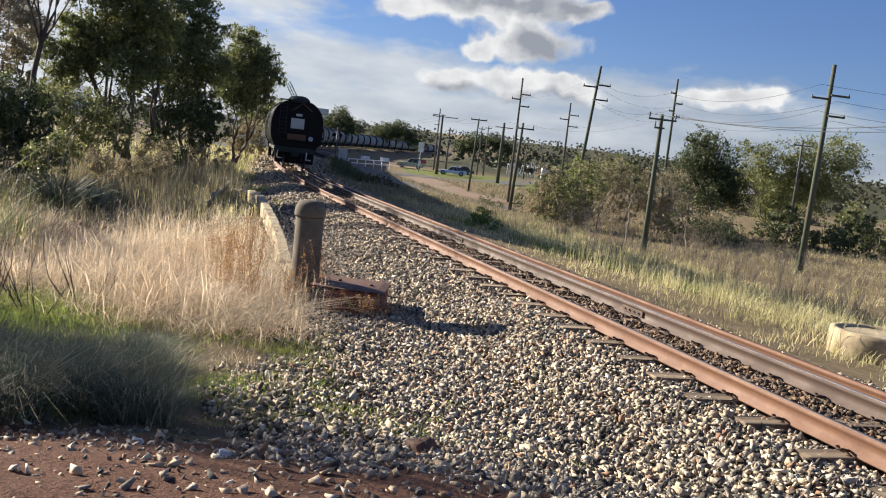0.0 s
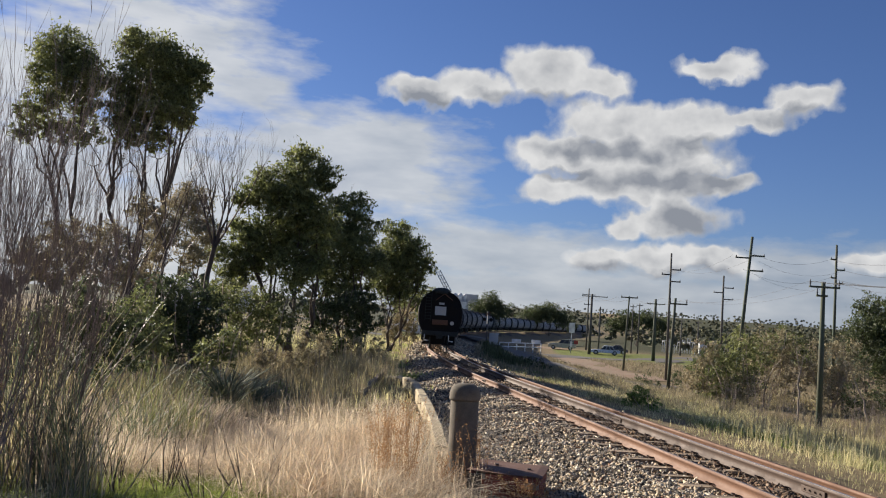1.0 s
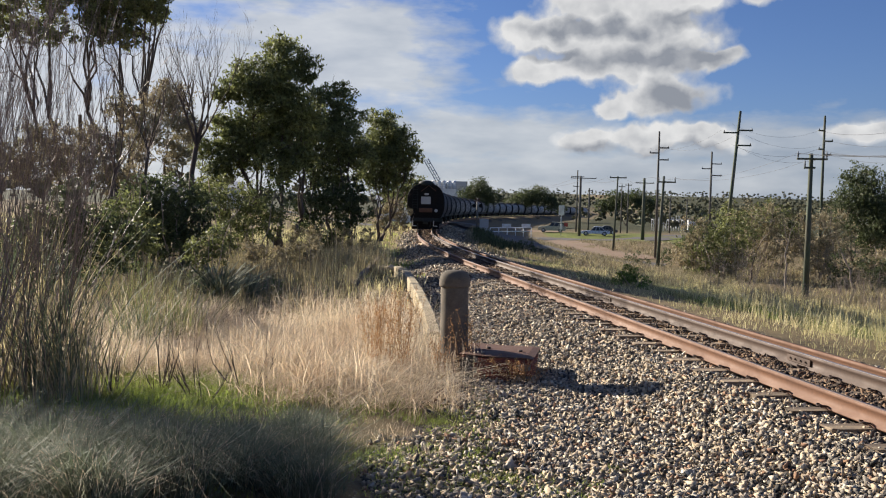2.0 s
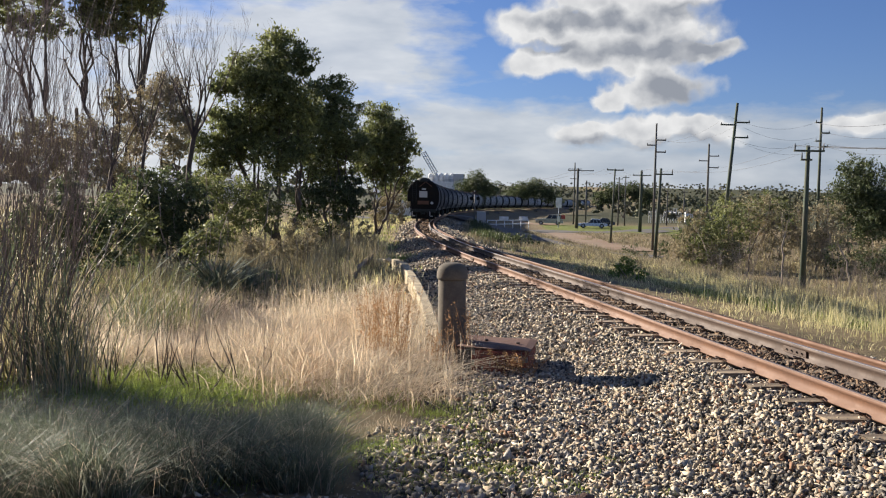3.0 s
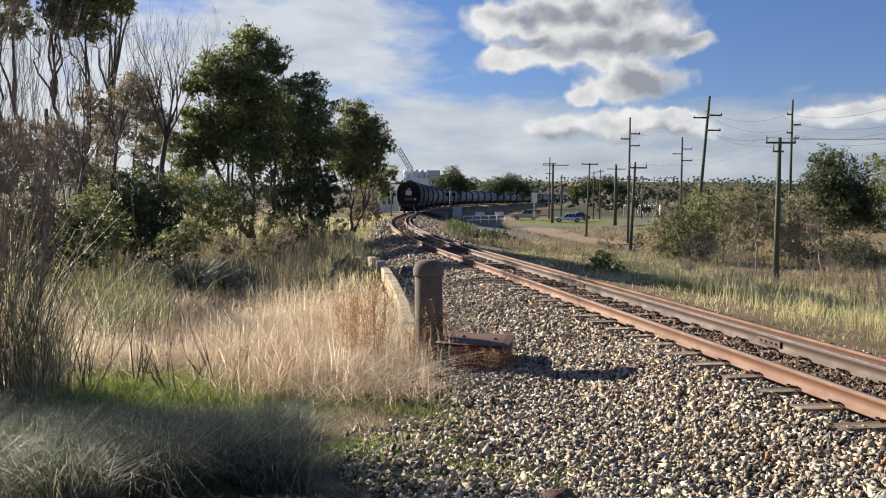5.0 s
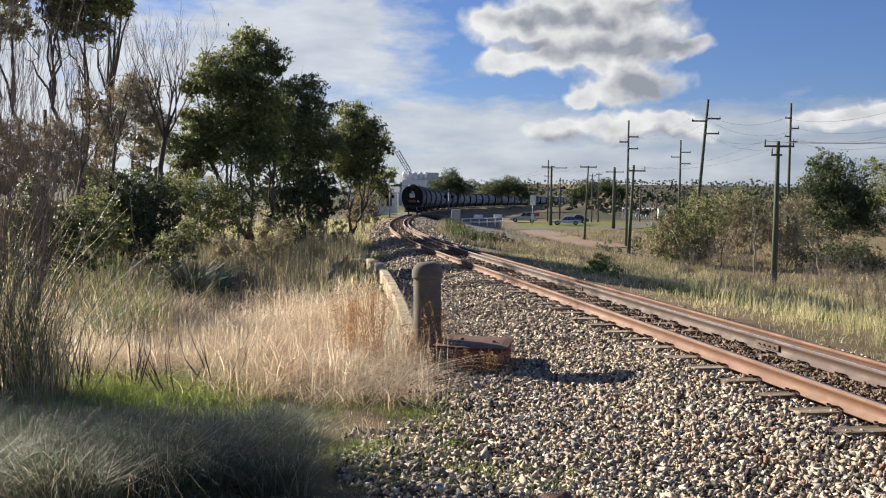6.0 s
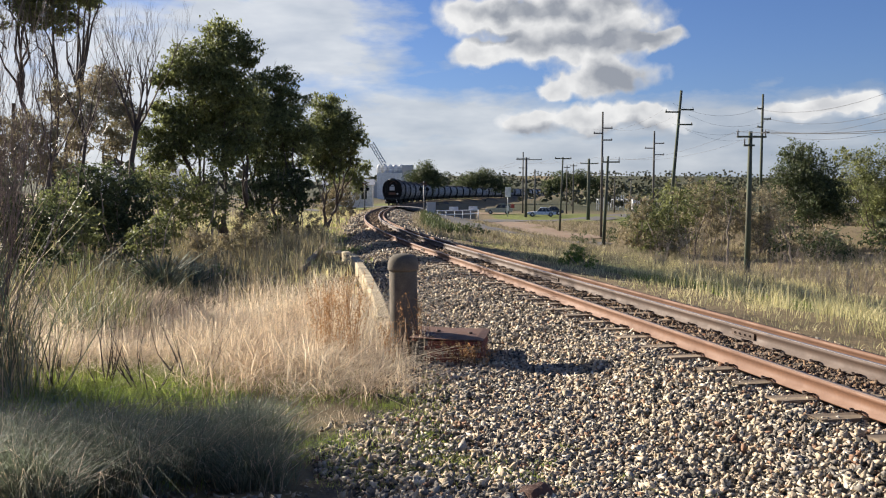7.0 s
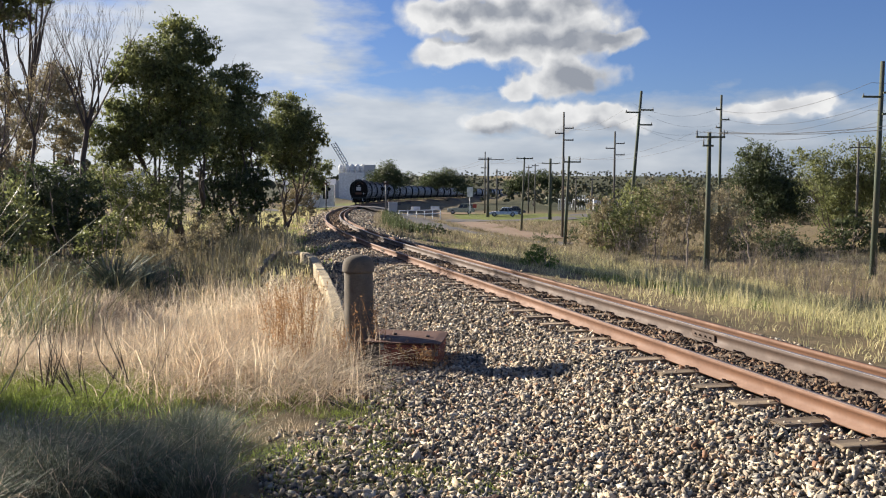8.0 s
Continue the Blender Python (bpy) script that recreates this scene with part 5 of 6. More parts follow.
_P = clumped(_r, scatter(_r, 700, -10, 0, 31, 84, lambda x, y, u: step(1.5, 2.1, u) * (1 - step(3.6, 5.0, u)) * (np.sin(y * 0.7) > -0.4)), 16, 0.25)
_V, _F = blades(_r, _P, np.full(len(_P), 0.22), np.full(len(_P), 0.03), 0.6, 0.6)
stuff("green_grass", "fresh green grass along the foot of the ballast", "grass", _V, _F, GRASS_GREEN)

# the bank and the slope on the far side
_keep = lambda x, y, u: step(2.3, 3.2, u) * step(20, 27, y)
_P = clumped(_r, scatter(_r, 1500, -22, 0, 19, 66, _keep), 12, 0.30)
_V, _F = blades(_r, _P, np.full(len(_P), 0.45), np.full(len(_P), 0.025), 0.6, 0.6)
stuff("bank_grass", "rough dry grass on the bank below the trees", "grass", _V, _F, GRASS_YELLOW)
_P = clumped(_r, scatter(_r, 1000, -20, -3, 16, 52, _keep), 22, 0.22)
_V, _F = blades(_r, _P, np.full(len(_P), 0.95), np.full(len(_P), 0.018), 0.25, 0.4)
stuff("bank_scrub", "upright brown scrub stems on the bank", "scrub", _V, _F, LEAF_BROWN)
_near = lambda x, y, u: step(4.0, 5.4, -u) * (1 - step(15, 24, -u))
_P = clumped(_r, scatter(_r, 3000, 4, 34, 10, 52, _near), 12, 0.22)
_V, _F = blades(_r, _P, 0.16 + 0.3 * step(4.6, 9, -left_of(_P[:, 0], _P[:, 1])), np.full(len(_P), 0.014), 0.65, 0.7)
stuff("verge_grass", "tall yellow-green grass on the slope beyond the rails", "grass", _V, _F, GRASS_YELLOW)
_far = lambda x, y, u: step(7, 12, -u) * (0.3 + 0.7 * (np.sin(x * 0.45 + 1) * np.sin(y * 0.33) > -0.2)) * (1 - paved(x, y))
_P = clumped(_r, scatter(_r, 1100, 6, 62, 26, 80, _far), 18, 0.30)
_V, _F = blades(_r, _P, np.full(len(_P), 0.4), np.full(len(_P), 0.022), 0.8, 0.8)
stuff("slope_scrub", "dry olive and straw scrub on the slope", "scrub", _V, _F, GRASS_YELLOW)
_P = clumped(_r, scatter(_r, 900, 8, 62, 30, 78, _far), 22, 0.25)
_V, _F = blades(_r, _P, np.full(len(_P), 0.8), np.full(len(_P), 0.02), 0.35, 0.5)
stuff("grey_scrub", "upright grey-brown scrub stems on the slope", "scrub", _V, _F, LEAF_BROWN)
_P = clumped(_r, scatter(_r, 1400, 0, 40, 52, 118, lambda x, y, u: step(2.9, 4.2, -u) * (1 - paved(x, y))), 16, 0.4)
_V, _F = blades(_r, _P, np.full(len(_P), 0.42), np.full(len(_P), 0.045), 0.6, 0.5)
stuff("far_verge_grass", "dry brown grass along the far verge", "grass", _V, _F, LEAF_BROWN)
for _n, (_b, _d, _h) in enumerate(((17.0, 43.8, 2.0), (15.2, 50, 1.5), (18.8, 47, 1.6), (22.3, 50, 1.9), (24.6, 46, 1.9), (26.8, 44, 2.0), (25.6, 40, 1.5), (23.6, 55, 2.0), (28.6, 42, 2.0), (30.5, 44, 2.2), (20.2, 40, 1.2), (32.5, 41, 2.0))):
    twig_shrub("dry twiggy shrub on the grassy slope", *polar(_b, _d), _h, 17, 60 + _n, TWIG, 0.32, 0.012, 3, 0.35)
for _n, (_x, _y) in enumerate(((-3.3, 11.0), (-3.9, 11.3), (-4.4, 11.1), (-2.9, 11.6))):
    twig_shrub("thin thorny stems arching over green grass", _x, _y, 1.1, 5, 90 + _n, BARK, 0.8, 0.013, 2, 0.1)

_P = clumped(_r, scatter(_r, 260, 7.5, 13.5, 26, 33, lambda x, y, u: np.exp(-((x - 10.3) / 1.7) ** 2 - ((y - 29.2) / 1.6) ** 2)), 26, 0.2)
_V, _F = blades(_r, _P, np.full(len(_P), 0.30), np.full(len(_P), 0.022), 0.6, 0.6)
stuff("green_grass", "bright green grass on a low mound of the slope", "grass", _V, _F, GRASS_GREEN)
_P = clumped(_r, scatter(_r, 420, 7.5, 24, 15, 34, lambda x, y, u: step(5.0, 6.5, -u) * (1 - step(13, 17, -u)) * 0.9), 7, 0.16)
_V, _F = blades(_r, _P, np.full(len(_P), 0.85), np.full(len(_P), 0.011), 0.3, 0.6)
stuff("seeding_grass", "tall yellow-green seeding stalks on the slope", "grass", _V, _F, GRASS_YELLOW)
_keep = lambda x, y, u: step(4.2, 5.2, -u) * (1 - step(7.5, 10, -u)) * (np.sin(x * 1.3) * np.sin(y * 0.5 + 1) > 0.1) * (1 - paved(x, y))
_P = clumped(_r, scatter(_r, 650, 2, 16, 24, 62, _keep), 18, 0.25)
_V, _F = blades(_r, _P, np.full(len(_P), 0.26), np.full(len(_P), 0.026), 0.7, 0.7)
stuff("green_weeds", "olive green weeds below the ballast shoulder", "weeds", _V, _F, GRASS_OLIVE)
# dark blades added to stand in for shade on the embankment side
_P = clumped(_r, scatter(_r, 1100, 1, 10, 64, 116, lambda x, y, u: step(3.0, 3.6, -u) * (1 - step(6.0, 7.5, -u)) * (np.sin(y * 0.4) > -0.5)), 22, 0.4)
_V, _F = blades(_r, _P, np.full(len(_P), 0.75), np.full(len(_P), 0.05), 0.4, 0.5)
stuff("dark_scrub", "dark leafy scrub standing in for shade on the embankment side", "scrub", _V, _F, LEAF_DARK)


# ---- the train: a long rake of hopper wagons drawing away round the curve ----
WAGON_PITCH = 13.6
TRAIN_S = [(0.0, 50.5), (1.5, 62.5), (3.5, 87.0), (4.5, 101.0), (6.0, 120.0), (8.0, 144.0)]


def wagon_section(k=1.0, n=28):
    """The bulging cross-section of the hopper body."""
    pts = []
    for i in range(n):
        a = 2 * math.pi * i / n
        c, s = math.cos(a), math.sin(a)
        x = 1.38 * math.copysign(abs(c) ** 0.74, c) * k
        z = 2.26 + 1.46 * math.copysign(abs(s) ** 0.86, s) * k
        pts.append((x, z))
    return pts


def loft(bm, rows):
    """Rings across y: rows of y, list of (x, z)."""
    rings = [[bm.verts.new((x, y, z)) for x, z in pts] for y, pts in rows]
    n = len(rings[0])
    for a, b in zip(rings, rings[1:]):
        for i in range(n):
            f = bm.faces.new((a[i], b[i], b[(i + 1) % n], a[(i + 1) % n]))
            f.smooth = True
    bm.faces.new(rings[0])
    bm.faces.new(rings[-1][::-1])
    return bm


def wheel_mesh():
    bm = bmesh.new()
    lathe(bm, [(0.06, -0.09), (0.14, -0.07), (0.15, -0.02), (0.36, 0.0), (0.42, -0.03), (0.45, -0.03), (0.45, 0.02), (0.42, 0.06), (0.36, 0.05), (0.15, 0.05), (0.06, 0.06)], 14)
    bmesh.ops.rotate(bm, matrix=Matrix.Rotation(radians(90), 3, "Y"), verts=bm.verts)
    return bm


def build_wagon():
    w = thing("hopper_wagon", "grey round-sided hopper wagon with black ends, rolling on the curved line", "train wagon", "wagons of the train")
    half = 6.05
    body = part("body", loft(bmesh.new(), [(-half + 0.02, wagon_section(0.95)), (-half + 0.25, wagon_section(0.985)), (half - 0.25, wagon_section(0.985)), (half - 0.02, wagon_section(0.95))]), WAGON_GREY, w, "dusty grey steel hopper body")
    for k in range(7):
        y = -half + 0.5 + k * (2 * half - 1.0) / 6
        part("rib", loft(bmesh.new(), [(y - 0.07, wagon_section(1.0)), (y - 0.05, wagon_section(1.03)), (y + 0.05, wagon_section(1.03)), (y + 0.07, wagon_section(1.0))]), GREY_DARK, body)
    for sgn in (-1, 1):
        # the black rim runs back along the sides to paint shade between wagons
        y0, y1 = sorted((sgn * (half - 0.75), sgn * (half + 0.05)))
        end = part("end_plate", loft(bmesh.new(), [(y0, wagon_section(1.0)), (y0 + 0.02, wagon_section(1.03)), (y1 - 0.02, wagon_section(1.03)), (y1, wagon_section(1.0))]), BLACK_PAINT, w, "sooty black round end plate, its deep rim painted as gap shade")
        f = sgn * (half + 0.05)
        g = f + sgn * 0.05
        bm = bmesh.new()
        box(bm, -0.36, 0.36, min(f, g), max(f, g), 2.20, 2.76, 0.01)
        part("placard", bm, GREY_PAINT, end, "pale grey rectangular placard")
        bm = bmesh.new()
        box(bm, -0.12, 0.22, min(f, g), max(f, g), 2.88, 3.02, 0.03)
        part("vent_plate", bm, GREY_PAINT, end)
        bm = bmesh.new()
        box(bm, -0.50, 0.50, min(f, f + sgn * 0.16), max(f, f + sgn * 0.16), 1.58, 1.90, 0.03)
        part("buffer_beam", bm, RUSTY_BROWN, end, "rusty brown beam")
        bm = bmesh.new()
        tube(bm, (0.78, f, 1.72), (0.78, f + sgn * 0.10, 1.72), 0.13, n=16)
        part("round_disc", bm, GREY_PAINT, end, "small pale round disc")
        bm = bmesh.new()
        for k in range(9):
            z = 1.95 + k * 0.19
            tube(bm, (-0.98, g, z), (-0.62, g, z), 0.014, n=5)
        tube(bm, (-0.98, g, 1.8), (-0.98, g, 3.6), 0.016, n=5)
        tube(bm, (-0.62, g, 1.8), (-0.62, g, 3.75), 0.016, n=5)
        part("ladder", bm, WAGON_DARK, end)
        bm = bmesh.new()
        tube(bm, (0.2, g, 3.60), (0.74, g, 3.20), 0.035, n=6)
        tube(bm, (0.2, g, 3.60), (-0.35, g, 3.15), 0.03, n=6)
        part("brace", bm, RUSTY_BROWN, end, "rusty slanting brace")
        bm = bmesh.new()
        yh = f - sgn * 0.45
        lathe(bm, [(0.62, 3.60), (0.60, 3.78), (0.46, 3.92), (0.22, 3.99), (0.02, 4.0)], 16, (0, yh, 0))
        part("end_hatch", bm, WAGON_DARK, end, "dark domed filler hatch")
        bm = bmesh.new()
        for q in range(4):
            tube(bm, (-1.05, f - sgn * (0.1 + 0.2 * q), 3.72), (-0.45, f - sgn * (0.1 + 0.2 * q), 3.74), 0.025, n=5)
        part("end_step", bm, WAGON_DARK, end)
        # underframe end with coupler and hoses
        bm = bmesh.new()
        y2 = sgn * (half + 0.55)
        box(bm, -1.15, 1.15, min(f - sgn * 0.5, f + sgn * 0.1), max(f - sgn * 0.5, f + sgn * 0.1), 0.88, 1.16, 0.03)
        part("headstock", bm, WAGON_DARK, w)
        bm = bmesh.new()
        ya = f - sgn * 0.35
        box(bm, -1.05, 1.05, min(ya, ya - sgn * 0.1), max(ya, ya - sgn * 0.1), 0.30, 0.95, 0.03)
        part("end_guard", bm, BLACK_PAINT, w)
        bm = bmesh.new()
        box(bm, -0.13, 0.13, min(f, y2), max(f, y2), 0.76, 1.0, 0.04)
        box(bm, -0.2, 0.2, min(y2 - sgn * 0.16, y2), max(y2 - sgn * 0.16, y2), 0.70, 1.06, 0.05)
        part("coupler", bm, WAGON_DARK, w)
        bm = bmesh.new()
        tube(bm, (0.42, f + sgn * 0.1, 0.9), (0.36, f + sgn * 0.28, 0.45), 0.03, n=6)
        part("air_hose", bm, RUBBER, w)
        for sx in (-0.95, 0.62):
            bm = bmesh.new()
            tube(bm, (sx, f + sgn * 0.12, 0.95), (sx, f + sgn * 0.12, 0.55), 0.025, n=6)
            tube(bm, (sx, f + sgn * 0.12, 0.55), (sx + 0.28, f + sgn * 0.12, 0.55), 0.025, n=6)
            part("shunter_step", bm, WHITE, w, "white-painted foot step")
    # roof hatches, walkway, sole bars, hopper outlets
    bm = bmesh.new()
    box(bm, -0.42, 0.42, -half + 0.7, half - 0.7, 3.68, 3.82, 0.03)
    part("roof_hatch", bm, RUSTY_BROWN, w, "rusty brown raised roof hatch")
    bm = bmesh.new()
    for x in (-1.05, -0.85):
        tube(bm, (x, -half + 0.1, 3.52), (x, half - 0.1, 3.52), 0.02, n=6)
    for k in range(9):
        y = -half + 0.1 + k * (2 * half - 0.2) / 8
        tube(bm, (-1.05, y, 3.52), (-0.7, y, 3.50), 0.018, n=5)
    part("roof_walkway", bm, WAGON_DARK, w)
    for sx in (-1, 1):
        bm = bmesh.new()
        box(bm, sx * 0.98 - 0.06, sx * 0.98 + 0.06, -half + 0.1, half - 0.1, 0.92, 1.2, 0.02)
        part("sole_bar", bm, WAGON_DARK, w)
    for y in (-1.6, 1.6):
        bm = bmesh.new()
        box(bm, -0.8, 0.8, y - 0.9, y + 0.9, 0.45, 1.15)
        for v in bm.verts:
            if v.co.z < 0.6:
                v.co.x *= 0.5
                v.co.y = y + (v.co.y - y) * 0.4
        part("outlet_hopper", bm, WAGON_DARK, w)
    wh = bpy.data.meshes.new("wheel")
    b = wheel_mesh()
    b.to_mesh(wh)
    b.free()
    wh.materials.append(WAGON_DARK)
    for y in (-4.6, 4.6):
        bm = bmesh.new()
        for sx in (-0.78, 0.78):
            box(bm, sx - 0.08, sx + 0.08, y - 1.15, y + 1.15, 0.42, 0.66, 0.03)
            box(bm, sx - 0.1, sx + 0.1, y - 0.3, y + 0.3, 0.30, 0.85, 0.03)
        box(bm, -0.8, 0.8, y - 0.2, y + 0.2, 0.5, 0.85, 0.03)
        bogie = part("bogie", bm, WAGON_DARK, w)
        for dy in (-0.86, 0.86):
            for sx in (-1, 1):
                o = part("wheel", wh, None, bogie)
                o.matrix_basis = pose(sx * 0.56, y + dy, 0.45, 0, 0, 0 if sx > 0 else 180)
            bm = bmesh.new()
            tube(bm, (-0.56, y + dy, 0.45), (0.56, y + dy, 0.45), 0.07, n=10)
            part("axle", bm, WAGON_DARK, bogie)
    return w


WAGON_COUNT = 27
wagons = [build_wagon()]
for _i in range(1, WAGON_COUNT):
    wagons.append(copy_thing(wagons[0], Matrix()))


def wagon_pose(s):
    a, b = rail_xy(s - 4.6, 0.5685), rail_xy(s + 4.6, 0.5685)
    return pose((a[0] + b[0]) / 2, (a[1] + b[1]) / 2, 0.0, 0, 0, -math.degrees(math.atan2(b[0] - a[0], b[1] - a[1])))


def move_train():
    tt, ss = zip(*TRAIN_S)
    for k, w in enumerate(wagons):
        rows = [(t, wagon_pose(np.interp(t, tt, ss) + 6.4 + WAGON_PITCH * k)) for t in (0.0, 0.75, 1.5, 2.5, 3.5, 4.5, 6.0, 7.0, 8.0)]
        walk(w, rows)


# ---- poles and wires ----
def power_pole(label, b, d, top, arms, mat=POLE_GREEN, lean=0.0, r=0.16, stubs=False):
    """top: height of the tip above the rails; arms: (drop below the tip, from, to) along the arm."""
    x, y = polar(b, d)
    z = float(ground_z(x, y))
    h = top - z
    ob = thing("power_pole", label, "power pole", "power poles", at=(x, y, z - 0.3))
    bm = bmesh.new()
    tip = Vector((math.tan(radians(lean)) * h, 0, h + 0.3))
    tube(bm, (0, 0, 0), tip, r, r * 0.62, 10)
    part("pole", bm, mat, ob)
    for drop, a0, a1 in arms:
        c = tip * ((h + 0.3 - drop) / (h + 0.3))
        bm = bmesh.new()
        box(bm, a0, a1, -0.06, 0.06, -0.06, 0.06, 0.01, Matrix.Translation(c + Vector((0, -r, 0))))
        arm = part("crossarm", bm, mat, ob)
        ends = (a0 + 0.06, a1 - 0.06) if a0 < -0.2 and a1 > 0.2 else ((a0 + 0.06,) if a0 < -0.2 else (a1 - 0.06,))
        for e in ends:
            bm = bmesh.new()
            k = 0.42 if stubs else 0.16
            lathe(bm, [(0.035, 0.05), (0.05, 0.08), (0.03, 0.11), (0.055, 0.14), (0.03, k), (0.01, k + 0.05)], 8, c + Vector((e, -r, 0)))
            part("insulator", bm, GREY_DARK, arm)
    return ob


STAG = [(1.0, 0.0, 1.15), (1.75, -1.15, 0.0), (2.5, 0.0, 1.15)]
power_pole("green-stained timber pole with one crossarm and tall insulators", 20.34, 61.4, 5.9, [(0.35, -0.95, 0.95), (0.9, -0.5, 0.2)], stubs=True, r=0.2)
power_pole("tall timber power pole with staggered short arms", 21.0, 85, 10.7, [(1.3, -0.55, 0.0), (2.2, 0.0, 0.7), (2.9, -0.5, 0.0), (3.4, 0.0, 0.6)], r=0.15)
power_pole("tall leaning timber power pole with staggered arms", 15.6, 76, 10.25, [(1.55, 0.0, 1.1), (1.75, -1.2, 0.0), (2.75, 0.0, 1.1)], lean=4.2, r=0.17)
power_pole("tall timber power pole with staggered arms", 14.75, 115, 9.6, [(1.5, 0.0, 1.2), (2.1, -1.2, 0.0), (2.9, 0.0, 1.2)], POLE_GREY, r=0.17)
power_pole("tall timber power pole with staggered arms", 11.6, 90, 9.85, [(1.6, 0.0, 0.95), (2.1, -0.9, 0.0), (2.75, 0.0, 0.95)], POLE_GREY, r=0.14)
power_pole("short green timber pole with one crossarm", 11.75, 79.4, 5.1, [(0.5, -0.5, 1.0)], stubs=True, lean=2.2)
power_pole("short green timber pole with one crossarm", 9.02, 99, 5.8, [(0.15, -0.9, 0.9)], lean=2.0, r=0.13)
power_pole("stout green timber pole with one crossarm", 10.8, 132, 6.9, [(0.7, -1.3, 1.3)], r=0.28)
power_pole("stout dark timber pole with one crossarm", 6.9, 143, 7.5, [(0.35, -1.6, 2.4)], POLE_GREY, r=0.26)
power_pole("thin grey power pole with crossarms", 6.7, 170, 9.6, [(1.2, -1.2, 1.2), (3.0, -0.8, 0.8)], POLE_GREY, r=0.17)
power_pole("thin pale grey pole by the road", 7.45, 150, 5.8, [(0.4, -0.2, 0.6)], POLE_GREY, r=0.18)
power_pole("thin grey pole behind the scrub", 9.45, 170, 7.1, [(0.4, -0.6, 0.6)], POLE_GREY, r=0.15)
power_pole("thin grey pole behind the scrub", 9.85, 170, 7.4, [(0.4, -0.6, 0.6)], POLE_GREY, r=0.15)
power_pole("thin grey pole behind the scrub", 12.4, 180, 5.2, [(0.4, -0.6, 0.6)], POLE_GREY, r=0.16)
power_pole("thin grey pole behind the scrub", 13.4, 190, 5.2, [(0.4, -0.6, 0.6)], POLE_GREY, r=0.16)
power_pole("tall green timber power pole with staggered arms", 29.5, 60, 9.75, [(1.85, 0.0, 1.2), (2.1, -1.25, 0.0), (3.1, 0.0, 1.1)], lean=0.8, r=0.2)
power_pole("tall timber power pole among the trees", 28.6, 96, 7.0, [(0.6, -1.0, 1.0)], POLE_GREY, r=0.15)


def wire(a, b, sag, r=0.012):
    a, b = Vector(a), Vector(b)
    P = []
    for i in range(25):
        q = i / 24
        p = a.lerp(b, q)
        p.z -= sag * 4 * q * (1 - q)
        P.append((np.array(p), r))
    V, F = branches([P], 3)
    ob = new("overhead_wire", mesh_from("overhead_wire", V, F, WIRE))
    return tagged(ob, "thin dark overhead wire strung between poles", "wire", "overhead wires")


def tip(b, d, z, dx=0.0):
    x, y = polar(b, d)
    return (x + dx, y, z)


for _z, _dx in ((9.4, -0.5), (8.5, 0.7), (7.8, -0.5), (7.3, 0.6)):
    wire(tip(21.0, 85, _z, _dx), tip(29.5, 60, _z - 0.9, _dx), 0.9)
    wire(tip(21.0, 85, _z, _dx), tip(15.9, 76, _z - 0.2, 0.4 + _dx), 0.8, 0.008)
    wire(tip(29.5, 60, _z - 0.9, _dx), tip(52, 62, _z - 0.4, _dx), 0.9)
for _dx in (-0.9, 0.9):
    wire(tip(20.34, 61.4, 5.9, _dx), tip(36, 47, 5.6, _dx), 0.5, 0.02)
    wire(tip(20.34, 61.4, 5.9, _dx), tip(11.75, 79.4, 5.0, _dx), 0.8, 0.008)
    wire(tip(11.75, 79.4, 5.0, _dx), tip(9.02, 99, 5.6, _dx), 0.6, 0.009)
    wire(tip(9.02, 99, 5.7, _dx), tip(6.9, 143, 7.1, _dx), 0.6, 0.014)
    wire(tip(15.9, 76, 8.7, _dx), tip(11.6, 90, 8.2, _dx), 0.7, 0.008)
    wire(tip(6.9, 143, 7.1, _dx), tip(3.5, 230, 8.0, _dx), 0.8, 0.02)


# ---- the level crossing, road, vehicles and signs ----
def ribbon(name, line, width, mat, label, lift=0.03):
    P = np.array(line, float)
    s = np.concatenate([[0], np.cumsum(np.hypot(*np.diff(P, axis=0).T))])
    q = np.arange(0, s[-1], 1.5)
    x, y = np.interp(q, s, P[:, 0]), np.interp(q, s, P[:, 1])
    k = np.ones(9) / 9
    x = np.convolve(np.pad(x, 4, "edge"), k, "valid")
    y = np.convolve(np.pad(y, 4, "edge"), k, "valid")
    dx, dy = np.gradient(x), np.gradient(y)
    n = np.hypot(dx, dy)
    o = np.linspace(-0.5, 0.5, 9)
    w = width * (1 + 0.06 * np.sin(q * 0.7))
    X, Y = x[:, None] + (dy / n * w)[:, None] * o, y[:, None] - (dx / n * w)[:, None] * o
    u = left_of(X, Y)
    flat = 1 - step(2.5, 8.0, np.abs(u + 0.75))
    Z = ground_z(X, Y) * (1 - flat) + (-0.025) * flat + lift * (1 - flat)
    V = np.stack([X, Y, Z], -1).reshape(-1, 3)
    m = len(o)
    i = (np.arange(len(q) - 1)[:, None] * m + np.arange(m - 1)[None]).ravel()
    ob = new(name, mesh_from(name, V, np.stack([i, i + 1, i + m + 1, i + m], 1), mat, smooth=True))
    return tagged(ob, label, "road", kind="structure")


ribbon("road", [(-60, 141), (-25, 133), (-4, 127), (5, 122), (16, 122), (26, 132), (40, 160), (70, 230)], 8.0, ASPHALT, "worn asphalt road over the level crossing")
ribbon("road_apron", [(4, 122), (4.8, 105), (5.6, 94), (8.0, 84), (13, 79), (19, 78)], 4.5, ASPHALT, "gravelly service road beside the line", 0.05)
ribbon("sandy_track", [(10.5, 118), (12, 108), (13, 98), (14.5, 90), (18, 84)], 6.0, SANDY, "orange sandy track through dry grass", 0.07)
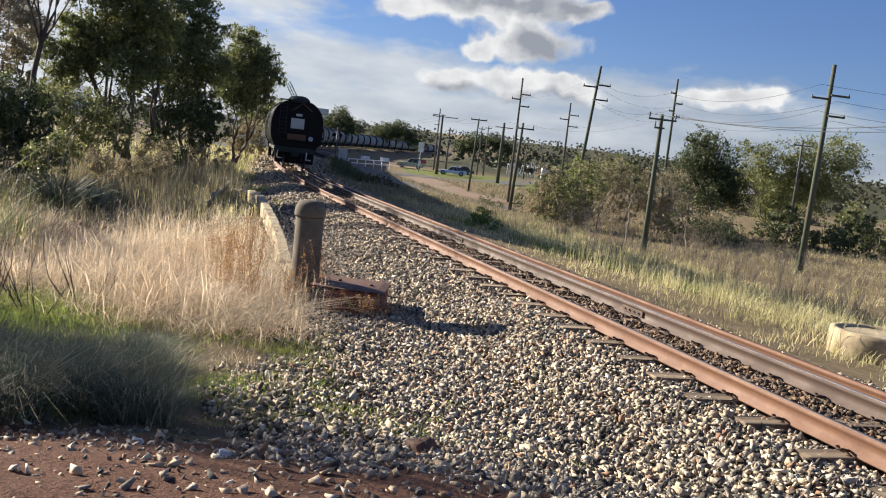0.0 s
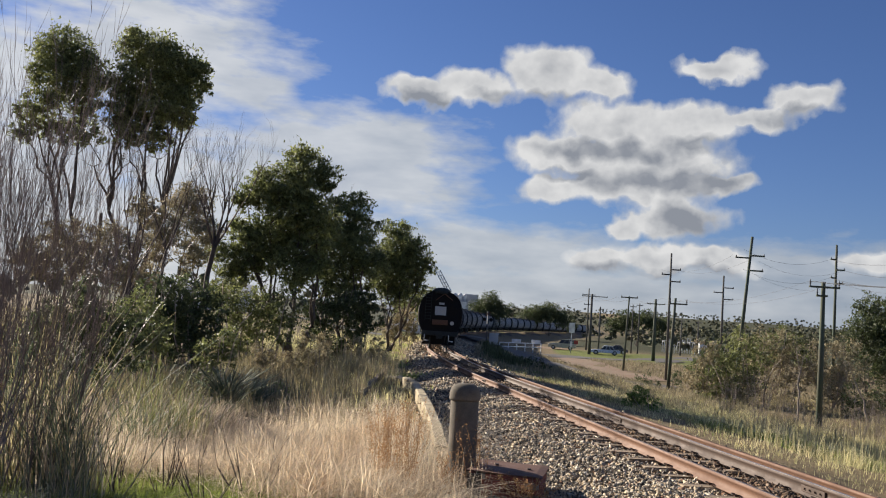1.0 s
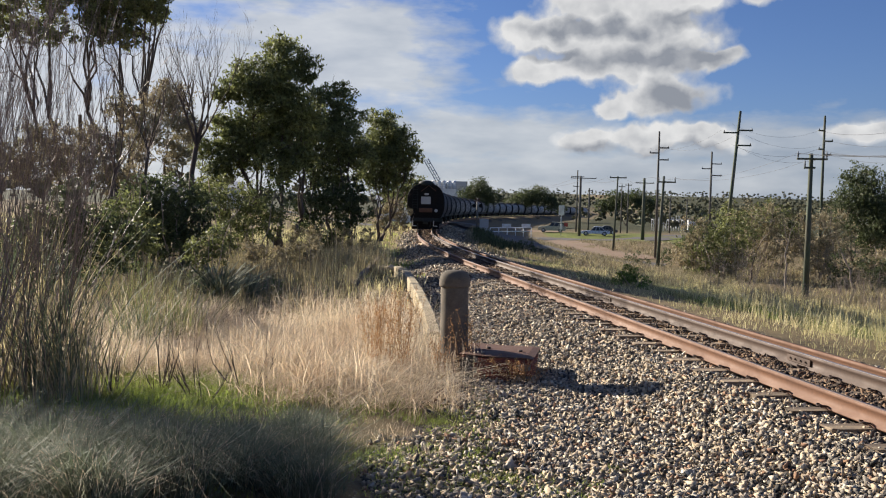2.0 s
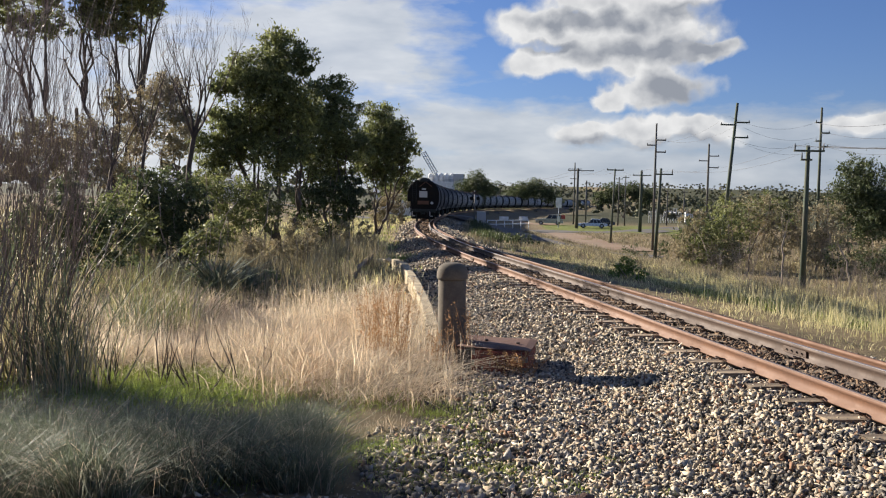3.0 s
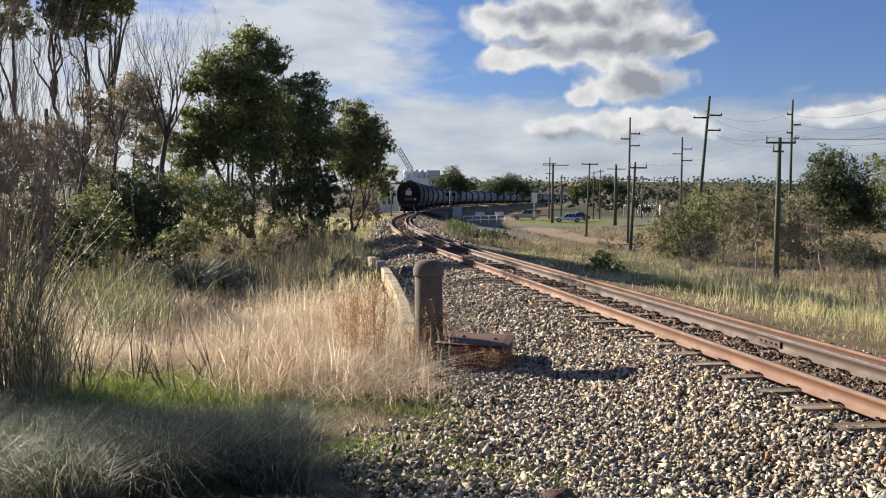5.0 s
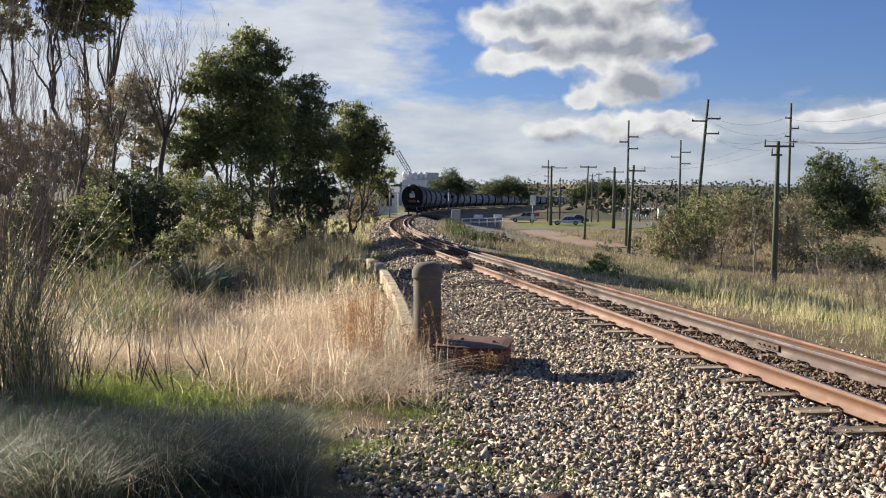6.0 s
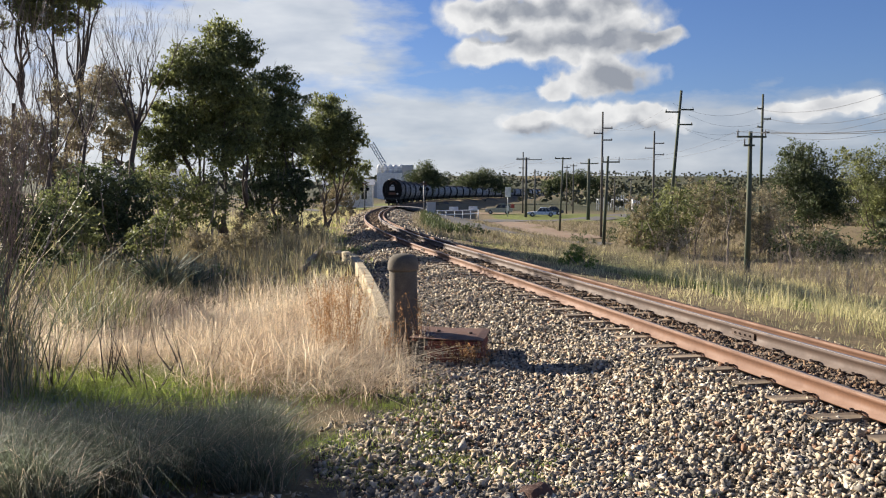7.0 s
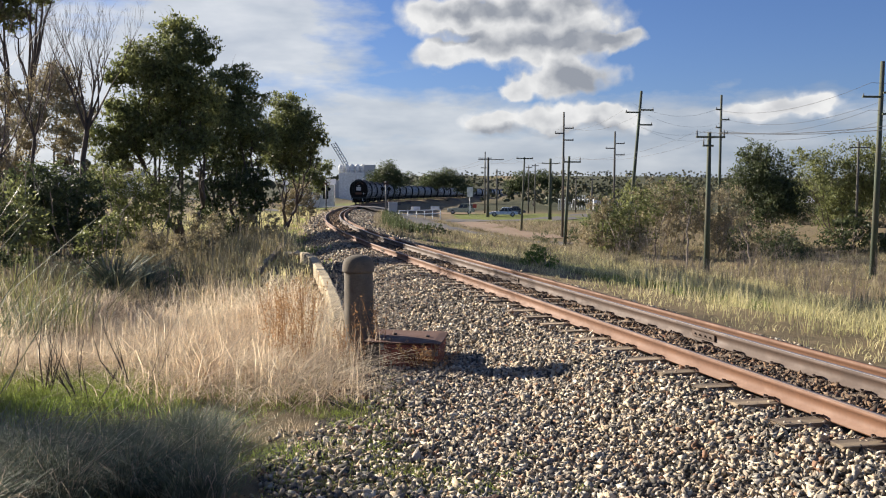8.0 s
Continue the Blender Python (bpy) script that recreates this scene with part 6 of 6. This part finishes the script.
ribbon("car_park", [(6, 168), (12, 162), (17, 157)], 7.0, SANDY, "sandy parking strip beside the road", 0.05)


def car(name, label, x, y, turn, paint, length, height, kind):
    z = float(ground_z(x, y)) + 0.06
    ob = thing(name, label, "car", "parked cars", at=(x, y, z), turn=turn)
    L, W = length, 1.8
    hood = 0.56 * height if kind == "sedan" else 0.60 * height
    bm = bmesh.new()
    side = [(-L / 2, 0.32), (-L / 2, hood * 0.9), (-L * 0.46, hood), (L * 0.20, hood), (L * 0.43, hood * 0.86), (L / 2, hood * 0.68), (L / 2, 0.32)]
    rings = [[bm.verts.new((px, sy * W / 2 * (1 if pz < hood * 0.8 else 0.95), pz)) for px, pz in side] for sy in (-1, 1)]
    n = len(side)
    for i in range(n):
        bm.faces.new((rings[0][i], rings[0][(i + 1) % n], rings[1][(i + 1) % n], rings[1][i]))
    bm.faces.new(rings[0][::-1])
    bm.faces.new(rings[1])
    bmesh.ops.bevel(bm, geom=bm.edges[:], offset=0.05, segments=2, affect="EDGES")
    bmesh.ops.recalc_face_normals(bm, faces=bm.faces[:])
    body = part("body", bm, paint, ob)
    tail, front = (-L * 0.47, L * 0.12) if kind != "sedan" else (-L * 0.36, L * 0.14)
    shift = 0.30 if kind != "sedan" else 0.75
    roof0, roof1 = tail + shift * (0.5 if kind != "sedan" else 0.9), front - 0.55
    for nm, k, mt, z0, z1 in (("cabin_glass", 0.0, CAR_GLASS, hood - 0.03, height - 0.09), ("roof", 0.0, paint, height - 0.10, height)):
        bm = bmesh.new()
        def at(q):
            return tail + (roof0 - tail) * q, front + (roof1 - front) * q
        qa, qb = (z0 - hood) / (height - hood), (z1 - hood) / (height - hood)
        (a0, a1), (b0, b1) = at(max(0, qa)), at(min(1, qb))
        wa, wb = W / 2 * (0.93 - 0.12 * max(0, qa)), W / 2 * (0.93 - 0.12 * min(1, qb))
        vs = [bm.verts.new(p) for p in ((a0, -wa, z0), (a1, -wa, z0), (a1, wa, z0), (a0, wa, z0), (b0, -wb, z1), (b1, -wb, z1), (b1, wb, z1), (b0, wb, z1))]
        for f in ((3, 2, 1, 0), (4, 5, 6, 7), (0, 1, 5, 4), (1, 2, 6, 5), (2, 3, 7, 6), (3, 0, 4, 7)):
            bm.faces.new([vs[i] for i in f])
        bmesh.ops.bevel(bm, geom=bm.edges[:], offset=0.03, segments=2, affect="EDGES")
        part(nm, bm, mt, ob)
    for q in (0.02, 0.36, 0.72):
        for sy in (-1, 1):
            bm = bmesh.new()
            xa, xb = tail + (front - tail) * (0.06 + q * 0.9), roof0 + (roof1 - roof0) * (0.06 + q * 0.9)
            tube(bm, (xa, sy * W / 2 * 0.945, hood - 0.02), (xb, sy * W / 2 * 0.83, height - 0.08), 0.035, n=5)
            part("window_pillar", bm, paint, ob)
    for sx in (-1, 1):
        for sy in (-1, 1):
            bm = bmesh.new()
            tube(bm, (0, -0.1, 0), (0, 0.1, 0), 0.34, n=20)
            wl = part("wheel", bm, RUBBER, ob)
            wl.location = (sx * L * 0.31, sy * (W / 2 - 0.08), 0.34)
            bm = bmesh.new()
            tube(bm, (0, -0.11, 0), (0, 0.11, 0), 0.2, n=14)
            part("rim", bm, GREY_PAINT, wl)
    for sy in (-1, 1):
        bm = bmesh.new()
        box(bm, L / 2 - 0.12, L / 2 + 0.01, sy * 0.62 - 0.18, sy * 0.62 + 0.18, hood * 0.68, hood * 0.84, 0.02)
        part("headlight", bm, WHITE, ob)
        bm = bmesh.new()
        box(bm, -L / 2 - 0.01, -L / 2 + 0.08, sy * 0.68 - 0.12, sy * 0.68 + 0.12, hood * 0.62, hood * 0.85, 0.02)
        part("tail_light", bm, RED_PAINT, ob)
    bm = bmesh.new()
    box(bm, L / 2 - 0.05, L / 2 + 0.06, -W / 2 * 0.9, W / 2 * 0.9, 0.34, 0.52, 0.03)
    part("bumper", bm, GREY_DARK, ob)
    return ob


car("off_road_car", "beige off-road car with a tall boxy cabin, parked by the road", 14.4, 158.0, 172, BEIGE_CAR, 4.7, 1.80, "wagon")
car("sedan_car", "silver sedan car parked on the grass", 19.9, 144.0, 176, SILVER_CAR, 4.7, 1.45, "sedan")
car("hatchback_car", "dark grey car parked behind the silver one", 22.6, 152.0, 176, GREY_DARK, 4.3, 1.45, "sedan")


def signpost():
    x, y = polar(5.76, 147)
    z = float(ground_z(x, y))
    ob = thing("road_sign", "tall white rectangular sign on a grey post by the road", "road sign", at=(x, y, z - 0.1))
    bm = bmesh.new()
    tube(bm, (0, 0, 0), (0, 0, 4.9), 0.07, n=8)
    part("post", bm, GREY_PAINT, ob)
    bm = bmesh.new()
    box(bm, -0.45, 0.45, -0.12, -0.08, 3.3, 4.9, 0.01)
    part("board", bm, WHITE, ob)
    bm = bmesh.new()
    box(bm, -0.2, 0.2, -0.12, -0.08, 1.0, 1.9, 0.01)
    part("lower_board", bm, WHITE, ob)
    bm = bmesh.new()
    box(bm, 0.5, 1.1, 0.1, 0.14, 1.5, 2.1, 0.01)
    part("side_board", bm, RED_PAINT, ob, "dull red side board")
    return ob


signpost()


def crossing_light(b, d, label):
    x, y = polar(b, d)
    z = float(ground_z(x, y))
    ob = thing("crossing_signal", label, "crossing signal", "crossing signals", at=(x, y, z - 0.05))
    bm = bmesh.new()
    tube(bm, (0, 0, 0), (0, 0, 3.4 - z), 0.09, n=8)
    part("mast", bm, GREY_DARK, ob)
    top = 2.4 - z
    for sx in (-0.42, 0.42):
        bm = bmesh.new()
        tube(bm, (sx, -0.02, top), (sx, -0.06, top), 0.25, n=18)
        plate = part("backing_plate", bm, BLACK_PAINT, ob)
        bm = bmesh.new()
        tube(bm, (sx, -0.05, top), (sx, -0.30, top), 0.12, 0.13, n=14)
        part("lamp_hood", bm, BLACK_PAINT, plate)
    for a in (35, -35):
        bm = bmesh.new()
        box(bm, -0.45, 0.45, -0.03, 0.0, -0.06, 0.06, 0.01, Matrix.Translation((0, -0.1, 3.1 - z)) @ Matrix.Rotation(radians(a), 4, "Y"))
        part("warning_board", bm, RUSTY_BROWN, ob)
    return ob


crossing_light(0.45, 117, "black twin-lamp level crossing signal on a mast")
crossing_light(-3.3, 128, "black twin-lamp level crossing signal on a mast")


def cabinet():
    x, y = polar(0.9, 112)
    z = float(ground_z(x, y))
    ob = thing("equipment_cabinet", "pale grey steel equipment cabinet by the crossing", "cabinet", at=(x, y, z))
    bm = bmesh.new()
    box(bm, -0.55, 0.55, -0.4, 0.4, 0.0, 1.62, 0.02)
    part("body", bm, GREY_PAINT, ob)
    bm = bmesh.new()
    box(bm, -0.6, 0.6, -0.45, 0.45, 1.62, 1.70, 0.02)
    part("roof", bm, GREY_PAINT, ob)
    for sx in (-0.27, 0.27):
        bm = bmesh.new()
        box(bm, sx - 0.24, sx + 0.24, -0.425, -0.4, 0.12, 1.55, 0.01)
        part("door", bm, GREY_PAINT, ob)
    bm = bmesh.new()
    box(bm, -0.8, 0.8, -0.6, 0.6, -0.4, 0.0)
    part("plinth", bm, CONCRETE, ob)


cabinet()


def guard_fence():
    x0, y0 = polar(1.3, 116)
    x1, y1 = polar(3.9, 124)
    z = float(ground_z((x0 + x1) / 2, (y0 + y1) / 2))
    ob = thing("guard_rail", "low white pipe guard rail with small notice boards", "guard rail", at=(x0, y0, z))
    v = Vector((x1 - x0, y1 - y0, 0))
    for h in (1.05, 0.55):
        bm = bmesh.new()
        tube(bm, (0, 0, h), v + Vector((0, 0, h)), 0.06, n=6)
        part("rail", bm, WHITE, ob)
    for k in range(6):
        bm = bmesh.new()
        p = v * (k / 5)
        tube(bm, p + Vector((0, 0, -0.5)), p + Vector((0, 0, 1.1)), 0.06, n=6)
        part("post", bm, WHITE, ob)
    for q in (0.38, 0.86):
        bm = bmesh.new()
        p = v * q
        box(bm, p.x - 0.6, p.x + 0.6, p.y - 0.12, p.y - 0.08, 1.05, 1.55, 0.01)
        part("notice_board", bm, WHITE, ob)


guard_fence()


# ---- plant and buildings far off ----
def plant_works():
    x, y = polar(-1.6, 255)
    ob = thing("industrial_plant", "white industrial plant with silos, gantry and slanting conveyor", "industrial building", at=(x, y, 0))
    for nm, bx, w, d, z0, z1, mt in (("tower", 4.6, 3.2, 4, -0.5, 9.6, GREY_PAINT), ("hall", -0.5, 7.0, 6, -0.5, 7.4, WHITE), ("annex", -5.0, 3.0, 5, -0.5, 5.2, GREY_PAINT)):
        bm = bmesh.new()
        box(bm, bx - w / 2, bx + w / 2, -d / 2, d / 2, z0, z1, 0.05)
        part(nm, bm, mt, ob)
    for k in range(5):
        bm = bmesh.new()
        lathe(bm, [(0.75, 7.4), (0.75, 9.0), (0.6, 9.5), (0.15, 9.8)], 14, (-3.4 + k * 1.5, 0, 0))
        part("silo", bm, WHITE, ob)
    bm = bmesh.new()
    for k in range(10):
        tube(bm, (-4.2 + k * 1.05, -3.1, 7.4), (-4.2 + k * 1.05, -3.1, 8.6), 0.05, n=4)
    tube(bm, (-4.2, -3.1, 8.6), (5.3, -3.1, 8.6), 0.06, n=4)
    tube(bm, (-4.2, -3.1, 8.0), (5.3, -3.1, 8.0), 0.05, n=4)
    part("gantry_rail", bm, GREY_PAINT, ob)
    bm = bmesh.new()
    a, b = Vector((-6.2, 0, 15.3)), Vector((-2.6, 0, 9.4))
    for dz in (0.0, 1.3):
        for dy in (-0.7, 0.7):
            tube(bm, a + Vector((dz * 0.8, dy, dz * 0.5)), b + Vector((dz * 0.8, dy, dz * 0.5)), 0.14, n=5)
    for k in range(7):
        p, q = a.lerp(b, k / 6), a.lerp(b, min(1, (k + 0.5) / 6))
        tube(bm, p + Vector((0, -0.7, 0)), q + Vector((1.04, -0.7, 0.65)), 0.12, n=4)
    box(bm, -0.1, 0.1, -0.7, 0.7, 0, 6.5, 0, Matrix.Translation(b + Vector((0.5, 0, 0.3))) @ Matrix.Rotation(radians(-31), 4, "Y"))
    part("conveyor", bm, GREY_PAINT, ob)


plant_works()


def shed(label, b, d, w, h, mat, roof, turn=0):
    x, y = polar(b, d)
    z = float(ground_z(x, y))
    ob = thing("shed", label, "building", at=(x, y, z), turn=turn)
    bm = bmesh.new()
    box(bm, -w / 2, w / 2, -2.5, 2.5, -0.5, h)
    part("wall", bm, mat, ob)
    bm = bmesh.new()
    vs = [bm.verts.new(p) for p in ((-w / 2 - 0.3, -2.9, h), (w / 2 + 0.3, -2.9, h), (w / 2 + 0.3, 0, h + 1.1), (-w / 2 - 0.3, 0, h + 1.1), (w / 2 + 0.3, 2.9, h), (-w / 2 - 0.3, 2.9, h))]
    bm.faces.new((vs[0], vs[1], vs[2], vs[3]))
    bm.faces.new((vs[3], vs[2], vs[4], vs[5]))
    bm.faces.new((vs[0], vs[3], vs[5]))
    bm.faces.new((vs[1], vs[4], vs[2]))
    bm.faces.new((vs[0], vs[5], vs[4], vs[1]))
    bmesh.ops.recalc_face_normals(bm, faces=bm.faces[:])
    part("roof", bm, roof, ob)
    for k in range(3):
        bm = bmesh.new()
        q = -w / 2 + (k + 0.5) * w / 3
        box(bm, q - 0.5, q + 0.5, -2.54, -2.5, h * 0.35, h * 0.75)
        part("window", bm, CAR_GLASS, ob)
    return ob


shed("white building half hidden behind the gum trees", -4.3, 170, 9, 4.0, WHITE, GREY_PAINT)
shed("white low building seen between tree trunks", -16.6, 150, 12, 3.2, WHITE, GREY_PAINT)
shed("low pale house among the roadside trees", 24.6, 140, 7, 2.6, CONCRETE_PALE, GREY_PAINT)


def substation():
    x, y = polar(12.6, 205)
    z = float(ground_z(x, y))
    ob = thing("switchyard", "pale grey steel switchyard frames behind the grass", "switchyard", at=(x, y, z))
    for k in range(8):
        bm = bmesh.new()
        q = -4.2 + k * 1.1
        for dy in (0, 2.2):
            tube(bm, (q, dy, -0.5), (q, dy, 2.6 + 0.4 * (k % 3)), 0.10, n=5)
        tube(bm, (q, 0, 2.4), (q, 2.2, 2.4), 0.08, n=5)
        part("frame", bm, GREY_PAINT, ob)
        bm = bmesh.new()
        lathe(bm, [(0.16, 0.6), (0.2, 0.8), (0.12, 1.0), (0.2, 1.2), (0.1, 1.5)], 8, (q + 0.5, 0, 0))
        part("bushing", bm, WHITE, ob)
    bm = bmesh.new()
    for h in (2.55, 1.6):
        tube(bm, (-4.6, 0, h), (4.2, 0, h), 0.07, n=5)
    part("busbar", bm, GREY_PAINT, ob)
    bm = bmesh.new()
    box(bm, 3.3, 4.8, -0.6, 0.8, -0.4, 2.3, 0.05)
    part("kiosk", bm, WHITE, ob)


substation()


# ---- scrub between the slope and the bushland ----
_kinds = [bush("bush", "olive scrub bush in the rough ground", LEAF, 0.24, 2600, 60.0, 118.0, [(0, 0, -0.6, 1.7), (1.6, 0.4, -1.0, 1.3), (-1.5, -0.3, -1.1, 1.2), (0.5, 0.2, 0.4, 1.0)]),
          bush("bush", "brown scrub bush in the rough ground", LEAF_BROWN, 0.24, 2400, 66.0, 125.0, [(0, 0, -1.0, 1.4), (1.4, 0.3, -1.3, 1.1), (-1.2, 0.2, -1.2, 1.2), (-2.2, 0, -1.6, 0.8)]),
          bush("bush", "dark green scrub bush in the rough ground", LEAF_DARK, 0.26, 2600, 52.0, 121.0, [(0, 0, -0.2, 1.8), (1.5, 0.3, -0.8, 1.5), (-1.6, 0.2, -0.9, 1.4), (0.2, 0, 1.0, 1.2)])]
_q = np.random.default_rng(77)
for _i in range(34):
    _b, _d = _q.uniform(13.5, 37), _q.uniform(72, 185)
    if _d < 88 and _b < 24 and _i % 2:
        continue
    _x, _y = polar(_b, _d)
    copy_thing(_kinds[_i % 3], pose(_x, _y, float(ground_z(_x, _y)) - 0.1, 0, 0, _q.uniform(0, 360)))


# ---- far bushland ----
def far_woods():
    rng = rng_next()
    b = np.concatenate([rng.uniform(7, 44, 620), rng.uniform(-40, -4, 130), rng.uniform(-6, 44, 1700)])
    d = np.concatenate([190 + 560 * rng.uniform(0, 1, 620) ** 0.8, rng.uniform(110, 420, 130), rng.uniform(330, 1150, 1700)])
    x, y = d * np.sin(np.radians(b)), d * np.cos(np.radians(b))
    k = np.abs(left_of(x, y)) > 14
    x, y, d = x[k], y[k], d[k]
    z = ground_z(x, y)
    out = []
    for i in range(len(x)):
        h = rng.uniform(4.0, 8.5)
        for _ in range(2):
            out.append((x[i] + rng.normal(0, h * 0.5), y[i] + rng.normal(0, h * 0.3), z[i] + h * rng.uniform(0.15, 0.6), h * rng.uniform(0.28, 0.45)))
    P = blob_points(rng, out, 60000, 0.75, 1)
    V, F = leaves(rng, P, 1.35, 1.5)
    stuff("bushland", "olive-green bushland covering the distant rise", "woods", V, F, FAR_WOOD)


far_woods()


# ---- sleepers, clips and ballast ----
def sleeper_mesh(seed):
    rng = np.random.default_rng(seed)
    bm = bmesh.new()
    box(bm, -2.05, 0.52, -0.115, 0.115, -0.13, 0.0, 0.012)
    for v in bm.verts:
        v.co += Vector(rng.normal(0, 0.006, 3))
        if v.co.x > 0.4:
            v.co.x += rng.normal(0, 0.02)
    me = bpy.data.meshes.new("sleeper")
    bm.to_mesh(me)
    bm.free()
    me.materials.append(TIMBER)
    return me


def clip_mesh():
    P = [((-0.0, -0.06, 0.0), 0.012), ((0.03, -0.055, 0.035), 0.010), ((0.075, -0.04, 0.045), 0.010), ((0.095, 0.0, 0.03), 0.010), ((0.075, 0.04, 0.045), 0.010),
         ((0.03, 0.055, 0.035), 0.010), ((0.0, 0.02, 0.03), 0.010), ((-0.03, 0.0, 0.02), 0.010)]
    V, F = branches([[(np.array(p), r) for p, r in P]], 4)
    return mesh_from("rail_clip", V, F, CLIP_STEEL)


def lay_sleepers():
    rng = np.random.default_rng(21)
    kinds = [sleeper_mesh(k) for k in range(5)]
    clip = clip_mesh()
    for k in range(int(96 / SLEEPER_STEP)):
        s = -6 + k * SLEEPER_STEP + rng.normal(0, 0.03)
        x, y, h = rail_xy(s, 0.0)
        ob = part("sleeper", kinds[k % 5], None, track)
        ob.matrix_basis = pose(float(x), float(y), -0.191 + rng.normal(0, 0.003), 0, 0, 180 - math.degrees(float(h)) + rng.normal(0, 1.0))
        if 0 < s < 38:
            for off in GAUGES:
                for side in (-1, 1):
                    cx, cy, ch = rail_xy(s, off + side * 0.078)
                    c = part("rail_clip", clip, None, track)
                    c.matrix_basis = pose(float(cx), float(cy), -0.186, 0, 0, -math.degrees(float(ch)) + (0 if side > 0 else 180))
    # fish plates at the joints
    for s, off in ((12.6, GAUGES[1]), (21.0, GAUGES[1]), (32.0, GAUGES[0]), (38.5, GAUGES[0]), (45.0, GAUGES[0]), (51.0, GAUGES[0])):
        x, y, h = rail_xy(s, off)
        bm = bmesh.new()
        for sx in (-1, 1):
            box(bm, sx * 0.026 - 0.012, sx * 0.026 + 0.012, -0.30, 0.30, -0.145, -0.058, 0.004)
            for q in (-0.2, -0.07, 0.07, 0.2):
                tube(bm, (sx * 0.03, q, -0.10), (sx * 0.062, q, -0.10), 0.014, n=6)
        ob = part("fish_plate", bm, RUST_DARK, track)
        ob.matrix_basis = pose(float(x), float(y), 0, 0, 0, -math.degrees(float(h)))


lay_sleepers()


def ballast():
    rng = np.random.default_rng(31)

    def zone(n, y0, y1, size, name, label):
        y = rng.uniform(y0, y1, n)
        u = rng.uniform(-4.3, 5.2, n)
        x = np.interp(y, _PY, _PX) - u / np.cos(np.interp(y, _PY, _HEAD))
        limit = np.interp(y, [3, 8.5, 12, 16, 24, 30, 36, 45, 52, 64, 120], [4.8, 4.8, 3.3, 3.1, 2.6, 2.1, 1.7, 1.35, 1.3, 1.1, 1.1])
        limit = limit + (0.35 * np.sin(y * 1.7) + 0.2 * np.sin(y * 4.1)) * (1 - step(12, 15, y))
        keep = (rng.uniform(0, 1, n) < 1 - step(-0.3, 0.7, u - limit)) & (rng.uniform(0, 1, n) < step(-4.3, -3.5, u + 0.25 * np.sin(y * 1.3)))
        red = np.exp(-((x + 0.3) / 2.6) ** 8 - ((y - 1.2) / 5.2) ** 10) * (u > 2.0)
        keep &= rng.uniform(0, 1, n) > red * 0.93
        keep &= rng.uniform(0, 1, n) > 0.5 * step(3.3, 4.0, u) * (y < 12)
        keep &= np.hypot((x - 0.5) / 0.56, (y - 13.55) / 0.62) > 1
        keep &= (x < 0.8 * y + 1.2) & (x > -0.7 * y - 0.5)
        keep &= np.min([np.abs(u + g) for g in GAUGES], 0) > 0.085
        x, y, u = x[keep], y[keep], u[keep]
        lift = rng.uniform(-0.016, 0.028, len(x)) * size / 0.05
        lift += (0.012 + 0.012 * noise_field(x, y)) * (u > 0.6)
        lift += 0.030 * (1 - step(0.45, 1.0, u)) * step(-2.5, -2.0, u)
        lift -= 0.012 * (u > 0.08) * (u < 0.62) * (1 - step(12.0, 20.0, y))
        sz = size * np.clip(rng.lognormal(0, 0.28, len(x)), 0.5, 1.9)
        crib = (u < 0.05) & (u > -1.75)
        V, F = stones(rng, np.stack([x, y, ground_z(x, y) + lift], 1)[~crib], sz[~crib])
        stuff(name, label, "ballast", V, F, STONE)
        V, F = stones(rng, np.stack([x, y, ground_z(x, y) + lift + 0.016], 1)[crib], sz[crib])
        stuff("crib_ballast", "rust-stained dark ballast stones between the rails", "ballast", V, F, STONE_RUSTY)

    zone(92000, 3.6, 14.0, 0.053, "ballast", "broken grey and tan ballast stones beside the rails")
    zone(40000, 14.0, 27.0, 0.052, "ballast", "broken grey and tan ballast stones beside the rails")
    zone(18000, 27.0, 48.0, 0.066, "ballast", "broken grey ballast stones further along the line")
    zone(14000, 48.0, 112.0, 0.115, "ballast", "broken grey ballast stones far along the line")
    # grit strewn over the red earth
    n = 2600
    x, y = rng.uniform(-3.4, 3.0, n), rng.uniform(3.2, 7.6, n)
    k = left_of(x, y) > 2.2
    x, y = x[k], y[k]
    V, F = stones(rng, np.stack([x, y, ground_z(x, y) + 0.004], 1), np.clip(rng.lognormal(-3.55, 0.5, len(x)), 0.012, 0.1))
    stuff("grit", "pale grit strewn over the red earth", "gravel", V, F, STONE)


def noise_field(x, y):
    return np.sin(x * 2.3 + y * 1.1) * np.sin(y * 1.9 - x * 0.7) + 0.5 * np.sin(x * 5.1) * np.sin(y * 4.3)


ballast()


# ---- what moves ----
def motions():
    walk(cam, PATH, EXPOSURES)
    move_train()


motions()
